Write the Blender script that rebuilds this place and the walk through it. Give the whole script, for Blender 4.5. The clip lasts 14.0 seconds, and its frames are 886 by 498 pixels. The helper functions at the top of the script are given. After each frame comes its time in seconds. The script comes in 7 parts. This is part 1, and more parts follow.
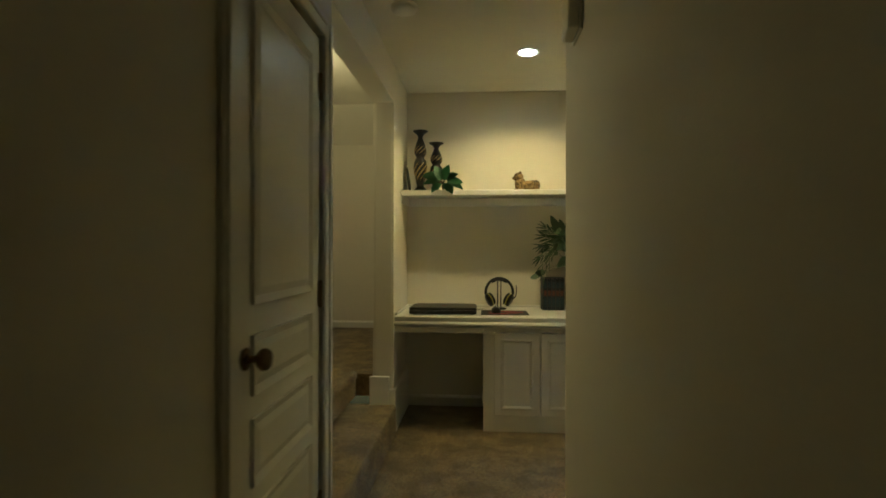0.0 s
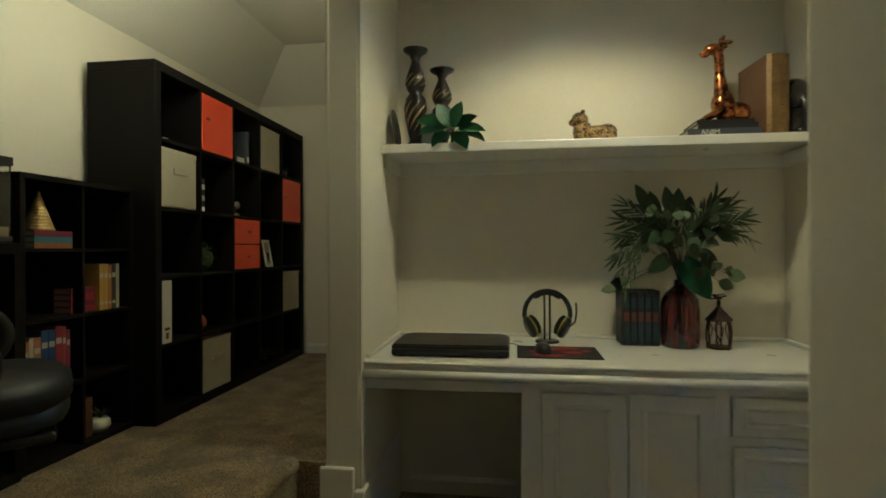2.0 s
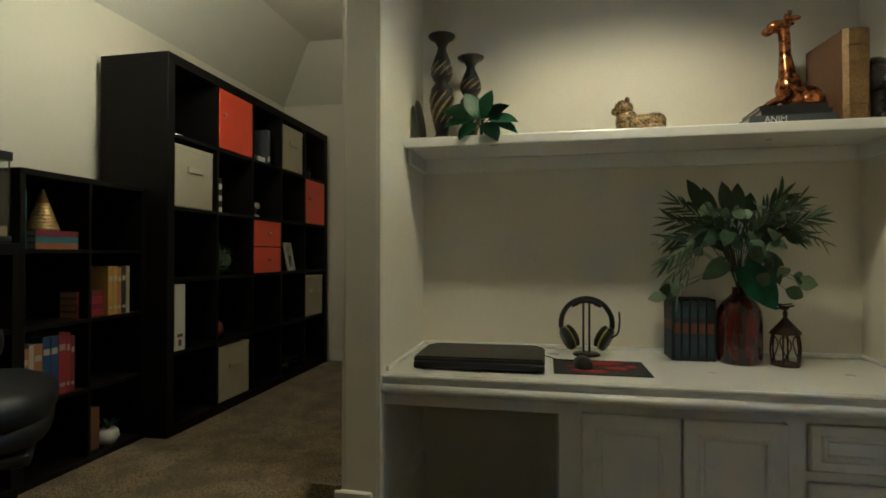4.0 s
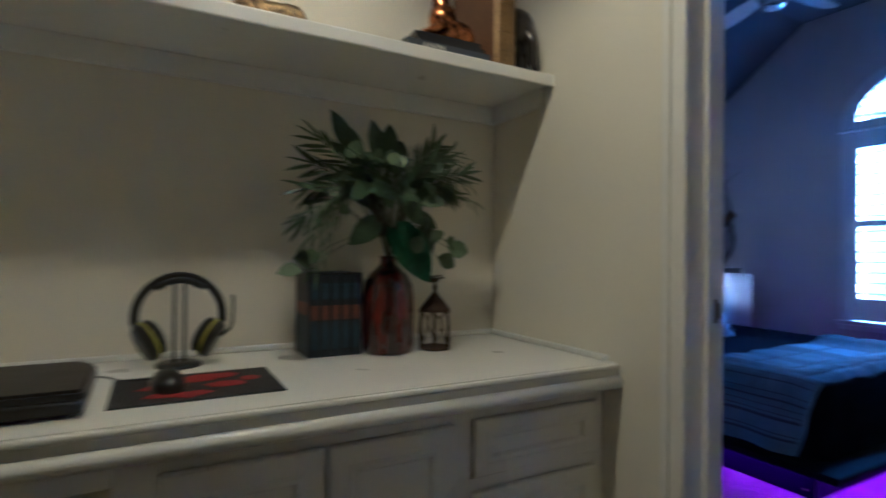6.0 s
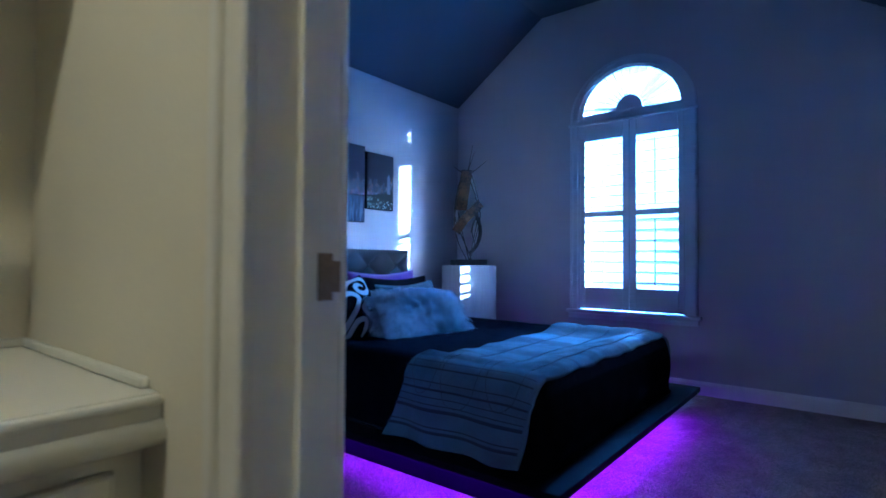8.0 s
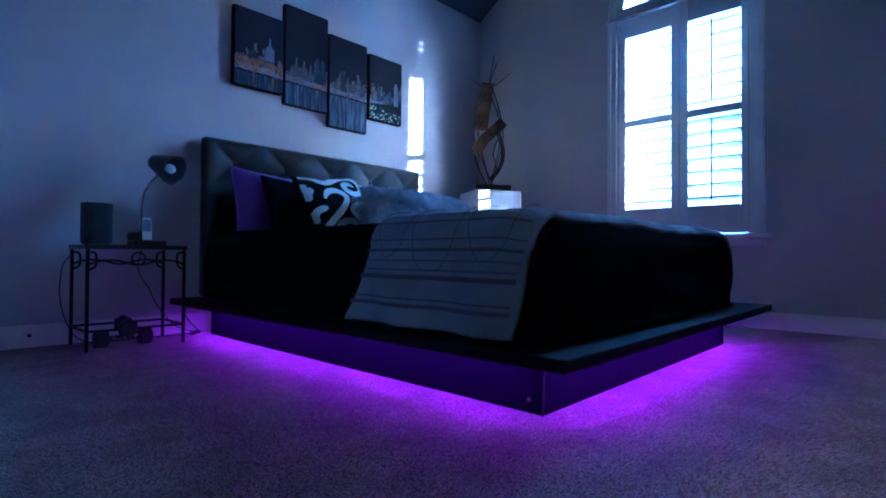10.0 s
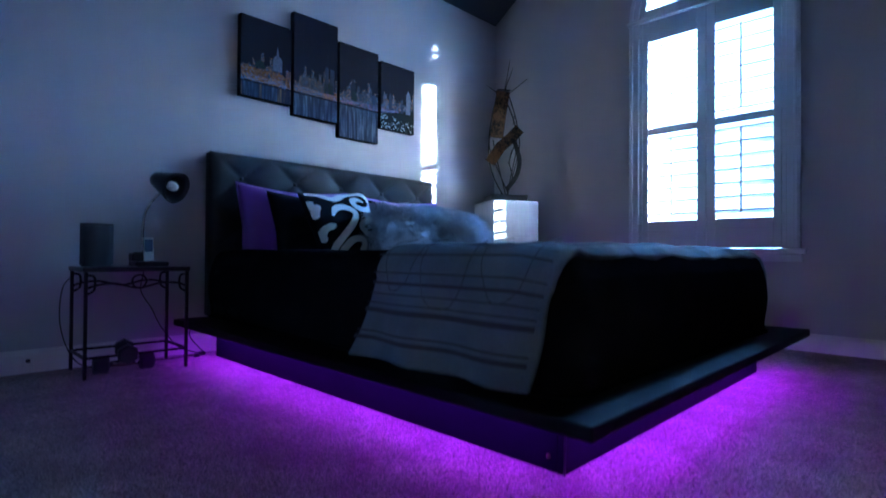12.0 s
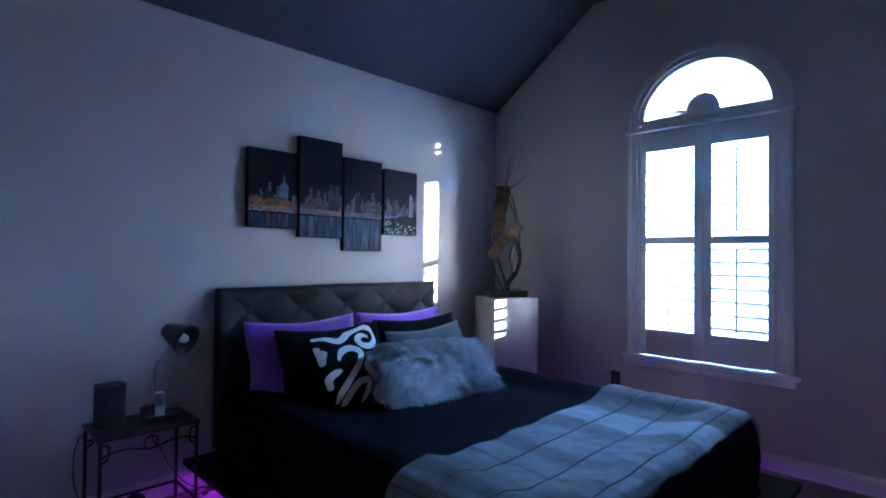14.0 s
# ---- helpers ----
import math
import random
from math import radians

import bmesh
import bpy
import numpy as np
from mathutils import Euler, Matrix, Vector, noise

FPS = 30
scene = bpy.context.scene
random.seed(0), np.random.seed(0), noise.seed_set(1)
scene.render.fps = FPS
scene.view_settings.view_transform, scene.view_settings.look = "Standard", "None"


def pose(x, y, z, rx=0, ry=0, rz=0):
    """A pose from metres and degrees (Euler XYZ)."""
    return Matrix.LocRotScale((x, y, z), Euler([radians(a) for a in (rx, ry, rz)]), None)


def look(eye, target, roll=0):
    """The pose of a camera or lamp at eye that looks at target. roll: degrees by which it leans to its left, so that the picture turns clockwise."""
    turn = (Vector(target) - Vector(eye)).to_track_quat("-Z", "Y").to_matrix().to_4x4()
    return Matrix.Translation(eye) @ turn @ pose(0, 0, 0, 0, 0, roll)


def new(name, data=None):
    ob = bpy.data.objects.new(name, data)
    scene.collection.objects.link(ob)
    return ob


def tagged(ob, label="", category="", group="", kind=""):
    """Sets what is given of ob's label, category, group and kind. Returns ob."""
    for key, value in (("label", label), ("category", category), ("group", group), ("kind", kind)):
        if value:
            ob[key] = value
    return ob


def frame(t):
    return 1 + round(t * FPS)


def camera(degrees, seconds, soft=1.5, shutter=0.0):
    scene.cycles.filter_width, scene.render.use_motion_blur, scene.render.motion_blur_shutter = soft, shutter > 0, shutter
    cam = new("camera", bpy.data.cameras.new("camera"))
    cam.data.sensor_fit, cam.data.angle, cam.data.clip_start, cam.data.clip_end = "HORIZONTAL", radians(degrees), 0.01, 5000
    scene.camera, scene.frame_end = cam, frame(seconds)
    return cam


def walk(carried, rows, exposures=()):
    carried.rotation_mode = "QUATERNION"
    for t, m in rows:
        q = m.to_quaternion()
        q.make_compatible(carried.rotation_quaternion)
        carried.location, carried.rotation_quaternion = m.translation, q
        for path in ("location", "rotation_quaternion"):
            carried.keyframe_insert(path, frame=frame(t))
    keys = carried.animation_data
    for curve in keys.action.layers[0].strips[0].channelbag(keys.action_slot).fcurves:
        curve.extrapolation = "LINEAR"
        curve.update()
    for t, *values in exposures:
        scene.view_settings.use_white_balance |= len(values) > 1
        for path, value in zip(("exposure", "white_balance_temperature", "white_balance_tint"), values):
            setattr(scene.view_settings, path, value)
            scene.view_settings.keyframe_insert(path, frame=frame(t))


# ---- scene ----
cam = camera(80.3, 14.0, 1.7, 0.5)
PATH = [
    (0, (-0.029, 0.074, 1.248), (-0.179, 2.069, 1.247), 0.1),
    (0.5, (0.027, 0.556, 1.225), (-0.135, 2.55, 1.226), 0.0),
    (1, (0.014, 0.978, 1.208), (-0.143, 2.972, 1.207), 0.1),
    (1.5, (-0.009, 1.339, 1.201), (-0.166, 3.333, 1.205), -0.0),
    (2, (-0.043, 1.65, 1.218), (-0.317, 3.631, 1.218), -0.2),
    (4.5, (-0.061, 1.978, 1.195), (-0.450, 3.940, 1.222), 0.0),
    (5, (-0.03, 2.200, 1.105), (-0.059, 4.200, 1.14), 0.4),
    (5.5, (0.075, 2.356, 1.085), (0.432, 4.326, 1.129), 0.5),
    (6, (0.036, 2.575, 1.088), (1.003, 4.326, 1.107), 0.6),
    (6.5, (0.171, 2.660, 1.095), (1.576, 4.084, 1.116), 1.0),
    (7, (0.333, 2.757, 1.075), (1.877, 4.020, 1.112), 0.7),
    (7.5, (0.590, 2.820, 1.043), (2.150, 4.061, 1.090), 0.3),
    (7.7, (0.700, 2.845, 1.02), (2.272, 4.078, 1.066), 0.4),
    (9.8, (1.408, 3.028, 0.477), (2.872, 4.39, 0.509), 0.4),
    (10, (1.447, 3.07, 0.42), (2.907, 4.437, 0.448), 0.4),
    (10.5, (1.524, 3.148, 0.304), (2.972, 4.527, 0.334), 0.4),
    (11, (1.553, 3.172, 0.247), (2.994, 4.559, 0.276), 0.4),
    (11.5, (1.556, 3.172, 0.314), (2.99, 4.567, 0.34), 0.4),
    (12, (1.551, 3.149, 0.521), (2.968, 4.559, 0.546), 0.4),
    (12.5, (1.509, 3.129, 0.755), (2.912, 4.554, 0.778), 0.5),
    (13, (1.471, 3.114, 0.958), (2.87, 4.544, 0.981), 0.5),
    (13.5, (1.457, 3.094, 1.132), (2.849, 4.53, 1.159), 0.5),
    (14, (1.474, 3.113, 1.247), (2.895, 4.52, 1.275), 0.6),
]
EXPOSURE = [(0.0, 3.92, 5050, -10), (1.0, 3.74, 4750, -11), (2.0, 3.73, 4250, -4), (4.5, 3.66, 4150, 7), (5.0, 3.62, 4150, 11), (6.0, 3.60, 3950, 11), (7.0, 3.70, 3800, 8), (10.0, 3.88, 4300, 3), (11.0, 3.90, 4500, 2), (12.0, 3.90, 4850, 0), (12.5, 3.88, 5000, 1), (14.0, 3.88, 5550, 5)]
walk(cam, [(t, look(eye, target, roll)) for t, eye, target, roll in PATH], EXPOSURE)


# ---- light ----

world = bpy.data.worlds.new("world")
scene.world = world
world.use_nodes = True
wn = world.node_tree
sky = wn.nodes.new("ShaderNodeTexSky")
sky.sky_type = "NISHITA"
sky.sun_disc = False
sky.sun_elevation = radians(7)
sky.sun_rotation = radians(153)
wn.links.new(sky.outputs[0], wn.nodes["Background"].inputs[0])
wn.nodes["Background"].inputs[1].default_value = 0.05


def lamp(name, kind, m, energy, color, **more):
    data = bpy.data.lights.new(name, kind)
    data.energy, data.color = energy, color
    for key, value in more.items():
        if key == "size":
            data.size = value
        elif key == "size_y":
            data.shape, data.size_y = "RECTANGLE", value
        elif key == "angle":
            data.angle = value
        elif key == "spot":
            data.spot_size, data.spot_blend = value
        elif key == "radius":
            data.shadow_soft_size = value
        elif key == "spread":
            data.spread = value
    ob = new(name, data)
    ob.matrix_world = m
    return ob


SUN_WAY = Vector((-0.522, 1.0, -0.115))
lamp("sun", "SUN", look((8, -2, 3), Vector((8, -2, 3)) + SUN_WAY), 5.0, (1.0, 0.96, 0.92), angle=radians(1.0))
lamp("window_daylight", "AREA", look((6.2, 3.7, 3.2), (4.4, 4.9, 0.8)), 225, (0.26, 0.49, 1.0), size=2.0, size_y=1.4)
lamp("downlight_bulb", "SPOT", look((0.254, 3.418, 2.47), (0.254, 3.57, 1.2)), 3.45, (1.0, 0.645, 0.24), spot=(radians(140), 0.45), radius=0.05)
lamp("study_ceiling_light", "POINT", pose(-1.35, 3.6, 2.2), 1.1, (1.0, 0.69, 0.31), radius=0.15)
LED = (0.41, 0.022, 1.0)
lamp("led_side", "AREA", look((2.575, 4.85, 0.150), (2.575, 4.85, 0)), 0.55, LED, size=0.02, size_y=2.0, spread=radians(172))
lamp("led_foot", "AREA", look((3.45, 3.755, 0.150), (3.45, 3.755, 0)) @ pose(0, 0, 0, 0, 0, 90), 0.55, LED, size=0.02, size_y=1.6, spread=radians(172))
lamp("led_far_side", "AREA", look((4.335, 4.85, 0.150), (4.335, 4.85, 0)), 0.42, LED, size=0.02, size_y=2.0, spread=radians(172))


# ---- materials ----
def material(name, color, rough=0.6, metal=0.0, second=None, scale=8.0, fine=120.0, mix=0.25, bump=0.1, depth=0.002, coat=0.0, sheen=0.0, stretch=(1, 1, 1), rand=0.0, contrast=0.3, spec=0.5):
    """A principled surface with two scales of variation in colour, and relief."""
    m = bpy.data.materials.new(name)
    m.use_nodes = True
    t = m.node_tree
    b = t.nodes["Principled BSDF"]
    b.inputs["Roughness"].default_value = rough
    b.inputs["Metallic"].default_value = metal
    b.inputs["Specular IOR Level"].default_value = spec
    b.inputs["Coat Weight"].default_value = coat
    b.inputs["Sheen Weight"].default_value = sheen
    co = t.nodes.new("ShaderNodeTexCoord")
    mp = t.nodes.new("ShaderNodeMapping")
    mp.inputs["Scale"].default_value = stretch
    t.links.new(co.outputs["Object"], mp.inputs[0])
    big = t.nodes.new("ShaderNodeTexNoise")
    big.inputs["Scale"].default_value = scale
    big.inputs["Detail"].default_value = 6
    small = t.nodes.new("ShaderNodeTexNoise")
    small.inputs["Scale"].default_value = fine
    small.inputs["Detail"].default_value = 4
    t.links.new(mp.outputs[0], big.inputs[0])
    t.links.new(mp.outputs[0], small.inputs[0])
    add = t.nodes.new("ShaderNodeMath")
    add.operation = "ADD"
    t.links.new(big.outputs[0], add.inputs[0])
    t.links.new(small.outputs[0], add.inputs[1])
    ramp = t.nodes.new("ShaderNodeMapRange")
    ramp.inputs[1].default_value, ramp.inputs[2].default_value = 1 - contrast, 1 + contrast
    t.links.new(add.outputs[0], ramp.inputs[0])
    mx = t.nodes.new("ShaderNodeMix")
    mx.data_type = "RGBA"
    dark = second or tuple(c * (1 - mix) for c in color)
    mx.inputs["A"].default_value = (*dark, 1)
    mx.inputs["B"].default_value = (*color, 1)
    t.links.new(ramp.outputs[0], mx.inputs["Factor"])
    last = mx.outputs["Result"]
    if rand:
        info = t.nodes.new("ShaderNodeObjectInfo")
        hsv = t.nodes.new("ShaderNodeHueSaturation")
        rr = t.nodes.new("ShaderNodeMapRange")
        rr.inputs[3].default_value, rr.inputs[4].default_value = 1 - rand, 1 + rand
        t.links.new(info.outputs["Random"], rr.inputs[0])
        t.links.new(rr.outputs[0], hsv.inputs["Value"])
        t.links.new(last, hsv.inputs["Color"])
        last = hsv.outputs[0]
    t.links.new(last, b.inputs["Base Color"])
    rg = t.nodes.new("ShaderNodeMapRange")
    rg.inputs[3].default_value, rg.inputs[4].default_value = max(0.02, rough - 0.08), min(1, rough + 0.08)
    t.links.new(big.outputs[0], rg.inputs[0])
    t.links.new(rg.outputs[0], b.inputs["Roughness"])
    if bump:
        bp = t.nodes.new("ShaderNodeBump")
        bp.inputs["Strength"].default_value = bump
        bp.inputs["Distance"].default_value = depth
        t.links.new(small.outputs[0], bp.inputs["Height"])
        t.links.new(bp.outputs[0], b.inputs["Normal"])
    return m


def glowing(name, color, strength):
    m = bpy.data.materials.new(name)
    m.use_nodes = True
    b = m.node_tree.nodes["Principled BSDF"]
    b.inputs["Base Color"].default_value = (*color, 1)
    b.inputs["Emission Color"].default_value = (*color, 1)
    b.inputs["Emission Strength"].default_value = strength
    return m


def clear_glass(name, color=(1, 1, 1), rough=0.0):
    m = bpy.data.materials.new(name)
    m.use_nodes = True
    b = m.node_tree.nodes["Principled BSDF"]
    b.inputs["Base Color"].default_value = (*color, 1)
    b.inputs["Transmission Weight"].default_value = 1
    b.inputs["Roughness"].default_value = rough
    b.inputs["IOR"].default_value = 1.45
    return m


WALL_HALL = material("hall_paint", (0.77, 0.73, 0.61), 0.75, mix=0.05, scale=2, fine=140, bump=0.25, depth=0.002)
WALL_BED = material("bedroom_paint", (0.48, 0.45, 0.46), 0.75, mix=0.06, scale=2, fine=140, bump=0.25, depth=0.002)
CEIL_HALL = material("hall_ceiling_paint", (0.80, 0.78, 0.69), 0.85, mix=0.05, scale=3, fine=90, bump=0.4, depth=0.003)
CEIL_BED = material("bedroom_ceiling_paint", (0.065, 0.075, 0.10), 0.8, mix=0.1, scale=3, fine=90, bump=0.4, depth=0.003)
TRIM = material("white_trim_paint", (0.78, 0.76, 0.70), 0.35, mix=0.05, scale=6, fine=60, bump=0.08)
CABINET = material("white_cabinet_paint", (0.80, 0.79, 0.75), 0.3, mix=0.04, scale=5, fine=60, bump=0.0, contrast=0.6)


def pile(name, color, dark, tuft, depth, low, high, trodden):
    """Cut-pile carpet: single tufts with their own shade, and soft trodden patches."""
    m = bpy.data.materials.new(name)
    m.use_nodes = True
    t = m.node_tree
    b = t.nodes["Principled BSDF"]
    b.inputs["Roughness"].default_value = 0.97
    b.inputs["Specular IOR Level"].default_value = 0.15
    b.inputs["Sheen Weight"].default_value = 0.25
    co = t.nodes.new("ShaderNodeTexCoord")
    wob = t.nodes.new("ShaderNodeTexNoise")
    wob.inputs["Scale"].default_value = tuft * 0.6
    cell = t.nodes.new("ShaderNodeTexVoronoi")
    cell.inputs["Scale"].default_value = tuft
    patch = t.nodes.new("ShaderNodeTexNoise")
    patch.inputs["Scale"].default_value = 7
    patch.inputs["Detail"].default_value = 5
    for n in (wob, cell, patch):
        t.links.new(co.outputs["Object"], n.inputs[0])
    split = t.nodes.new("ShaderNodeSeparateColor")
    t.links.new(cell.outputs["Color"], split.inputs[0])
    top = t.nodes.new("ShaderNodeMapRange")
    top.inputs[1].default_value, top.inputs[2].default_value = 0.75, 0.1
    t.links.new(cell.outputs["Distance"], top.inputs[0])
    shade = t.nodes.new("ShaderNodeMath")
    shade.operation = "MULTIPLY"
    lift = t.nodes.new("ShaderNodeMapRange")
    lift.inputs[3].default_value, lift.inputs[4].default_value = low, high
    t.links.new(split.outputs[0], lift.inputs[0])
    t.links.new(top.outputs[0], shade.inputs[0])
    t.links.new(lift.outputs[0], shade.inputs[1])
    worn = t.nodes.new("ShaderNodeMapRange")
    worn.inputs[1].default_value, worn.inputs[2].default_value = 0.38, 0.62
    worn.inputs[3].default_value, worn.inputs[4].default_value = trodden, 1.15
    t.links.new(patch.outputs[0], worn.inputs[0])
    both = t.nodes.new("ShaderNodeMath")
    both.operation = "MULTIPLY"
    t.links.new(shade.outputs[0], both.inputs[0])
    t.links.new(worn.outputs[0], both.inputs[1])
    mx = t.nodes.new("ShaderNodeMix")
    mx.data_type = "RGBA"
    mx.inputs["A"].default_value = (*dark, 1)
    mx.inputs["B"].default_value = (*color, 1)
    t.links.new(both.outputs[0], mx.inputs["Factor"])
    t.links.new(mx.outputs["Result"], b.inputs["Base Color"])
    bp = t.nodes.new("ShaderNodeBump")
    bp.inputs["Strength"].default_value = 1.0
    bp.inputs["Distance"].default_value = depth
    t.links.new(shade.outputs[0], bp.inputs["Height"])
    t.links.new(bp.outputs[0], b.inputs["Normal"])
    return m


CARPET = pile("beige_carpet", (0.63, 0.46, 0.21), (0.075, 0.053, 0.023), 230, 0.004, 0.65, 1.2, 0.42)
CARPET_BED = pile("bedroom_carpet", (0.74, 0.55, 0.46), (0.085, 0.062, 0.052), 230, 0.005, 0.5, 1.25, 0.66)
BLACK_WOOD = material("black_brown_laminate", (0.006, 0.005, 0.0045), 0.6, spec=0.18, second=(0.003, 0.0025, 0.0025), scale=6, fine=70, stretch=(1, 1, 8), bump=0.08)
PLATFORM = material("dark_espresso_wood", (0.011, 0.009, 0.011), 0.7, spec=0.12, second=(0.006, 0.005, 0.006), scale=5, fine=60, stretch=(6, 1, 1), bump=0.1)
PLINTH = material("black_plinth_board", (0.0045, 0.0055, 0.0105), 0.6, spec=0.06, second=(0.003, 0.0035, 0.007), scale=5, fine=60, stretch=(6, 1, 1), bump=0.1)
LEATHER = material("black_faux_leather", (0.013, 0.014, 0.017), 0.46, spec=0.35, mix=0.3, scale=12, fine=500, bump=0.25, depth=0.001)
DUVET = material("black_bed_cover", (0.011, 0.0105, 0.0135), 0.95, mix=0.4, scale=10, fine=400, bump=0.4, depth=0.002, spec=0.0)
THROW = material("grey_quilted_throw", (0.20, 0.245, 0.28), 0.9, second=(0.13, 0.16, 0.185), scale=7, fine=420, bump=0.5, depth=0.002, contrast=0.2)


def shaded_woven_bands(m, start, width, levels):
    """Broad lighter and darker woven bands across the cloth, by its own x: (place from 0 to 1, tone). The tones also
    carry painted shade.
    """
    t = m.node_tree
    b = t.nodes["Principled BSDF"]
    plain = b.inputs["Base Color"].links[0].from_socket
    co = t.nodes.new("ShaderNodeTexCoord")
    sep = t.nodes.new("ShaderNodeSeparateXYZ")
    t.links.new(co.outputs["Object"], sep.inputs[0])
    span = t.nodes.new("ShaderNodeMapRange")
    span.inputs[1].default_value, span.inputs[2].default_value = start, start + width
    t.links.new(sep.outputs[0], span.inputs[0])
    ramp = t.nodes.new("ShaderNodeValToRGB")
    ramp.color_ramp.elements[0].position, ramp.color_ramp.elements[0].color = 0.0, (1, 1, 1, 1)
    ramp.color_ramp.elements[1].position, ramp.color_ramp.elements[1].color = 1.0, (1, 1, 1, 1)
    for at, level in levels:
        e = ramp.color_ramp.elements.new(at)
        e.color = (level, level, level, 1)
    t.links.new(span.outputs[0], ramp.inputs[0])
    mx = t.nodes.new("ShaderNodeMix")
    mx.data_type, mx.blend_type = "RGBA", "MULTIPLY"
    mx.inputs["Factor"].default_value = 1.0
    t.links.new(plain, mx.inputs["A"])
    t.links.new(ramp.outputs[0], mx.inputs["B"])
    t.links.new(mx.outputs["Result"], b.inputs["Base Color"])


# every tone on top is also lowered, painting in shade against the lighter hanging side
shaded_woven_bands(THROW, -0.80, 1.64, ((0.02, 1.0), (0.04, 0.21), (0.15, 0.20), (0.18, 0.47), (0.22, 0.47), (0.225, 0.29), (0.235, 0.29), (0.24, 0.49), (0.30, 0.50), (0.32, 0.32), (0.36, 0.32), (0.38, 0.52), (0.50, 0.53), (0.54, 0.34), (0.60, 0.34), (0.625, 0.84), (0.73, 0.84), (0.76, 0.27), (0.88, 0.26), (0.91, 0.57)))
THROW_LINE = material("dark_quilt_stitching", (0.075, 0.08, 0.095), 0.9, bump=0.2)
PURPLE = material("purple_satin", (0.17, 0.03, 0.36), 0.45, mix=0.3, scale=9, fine=300, bump=0.15, sheen=0.3)
BLACK_CLOTH = material("black_cotton", (0.010, 0.010, 0.012), 0.95, spec=0.05, mix=0.3, scale=9, fine=350, bump=0.4)
WHITE_CLOTH = material("white_applique_cloth", (0.72, 0.70, 0.66), 0.85, mix=0.15, scale=20, fine=350, bump=0.4)
GREY_CLOTH = material("slate_grey_cloth", (0.06, 0.068, 0.08), 0.85, mix=0.3, scale=9, fine=350, bump=0.4, sheen=0.2)
FUR = material("silver_faux_fur", (0.62, 0.62, 0.66), 0.7, second=(0.22, 0.22, 0.25), scale=26, fine=160, bump=0.3, sheen=0.4)
RED = material("red_lacquer", (0.80, 0.085, 0.015), 0.35, mix=0.1, scale=6, fine=80, bump=0.04)
BIN = material("cream_canvas_bin", (0.52, 0.48, 0.36), 0.85, mix=0.15, scale=10, fine=300, bump=0.4)
PEDESTAL = material("brushed_silver_pedestal", (0.42, 0.42, 0.44), 0.45, second=(0.30, 0.30, 0.33), metal=0.35, scale=4, fine=60, stretch=(8, 8, 1), bump=0.1)
IRON = material("black_wrought_iron", (0.015, 0.014, 0.013), 0.5, metal=0.6, scale=30, fine=200, bump=0.3)
BRONZE = material("burnished_bronze_sheet", (0.13, 0.07, 0.028), 0.42, second=(0.008, 0.006, 0.005), metal=0.8, scale=9, fine=60, contrast=0.12, bump=0.4)
BLACK_PLASTIC = material("black_plastic", (0.014, 0.014, 0.015), 0.35, mix=0.25, scale=12, fine=300, bump=0.08)
BLACK_MATTE = material("black_fabric_grille", (0.026, 0.027, 0.03), 0.6, mix=0.3, scale=12, fine=700, bump=0.5)
CHROME = material("brushed_nickel", (0.55, 0.53, 0.50), 0.25, metal=1.0, mix=0.1, scale=30, fine=200, bump=0.05)
OLD_BRASS = material("dark_bronze_hardware", (0.20, 0.145, 0.09), 0.28, metal=1.0, mix=0.3, scale=30, fine=200, bump=0.05)
HINGE = material("dull_brass_hinge", (0.30, 0.22, 0.13), 0.45, metal=0.6, mix=0.3, scale=30, fine=200, bump=0.05)
SHUTTER = material("white_shutter_paint", (0.60, 0.60, 0.62), 0.4, mix=0.05, scale=6, fine=80, bump=0.05)
RUBBER = material("grey_rubber_coating", (0.035, 0.035, 0.04), 0.6, mix=0.3, scale=20, fine=200, bump=0.2)
GLASS = clear_glass("window_glass")
VIOLET_LED = glowing("violet_led", (0.30, 0.02, 1.0), 0.4)


# ---- building blocks ----
def thing(name, label, category, loc=(0, 0, 0), rz=0.0, group="", kind=""):
    ob = new(name)
    ob.empty_display_size = 0.1
    ob.matrix_world = pose(*loc, 0, 0, rz)
    return tagged(ob, label, category, group, kind)


def part(name, bm, mat, parent=None, label="", smooth=False):
    """Links a bmesh as one mesh object under a thing or a part."""
    me = bpy.data.meshes.new(name)
    bmesh.ops.recalc_face_normals(bm, faces=bm.faces)
    bm.to_mesh(me)
    bm.free()
    me.materials.append(mat)
    if smooth:
        me.polygons.foreach_set("use_smooth", [True] * len(me.polygons))
        me.update()
    ob = new(name, me)
    if parent:
        ob.parent = parent
    return tagged(ob, label)


def solid(name, bm, mat, label, category, kind="", group="", smooth=False, m=None):
    ob = tagged(part(name, bm, mat, None, "", smooth), label, category, group, kind)
    if m:
        ob.matrix_world = m
    return ob


def cuboid(bm, x0, x1, y0, y1, z0, z1, bevel=0.0, seg=1, m=None):
    made = bmesh.ops.create_cube(bm, size=1)["verts"]
    bmesh.ops.scale(bm, vec=(x1 - x0, y1 - y0, z1 - z0), verts=made)
    bmesh.ops.translate(bm, vec=((x0 + x1) / 2, (y0 + y1) / 2, (z0 + z1) / 2), verts=made)
    if bevel:
        edges = list({e for v in made for e in v.link_edges})
        out = bmesh.ops.bevel(bm, geom=edges, offset=bevel, segments=seg, affect="EDGES", profile=0.5)
        made = list({v for f in out["faces"] for v in f.verts} | {v for v in made if v.is_valid})
    if m:
        bmesh.ops.transform(bm, matrix=m, verts=made)
    return made


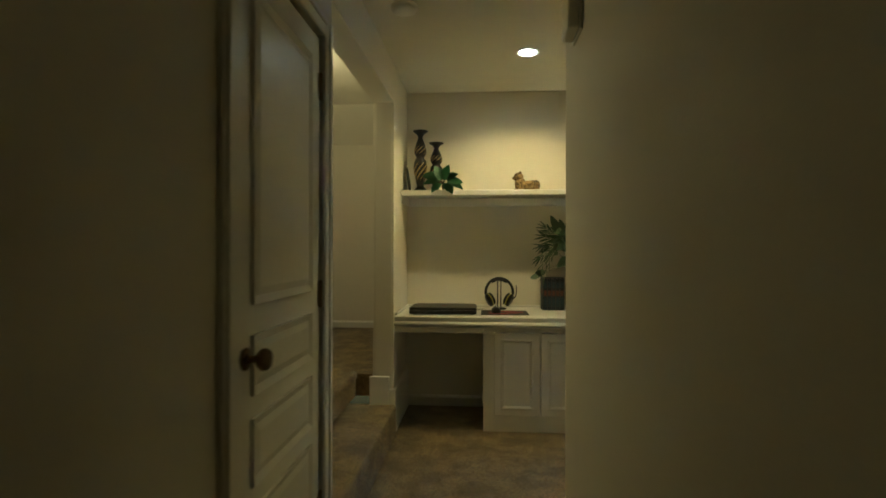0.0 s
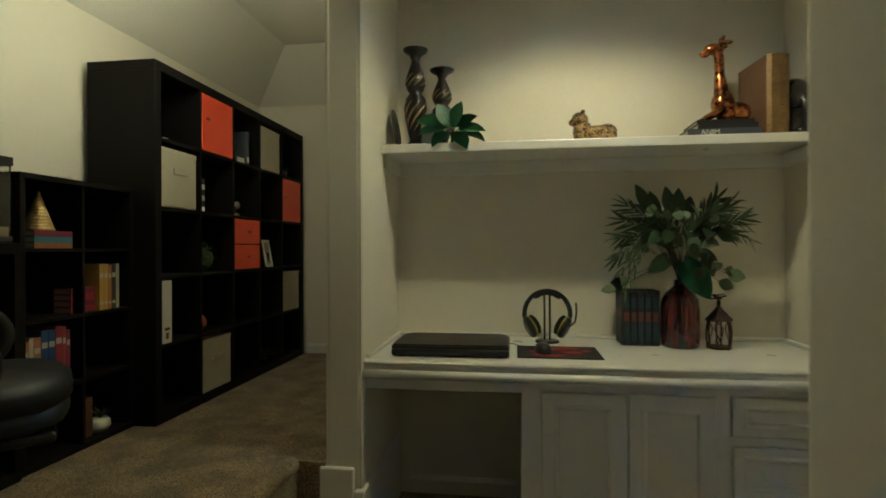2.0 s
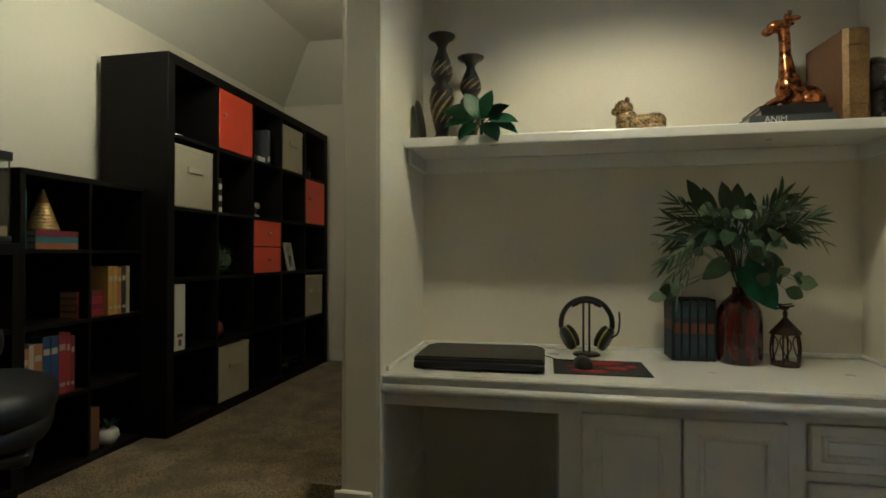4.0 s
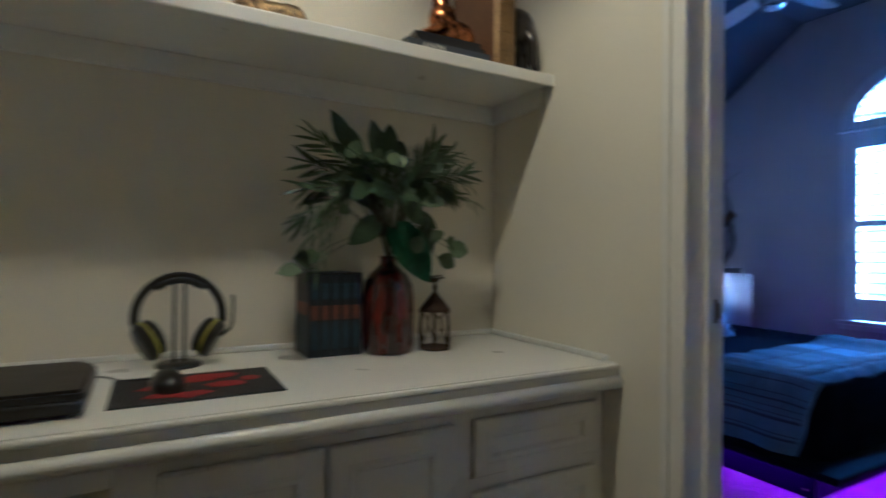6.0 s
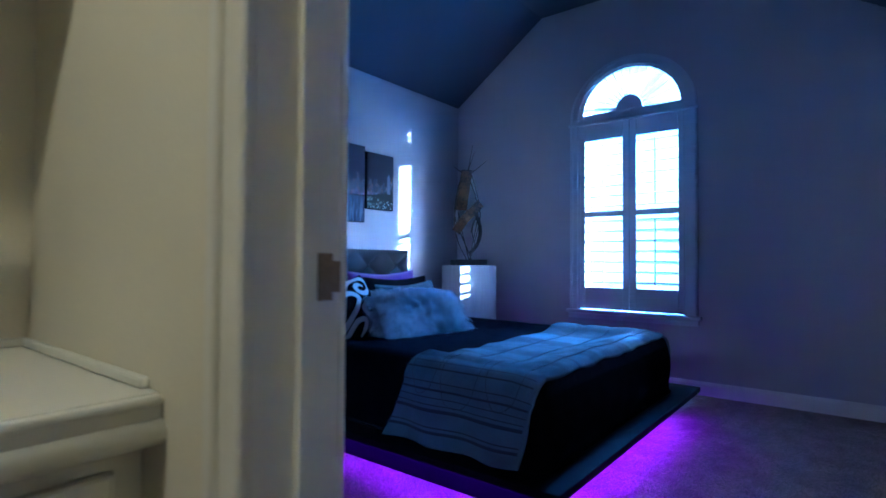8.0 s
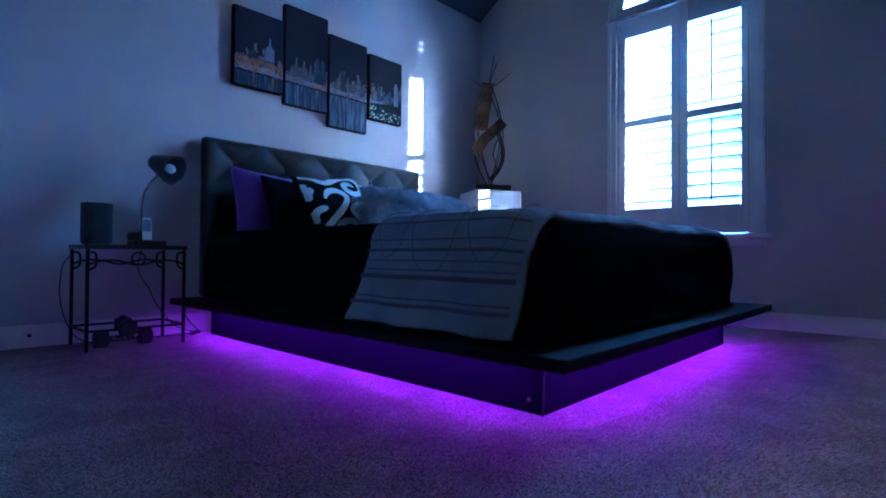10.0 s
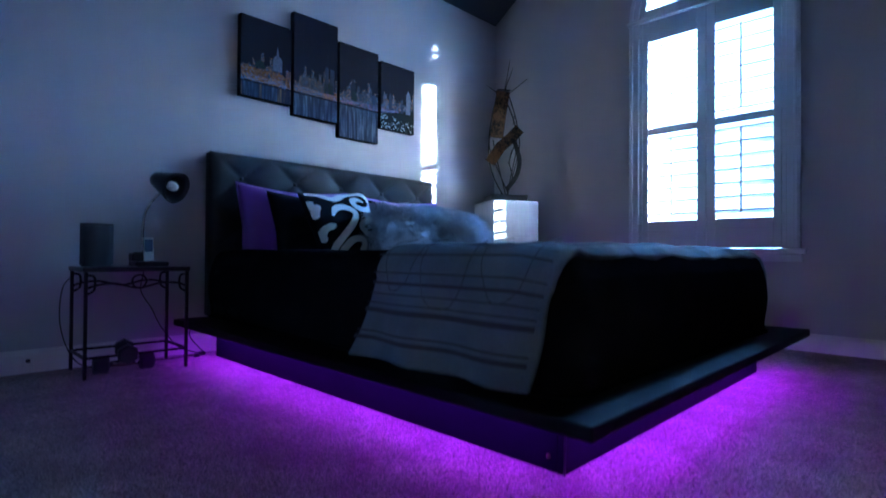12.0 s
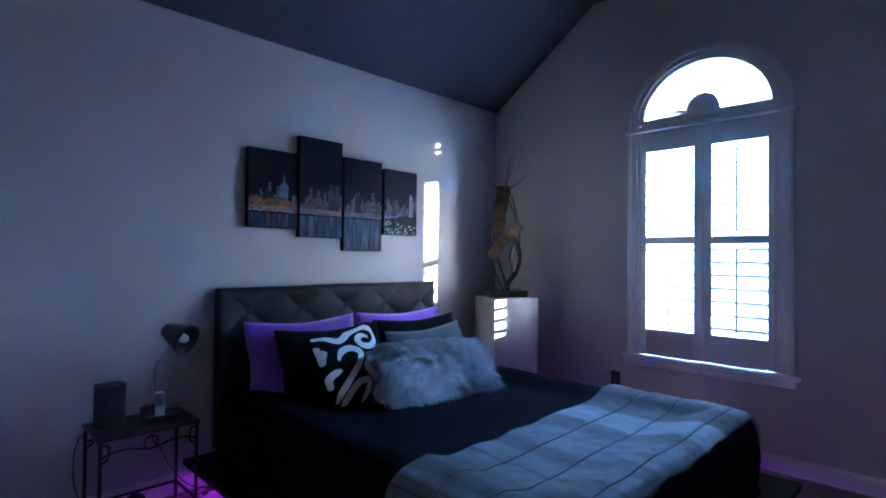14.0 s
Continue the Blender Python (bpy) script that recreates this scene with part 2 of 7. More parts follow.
def box(x0, x1, y0, y1, z0, z1, bevel=0.0, seg=1):
    bm = bmesh.new()
    cuboid(bm, x0, x1, y0, y1, z0, z1, bevel, seg)
    return bm


def boxes(*rows, bevel=0.0, seg=1):
    bm = bmesh.new()
    for r in rows:
        cuboid(bm, *r, bevel=bevel, seg=seg)
    return bm


def prism(outline, a, b, axis="x", bm=None):
    """A flat outline pushed from a to b along an axis; the outline holds the two other coordinates in order."""
    bm = bm or bmesh.new()
    put = {"x": lambda p, d: (d, p[0], p[1]), "y": lambda p, d: (p[0], d, p[1]), "z": lambda p, d: (p[0], p[1], d)}[axis]
    low = [bm.verts.new(put(p, a)) for p in outline]
    high = [bm.verts.new(put(p, b)) for p in outline]
    n = len(outline)
    bm.faces.new(low)
    bm.faces.new(high[::-1])
    for i in range(n):
        bm.faces.new((low[i], low[(i + 1) % n], high[(i + 1) % n], high[i]))
    return bm


def lathe(profile, steps=24, bm=None, at=(0, 0, 0), ring=False):
    """Turns (radius, height) pairs round z; ring: the profile closes on itself, with no caps."""
    bm = bm or bmesh.new()
    rings = []
    for r, z in profile:
        rings.append([bm.verts.new((at[0] + r * math.cos(2 * math.pi * i / steps), at[1] + r * math.sin(2 * math.pi * i / steps), at[2] + z)) for i in range(steps)])
    for a, b in zip(rings, rings[1:]):
        for i in range(steps):
            bm.faces.new((a[i], a[(i + 1) % steps], b[(i + 1) % steps], b[i]))
    if ring:
        for i in range(steps):
            bm.faces.new((rings[-1][i], rings[-1][(i + 1) % steps], rings[0][(i + 1) % steps], rings[0][i]))
    else:
        bm.faces.new(rings[0][::-1])
        bm.faces.new(rings[-1])
    return bm


def tube(points, radius, steps=8, bm=None, flat=1.0):
    """A round bar along points; radius may be one number or one a point."""
    bm = bm or bmesh.new()
    pts = [Vector(p) for p in points]
    radii = radius if isinstance(radius, (list, tuple)) else [radius] * len(pts)
    rings = []
    side = None
    for i, p in enumerate(pts):
        way = (pts[min(i + 1, len(pts) - 1)] - pts[max(i - 1, 0)]).normalized()
        if side is None:
            side = way.orthogonal().normalized()
        side = (side - way * side.dot(way)).normalized()
        up = way.cross(side)
        rings.append([bm.verts.new(p + radii[i] * (side * math.cos(2 * math.pi * k / steps) + up * flat * math.sin(2 * math.pi * k / steps))) for k in range(steps)])
    for a, b in zip(rings, rings[1:]):
        for i in range(steps):
            bm.faces.new((a[i], a[(i + 1) % steps], b[(i + 1) % steps], b[i]))
    bm.faces.new(rings[0][::-1])
    bm.faces.new(rings[-1])
    return bm


def bend(points, n=10):
    """Smooth points through the given ones."""
    pts = [Vector(p) for p in points]
    pts = [pts[0] * 2 - pts[1], *pts, pts[-1] * 2 - pts[-2]]
    out = []
    for a, b, c, d in zip(pts, pts[1:], pts[2:], pts[3:]):
        for i in range(n):
            t = i / n
            out.append(0.5 * (2 * b + (c - a) * t + (2 * a - 5 * b + 4 * c - d) * t * t + (3 * b - a - 3 * c + d) * t ** 3))
    return out + [pts[-2]]


def blob(rx, ry, rz, seg=20, rings=12, power=1.0, at=(0, 0, 0), bm=None, rough=0.0, scale=6.0):
    """A rounded body; power under 1 makes it boxier, rough roughens it."""
    bm = bm or bmesh.new()
    made = bmesh.ops.create_uvsphere(bm, u_segments=seg, v_segments=rings, radius=1)["verts"]
    for v in made:
        p = v.co.copy()
        v.co = Vector([math.copysign(abs(c) ** power, c) for c in p])
        if rough:
            v.co *= 1 + rough * noise.noise(p * scale)
        v.co = Vector((v.co.x * rx + at[0], v.co.y * ry + at[1], v.co.z * rz + at[2]))
    return bm


def sheet(fn, nu, nv, thick=0.0, bm=None):
    """A grid of points fn(u, v), u and v from 0 to 1; with thickness along its normals downwards."""
    bm = bm or bmesh.new()
    g = [[bm.verts.new(fn(i / nu, j / nv)) for j in range(nv + 1)] for i in range(nu + 1)]
    faces = [bm.faces.new((g[i][j], g[i + 1][j], g[i + 1][j + 1], g[i][j + 1])) for i in range(nu) for j in range(nv)]
    if thick:
        bmesh.ops.recalc_face_normals(bm, faces=faces)
        bmesh.ops.solidify(bm, geom=faces, thickness=thick)
    return bm


# ---- the setting ----
HX0, HX1, HXB = -0.63, 0.33, 1.18       # left wall, corridor's right wall, wall with the bedroom door
BACK_Y, HCEIL = 4.25, 2.49
BW, BE, BS, BN = 1.30, 5.08, 2.65, 6.035  # bedroom
EAVE, TOP, FOLD_S, FOLD_N = 2.512, 3.17, 3.62, 5.10
LX, LN, LFLOOR = -2.08, 5.63, 0.40        # room up the steps


def structure(name, bm, mat, label, category):
    return solid(name, bm, mat, label, category, "structure")


structure("floor_hall", box(-0.62, 1.24, -2.5, 4.36, -0.1, 0.0), CARPET, "beige cut-pile carpet in the hallway", "carpet")
structure("floor_bedroom", box(1.24, 5.2, 2.55, 6.2, -0.1, 0.0), CARPET_BED, "taupe cut-pile bedroom carpet lit violet by the bed", "carpet")
structure("floor_study", boxes((-2.2, -0.885, 0.0, 5.75, 0.25, LFLOOR), (-0.885, -0.77, 3.585, 5.75, 0.25, LFLOOR)), CARPET, "beige carpet of the raised study", "carpet")


def stair_step():
    s = thing("stair_step", "carpeted beige step with a soft rounded nosing", "step", kind="structure")
    part("tread", box(-0.95, -0.605, 2.13, 3.585, -0.05, 0.20, 0.025, 3), CARPET, s, smooth=True)
    part("nosing", tube(bend([(-0.905, 2.13, 0.385), (-0.905, 3.0, 0.385), (-0.905, 3.585, 0.385)], 8), 0.032, 10), CARPET, s, "rounded carpeted edge", True)
    return s


stair_step()
# left wall: corridor, closet door, way up to the study, alcove side
CL0, CL1, DOORH = 1.305, 1.985, 2.03
structure("wall_left", boxes((-0.77, HX0, -2.5, CL0 - 0.02, 0, 2.9), (-0.77, HX0, CL1 + 0.02, 2.13, 0, 2.9), (-0.77, HX0, CL0 - 0.02, CL1 + 0.02, DOORH + 0.02, 2.9),
          (-0.77, HX0, 2.13, 3.60, 2.24, 2.9), (-0.77, HX0, 3.60, BACK_Y, 0, 2.9)), WALL_HALL, "cream textured hallway wall", "wall")
structure("wall_left_end", box(-0.772, -0.628, 3.598, 3.66, 0.0, 2.238, 0.018, 3), WALL_HALL, "cream rounded wall end beside the steps", "wall")
structure("wall_study_partition", box(-0.77, HX0, BACK_Y, LN, 0, 2.9), WALL_HALL, "cream study wall", "wall")
structure("wall_closet_back", box(-0.80, -0.775, 1.2, 2.1, 0, 2.2), WALL_HALL, "plain closet backing", "wall")
structure("wall_corridor", box(HX1, HX1 + 0.98, -2.5, 2.4, -0.02, HCEIL + 0.02, 0.022, 4), WALL_HALL, "cream textured corridor wall with a rounded corner", "wall")
structure("wall_corridor_end", box(-0.8, 1.3, -2.6, -2.5, 0, HCEIL), WALL_HALL, "plain cream end wall", "wall")
structure("wall_alcove_back", box(-0.8, 1.30, BACK_Y, BACK_Y + 0.11, 0, HCEIL), WALL_HALL, "cream back wall of the desk alcove", "wall")
BD0, BD1 = 2.66, 3.405                    # bedroom doorway
structure("wall_bedroom_door", boxes((HXB, 1.24, 2.40, BD0 - 0.02, 0, HCEIL), (HXB, 1.24, BD1 + 0.02, BACK_Y, 0, HCEIL), (HXB, 1.24, BD0 - 0.02, BD1 + 0.02, DOORH + 0.02, HCEIL)), WALL_HALL, "cream wall beside the bedroom door", "wall")
structure("ceiling_hall", box(HX0, 1.24, -2.6, 4.36, HCEIL, HCEIL + 0.1), CEIL_HALL, "off-white textured hallway ceiling", "ceiling")
# study walls and tray ceiling
structure("wall_study_west", box(LX - 0.12, LX, 0.0, LN, 0.3, 2.36), WALL_HALL, "cream study wall behind the shelving", "wall")
structure("wall_study_north", box(LX - 0.12, -0.77, LN, LN + 0.12, 0.3, 2.36), WALL_HALL, "cream study end wall", "wall")
structure("wall_study_south", box(LX - 0.12, -0.77, -0.12, 0.0, 0.0, 2.9), WALL_HALL, "plain cream study wall", "wall")


def tray_ceiling():
    bm = bmesh.new()
    x0, x1, y0, y1, d, z0, z1 = LX, -0.77, 0.0, LN, 0.40, 2.36, 2.685
    v = [bm.verts.new(p) for p in ((x0, y0, z0), (x0, y1, z0), (x1, y1, z0), (x1, y0, z0), (x0 + d, y0, z1), (x0 + d, y1 - d, z1), (x1, y1 - d, z1), (x1, y0, z1))]
    bm.faces.new((v[0], v[1], v[5], v[4]))
    bm.faces.new((v[1], v[2], v[6], v[5]))
    bm.faces.new((v[4], v[5], v[6], v[7]))
    bmesh.ops.recalc_face_normals(bm, faces=bm.faces)
    bmesh.ops.solidify(bm, geom=bm.faces[:], thickness=-0.08)
    return bm


structure("ceiling_study", tray_ceiling(), CEIL_HALL, "cream tray ceiling with sloped sides", "ceiling")

# bedroom shell: gabled ends, arched window
WY0, WY1, WZ0, SPRING, ARCH = 3.875, 4.745, 0.575, 2.17, 0.40
WC, WR = (WY0 + WY1) / 2, (WY1 - WY0) / 2


def arch(y_half, rise, z, n=20):
    """Points of an arch over the window's centre, from its low y to its high y."""
    return [(WC - y_half * math.cos(math.pi * i / n), z + rise * math.sin(math.pi * i / n)) for i in range(n + 1)]


def east_wall():
    bm = bmesh.new()
    a, b = BE, BE + 0.24
    top = lambda y: TOP if FOLD_S <= y <= FOLD_N else TOP - (TOP - EAVE) * ((FOLD_S - y) / (FOLD_S - BS) if y < FOLD_S else (y - FOLD_N) / (BN - FOLD_N))
    prism([(BS - 0.12, 0), (WY0, 0), (WY0, TOP), (FOLD_S, TOP), (BS, EAVE), (BS - 0.12, EAVE)], a, b, "x", bm)
    prism([(WY1, 0), (BN + 0.12, 0), (BN + 0.12, EAVE), (BN, EAVE), (FOLD_N, TOP), (WY1, TOP)], a, b, "x", bm)
    prism([(WY0, 0), (WY1, 0), (WY1, WZ0), (WY0, WZ0)], a, b, "x", bm)
    curve = arch(WR, ARCH, SPRING)
    for p, q in zip(curve, curve[1:]):
        prism([p, q, (q[0], TOP), (p[0], TOP)], a, b, "x", bm)
    bmesh.ops.remove_doubles(bm, verts=bm.verts, dist=1e-4)
    return bm


structure("wall_east", east_wall(), WALL_BED, "slate-lavender gabled bedroom wall", "wall")
structure("wall_north", box(BW - 0.06, BE, BN, BN + 0.12, 0, EAVE), WALL_BED, "slate-lavender wall behind the headboard", "wall")
structure("wall_south", box(1.19, BE + 0.16, 2.405, BS, 0, EAVE + 0.3), WALL_BED, "slate-lavender bedroom wall", "wall")
structure("wall_west", boxes((1.24, BW, BS, BD0 - 0.02, 0, 2.75), (1.24, BW, BD1 + 0.02, BN, 0, 2.75), (1.24, BW, BD0 - 0.02, BD1 + 0.02, DOORH + 0.02, 2.75), (1.24, BW, BS, BN, 2.75, 3.3)), WALL_BED, "slate-lavender wall round the bedroom door", "wall")


def vault():
    bm = bmesh.new()
    line = [(BS, EAVE), (FOLD_S, TOP), (FOLD_N, TOP), (BN, EAVE)]
    low = [bm.verts.new((1.24, *p)) for p in line]
    high = [bm.verts.new((BE, *p)) for p in line]
    for i in range(3):
        bm.faces.new((low[i], low[i + 1], high[i + 1], high[i]))
    bmesh.ops.recalc_face_normals(bm, faces=bm.faces)
    if bm.faces[:][1].normal.z < 0:
        bmesh.ops.reverse_faces(bm, faces=bm.faces[:])
    bmesh.ops.solidify(bm, geom=bm.faces[:], thickness=-0.09)
    return bm


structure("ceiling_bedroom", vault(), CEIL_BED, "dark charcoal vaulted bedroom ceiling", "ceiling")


# trim
def base_profile(h=0.10, d=0.015):
    return [(0, 0), (d, 0), (d, h - 0.02), (d * 0.6, h - 0.008), (d * 0.3, h), (0, h)]


def baseboard(name, start, end, inward, h=0.10, z=0.0, mat=None, label="white painted baseboard"):
    """Runs from start to end on the floor; inward is the way into the room."""
    s, e, n = Vector((*start, z)), Vector((*end, z)), Vector((*inward, 0))
    bm = bmesh.new()
    a = [bm.verts.new(s + n * d + Vector((0, 0, q))) for d, q in base_profile(h)]
    b = [bm.verts.new(e + n * d + Vector((0, 0, q))) for d, q in base_profile(h)]
    k = len(a)
    bm.faces.new(a)
    bm.faces.new(b[::-1])
    for i in range(k):
        bm.faces.new((a[i], a[(i + 1) % k], b[(i + 1) % k], b[i]))
    return structure(name, bm, mat or TRIM, label, "baseboard")


baseboard("baseboard", (BE, BS), (BE, BN), (-1, 0))
baseboard("baseboard", (BW, BN), (BE - 0.016, BN), (0, -1))
baseboard("baseboard", (BW + 0.75, BS), (BE - 0.016, BS), (0, 1))
baseboard("baseboard", (BW, BD1 + 0.09), (BW, BN - 0.016), (1, 0))
baseboard("baseboard", (HX0, -2.5), (HX0, CL0 - 0.10), (1, 0))
baseboard("baseboard", (HX1, -2.5), (HX1, 2.40), (-1, 0))
baseboard("baseboard", (HX1, 2.40), (HXB, 2.40), (0, 1))
baseboard("baseboard", (HXB, BD1 + 0.09), (HXB, 3.70), (-1, 0))
baseboard("baseboard", (-0.615, BACK_Y), (-0.04, BACK_Y), (0, -1), 0.085)
baseboard("baseboard", (HX0, 3.66), (HX0, BACK_Y - 0.016), (1, 0), 0.30, label="tall stepped white baseboard beside the desk")
baseboard("baseboard", (LX + 0.4, LN), (-0.785, LN), (0, -1), 0.075, LFLOOR)
structure("baseboard_post", boxes((-0.79, -0.655, 3.575, 3.597, 0.19, 0.385), (-0.655, -0.612, 3.575, 3.66, 0.0, 0.30), bevel=0.005), TRIM, "stepped white baseboard round the wall end", "baseboard")


def casing(name, x, side, y0, y1, h, w=0.07, d=0.018):
    """Door casing on a wall at x, standing out to side; a stepped moulding on both legs and the head."""
    t = thing(name, "white painted moulded door casing", "door casing", kind="structure")
    for leg, rows in (("casing_leg", [(y0 - w, y0, 0, h + w)]), ("casing_leg", [(y1, y1 + w, 0, h + w)]), ("casing_head", [(y0, y1, h, h + w)])):
        bm = bmesh.new()
        for a, b, c, e in rows:
            lo, hi = sorted((x, x + side * d))
            cuboid(bm, lo, hi, a, b, c, e, 0.004)
            lo, hi = sorted((x + side * d * 0.6, x + side * d * 1.45))
            if leg == "casing_head":
                cuboid(bm, lo, hi, a, b, c + w * 0.55, e - 0.008, 0.003)
            else:
                outer = a if b == y0 else b
                m0, m1 = sorted((outer + (0.008 if b == y0 else -0.008), outer + (w * 0.45 if b == y0 else -w * 0.45)))
                cuboid(bm, lo, hi, m0, m1, c, e - 0.008, 0.003)
        part(leg, bm, TRIM, t)
    return t


casing("closet_door_casing", HX0, 1, CL0 - 0.012, CL1 + 0.012, DOORH + 0.012)
casing("bedroom_door_casing", HXB, -1, BD0, BD1, DOORH)
casing("bedroom_door_casing", BW, 1, BD0, BD1, DOORH)


def jamb():
    t = thing("door_jamb", "white door jamb with a metal strike plate", "door jamb", kind="structure")
    part("side_jamb", boxes((HXB - 0.002, BW + 0.002, BD1, BD1 + 0.02, 0, DOORH), (1.235, 1.258, BD1 - 0.012, BD1, 0, DOORH)), TRIM, t)
    part("side_jamb", box(HXB - 0.002, BW + 0.002, BD0 - 0.02, BD0, 0, DOORH), TRIM, t)
    part("head_jamb", box(HXB - 0.002, BW + 0.002, BD0 - 0.02, BD1 + 0.02, DOORH, DOORH + 0.02), TRIM, t)
    part("strike_plate", boxes((1.268, 1.290, BD1 - 0.0025, BD1 + 0.002, 0.92, 0.98), (1.290, 1.303, BD1 - 0.0025, BD1 + 0.001, 0.93, 0.97)), HINGE, t, "dull metal strike plate")
    return t


jamb()


def panel_door(name, label, width, height, knob_mat, two_sided, loc, rz, panels, flip=False):
    """A moulded panel door: local x along its width from the hinge, local y its front face."""
    t = thing(name, label, "door", loc, rz, kind="structure")
    bm = bmesh.new()
    th = 0.035
    cuboid(bm, 0, width, 0, th, 0.008, height, 0.002)
    part("leaf", bm, TRIM, t)
    for face in ((-1, 1) if two_sided else (-1,)):
        y = 0 if face < 0 else th
        for x0, x1, z0, z1 in panels:
            bm = bmesh.new()
            w = 0.022
            o = [(x0, z0), (x1, z0), (x1, z1), (x0, z1)]
            i1 = [(x0 + w, z0 + w), (x1 - w, z0 + w), (x1 - w, z1 - w), (x0 + w, z1 - w)]
            i2 = [(x0 + w * 2, z0 + w * 2), (x1 - w * 2, z0 + w * 2), (x1 - w * 2, z1 - w * 2), (x0 + w * 2, z1 - w * 2)]
            rings = [[bm.verts.new((p[0], y + face * d, p[1])) for p in r] for r, d in ((o, 0.0), (o, 0.010), (i1, 0.002), (i2, 0.007))]
            for r, s in zip(rings, rings[1:]):
                for k in range(4):
                    bm.faces.new((r[k], r[(k + 1) % 4], s[(k + 1) % 4], s[k]))
            bm.faces.new(rings[-1])
            part("door_panel", bm, TRIM, t)
    kx = 0.065 if flip else width - 0.065
    hx = width + 0.004 if flip else -0.004
    k = lathe([(0.028, 0), (0.030, 0.004), (0.026, 0.008), (0.011, 0.012), (0.010, 0.03), (0.021, 0.036), (0.0285, 0.046), (0.029, 0.055), (0.024, 0.064), (0.012, 0.069)], 20)
    kn = part("door_knob", k, knob_mat, t, "round metal door knob", True)
    kn.matrix_local = pose(kx, 0, 0.965, 90)
    if two_sided:
        k2 = new("door_knob", kn.data)
        k2.parent = t
        k2.matrix_local = pose(kx, th, 0.965, -90)
    for z in (0.30, 1.08, 1.85):
        part("hinge", boxes((hx - 0.007, hx + 0.007, -0.011, 0.003, z - 0.05, z + 0.05), (hx - 0.02, hx + 0.02, -0.003, 0.0, z - 0.045, z + 0.045), bevel=0.002), HINGE, t, "dull brass hinge")
    return t


cw = CL1 - CL0 - 0.006
# the closet door's front looks into the corridor
panel_door("door_1", "closed white panelled closet door with a dark bronze knob", cw, DOORH - 0.004, OLD_BRASS, False, (HX0 - 0.004, CL0 + 0.003, 0), 90,
           [(0.10, cw - 0.10, 1.10, 1.93), (0.10, cw - 0.10, 0.86, 1.02), (0.10, cw - 0.10, 0.62, 0.80), (0.10, cw - 0.10, 0.14, 0.56)], True)
bwid = 0.73
panel_door("door_2", "white panelled bedroom door standing open against the wall", bwid, DOORH - 0.006, CHROME, True, (BW + 0.012, BS + 0.025, 0), 0,
           [(0.10, bwid - 0.10, 1.10, 1.93), (0.10, bwid - 0.10, 0.86, 1.02), (0.10, bwid - 0.10, 0.62, 0.80), (0.10, bwid - 0.10, 0.14, 0.56)])


# ---- outside the window ----
def hazy_daylight():
    """Pale sky with faint greenish patches where trees stand."""
    m = glowing("overexposed_sky", (0.62, 0.84, 1.0), 0.32)
    t = m.node_tree
    co = t.nodes.new("ShaderNodeTexCoord")
    nz = t.nodes.new("ShaderNodeTexNoise")
    nz.inputs["Scale"].default_value = 2.2
    nz.inputs["Detail"].default_value = 7
    rm = t.nodes.new("ShaderNodeValToRGB")
    rm.color_ramp.elements[0].position, rm.color_ramp.elements[0].color = 0.36, (0.26, 0.42, 0.40, 1)
    rm.color_ramp.elements[1].position, rm.color_ramp.elements[1].color = 0.52, (0.62, 0.84, 1.0, 1)
    t.links.new(co.outputs["Object"], nz.inputs[0])
    t.links.new(nz.outputs[0], rm.inputs[0])
    t.links.new(rm.outputs[0], t.nodes["Principled BSDF"].inputs["Emission Color"])
    return m


SKYLIGHT = hazy_daylight()
structure("backdrop", box(9.0, 9.1, 0.5, 10.0, -1.5, 8.0), SKYLIGHT, "blown-out pale daylight outside the window", "sky")
structure("ground", box(5.3, 60, -40, 40, -0.6, -0.5), material("dull_lawn", (0.09, 0.10, 0.05), 0.95, scale=4, fine=60), "dull lawn outside the window", "ground")


# ---- desk alcove ----
TOPZ = 0.788


def worktop():
    t = thing("desk_worktop", "glossy white painted desk worktop with moulded edge", "worktop", (0, 0, 0))
    bm = boxes((HX0 + 0.001, HXB - 0.001, 3.635, BACK_Y, 0.748, TOPZ - 0.004), (HX0 + 0.0015, HXB - 0.0015, 3.624, 3.6349, 0.748, 0.772))
    cuboid(bm, HX0 + 0.001, HXB - 0.001, 3.616, 3.634, 0.773, TOPZ - 0.001, 0.005, 2)
    part("slab", bm, CABINET, t)
    part("surface", box(HX0 + 0.001, HXB - 0.001, 3.632, BACK_Y, TOPZ - 0.004, TOPZ), CABINET, t)
    bm = bmesh.new()
    prof = [(3.66, 0.718), (3.625, 0.718), (3.612, 0.724), (3.606, 0.733), (3.608, 0.744), (3.618, 0.754), (3.66, 0.754)]
    prism(prof, HX0 + 0.001, HXB - 0.001, "x", bm)
    part("nosing", bm, CABINET, t, "rounded white nosing moulding", True)
    part("back_strip", box(HX0 + 0.001, HXB - 0.001, BACK_Y - 0.016, BACK_Y - 0.001, TOPZ, TOPZ + 0.018, 0.005, 2), CABINET, t)
    part("end_strip", box(HX0 + 0.001, HX0 + 0.016, 3.66, BACK_Y - 0.017, TOPZ, TOPZ + 0.018, 0.005, 2), CABINET, t)
    part("end_strip", box(HXB - 0.016, HXB - 0.001, 3.66, BACK_Y - 0.017, TOPZ, TOPZ + 0.018, 0.005, 2), CABINET, t)
    part("apron", box(HX0 + 0.001, -0.022, 3.655, 3.675, 0.672, 0.712, 0.002), CABINET, t)
    return t


worktop()


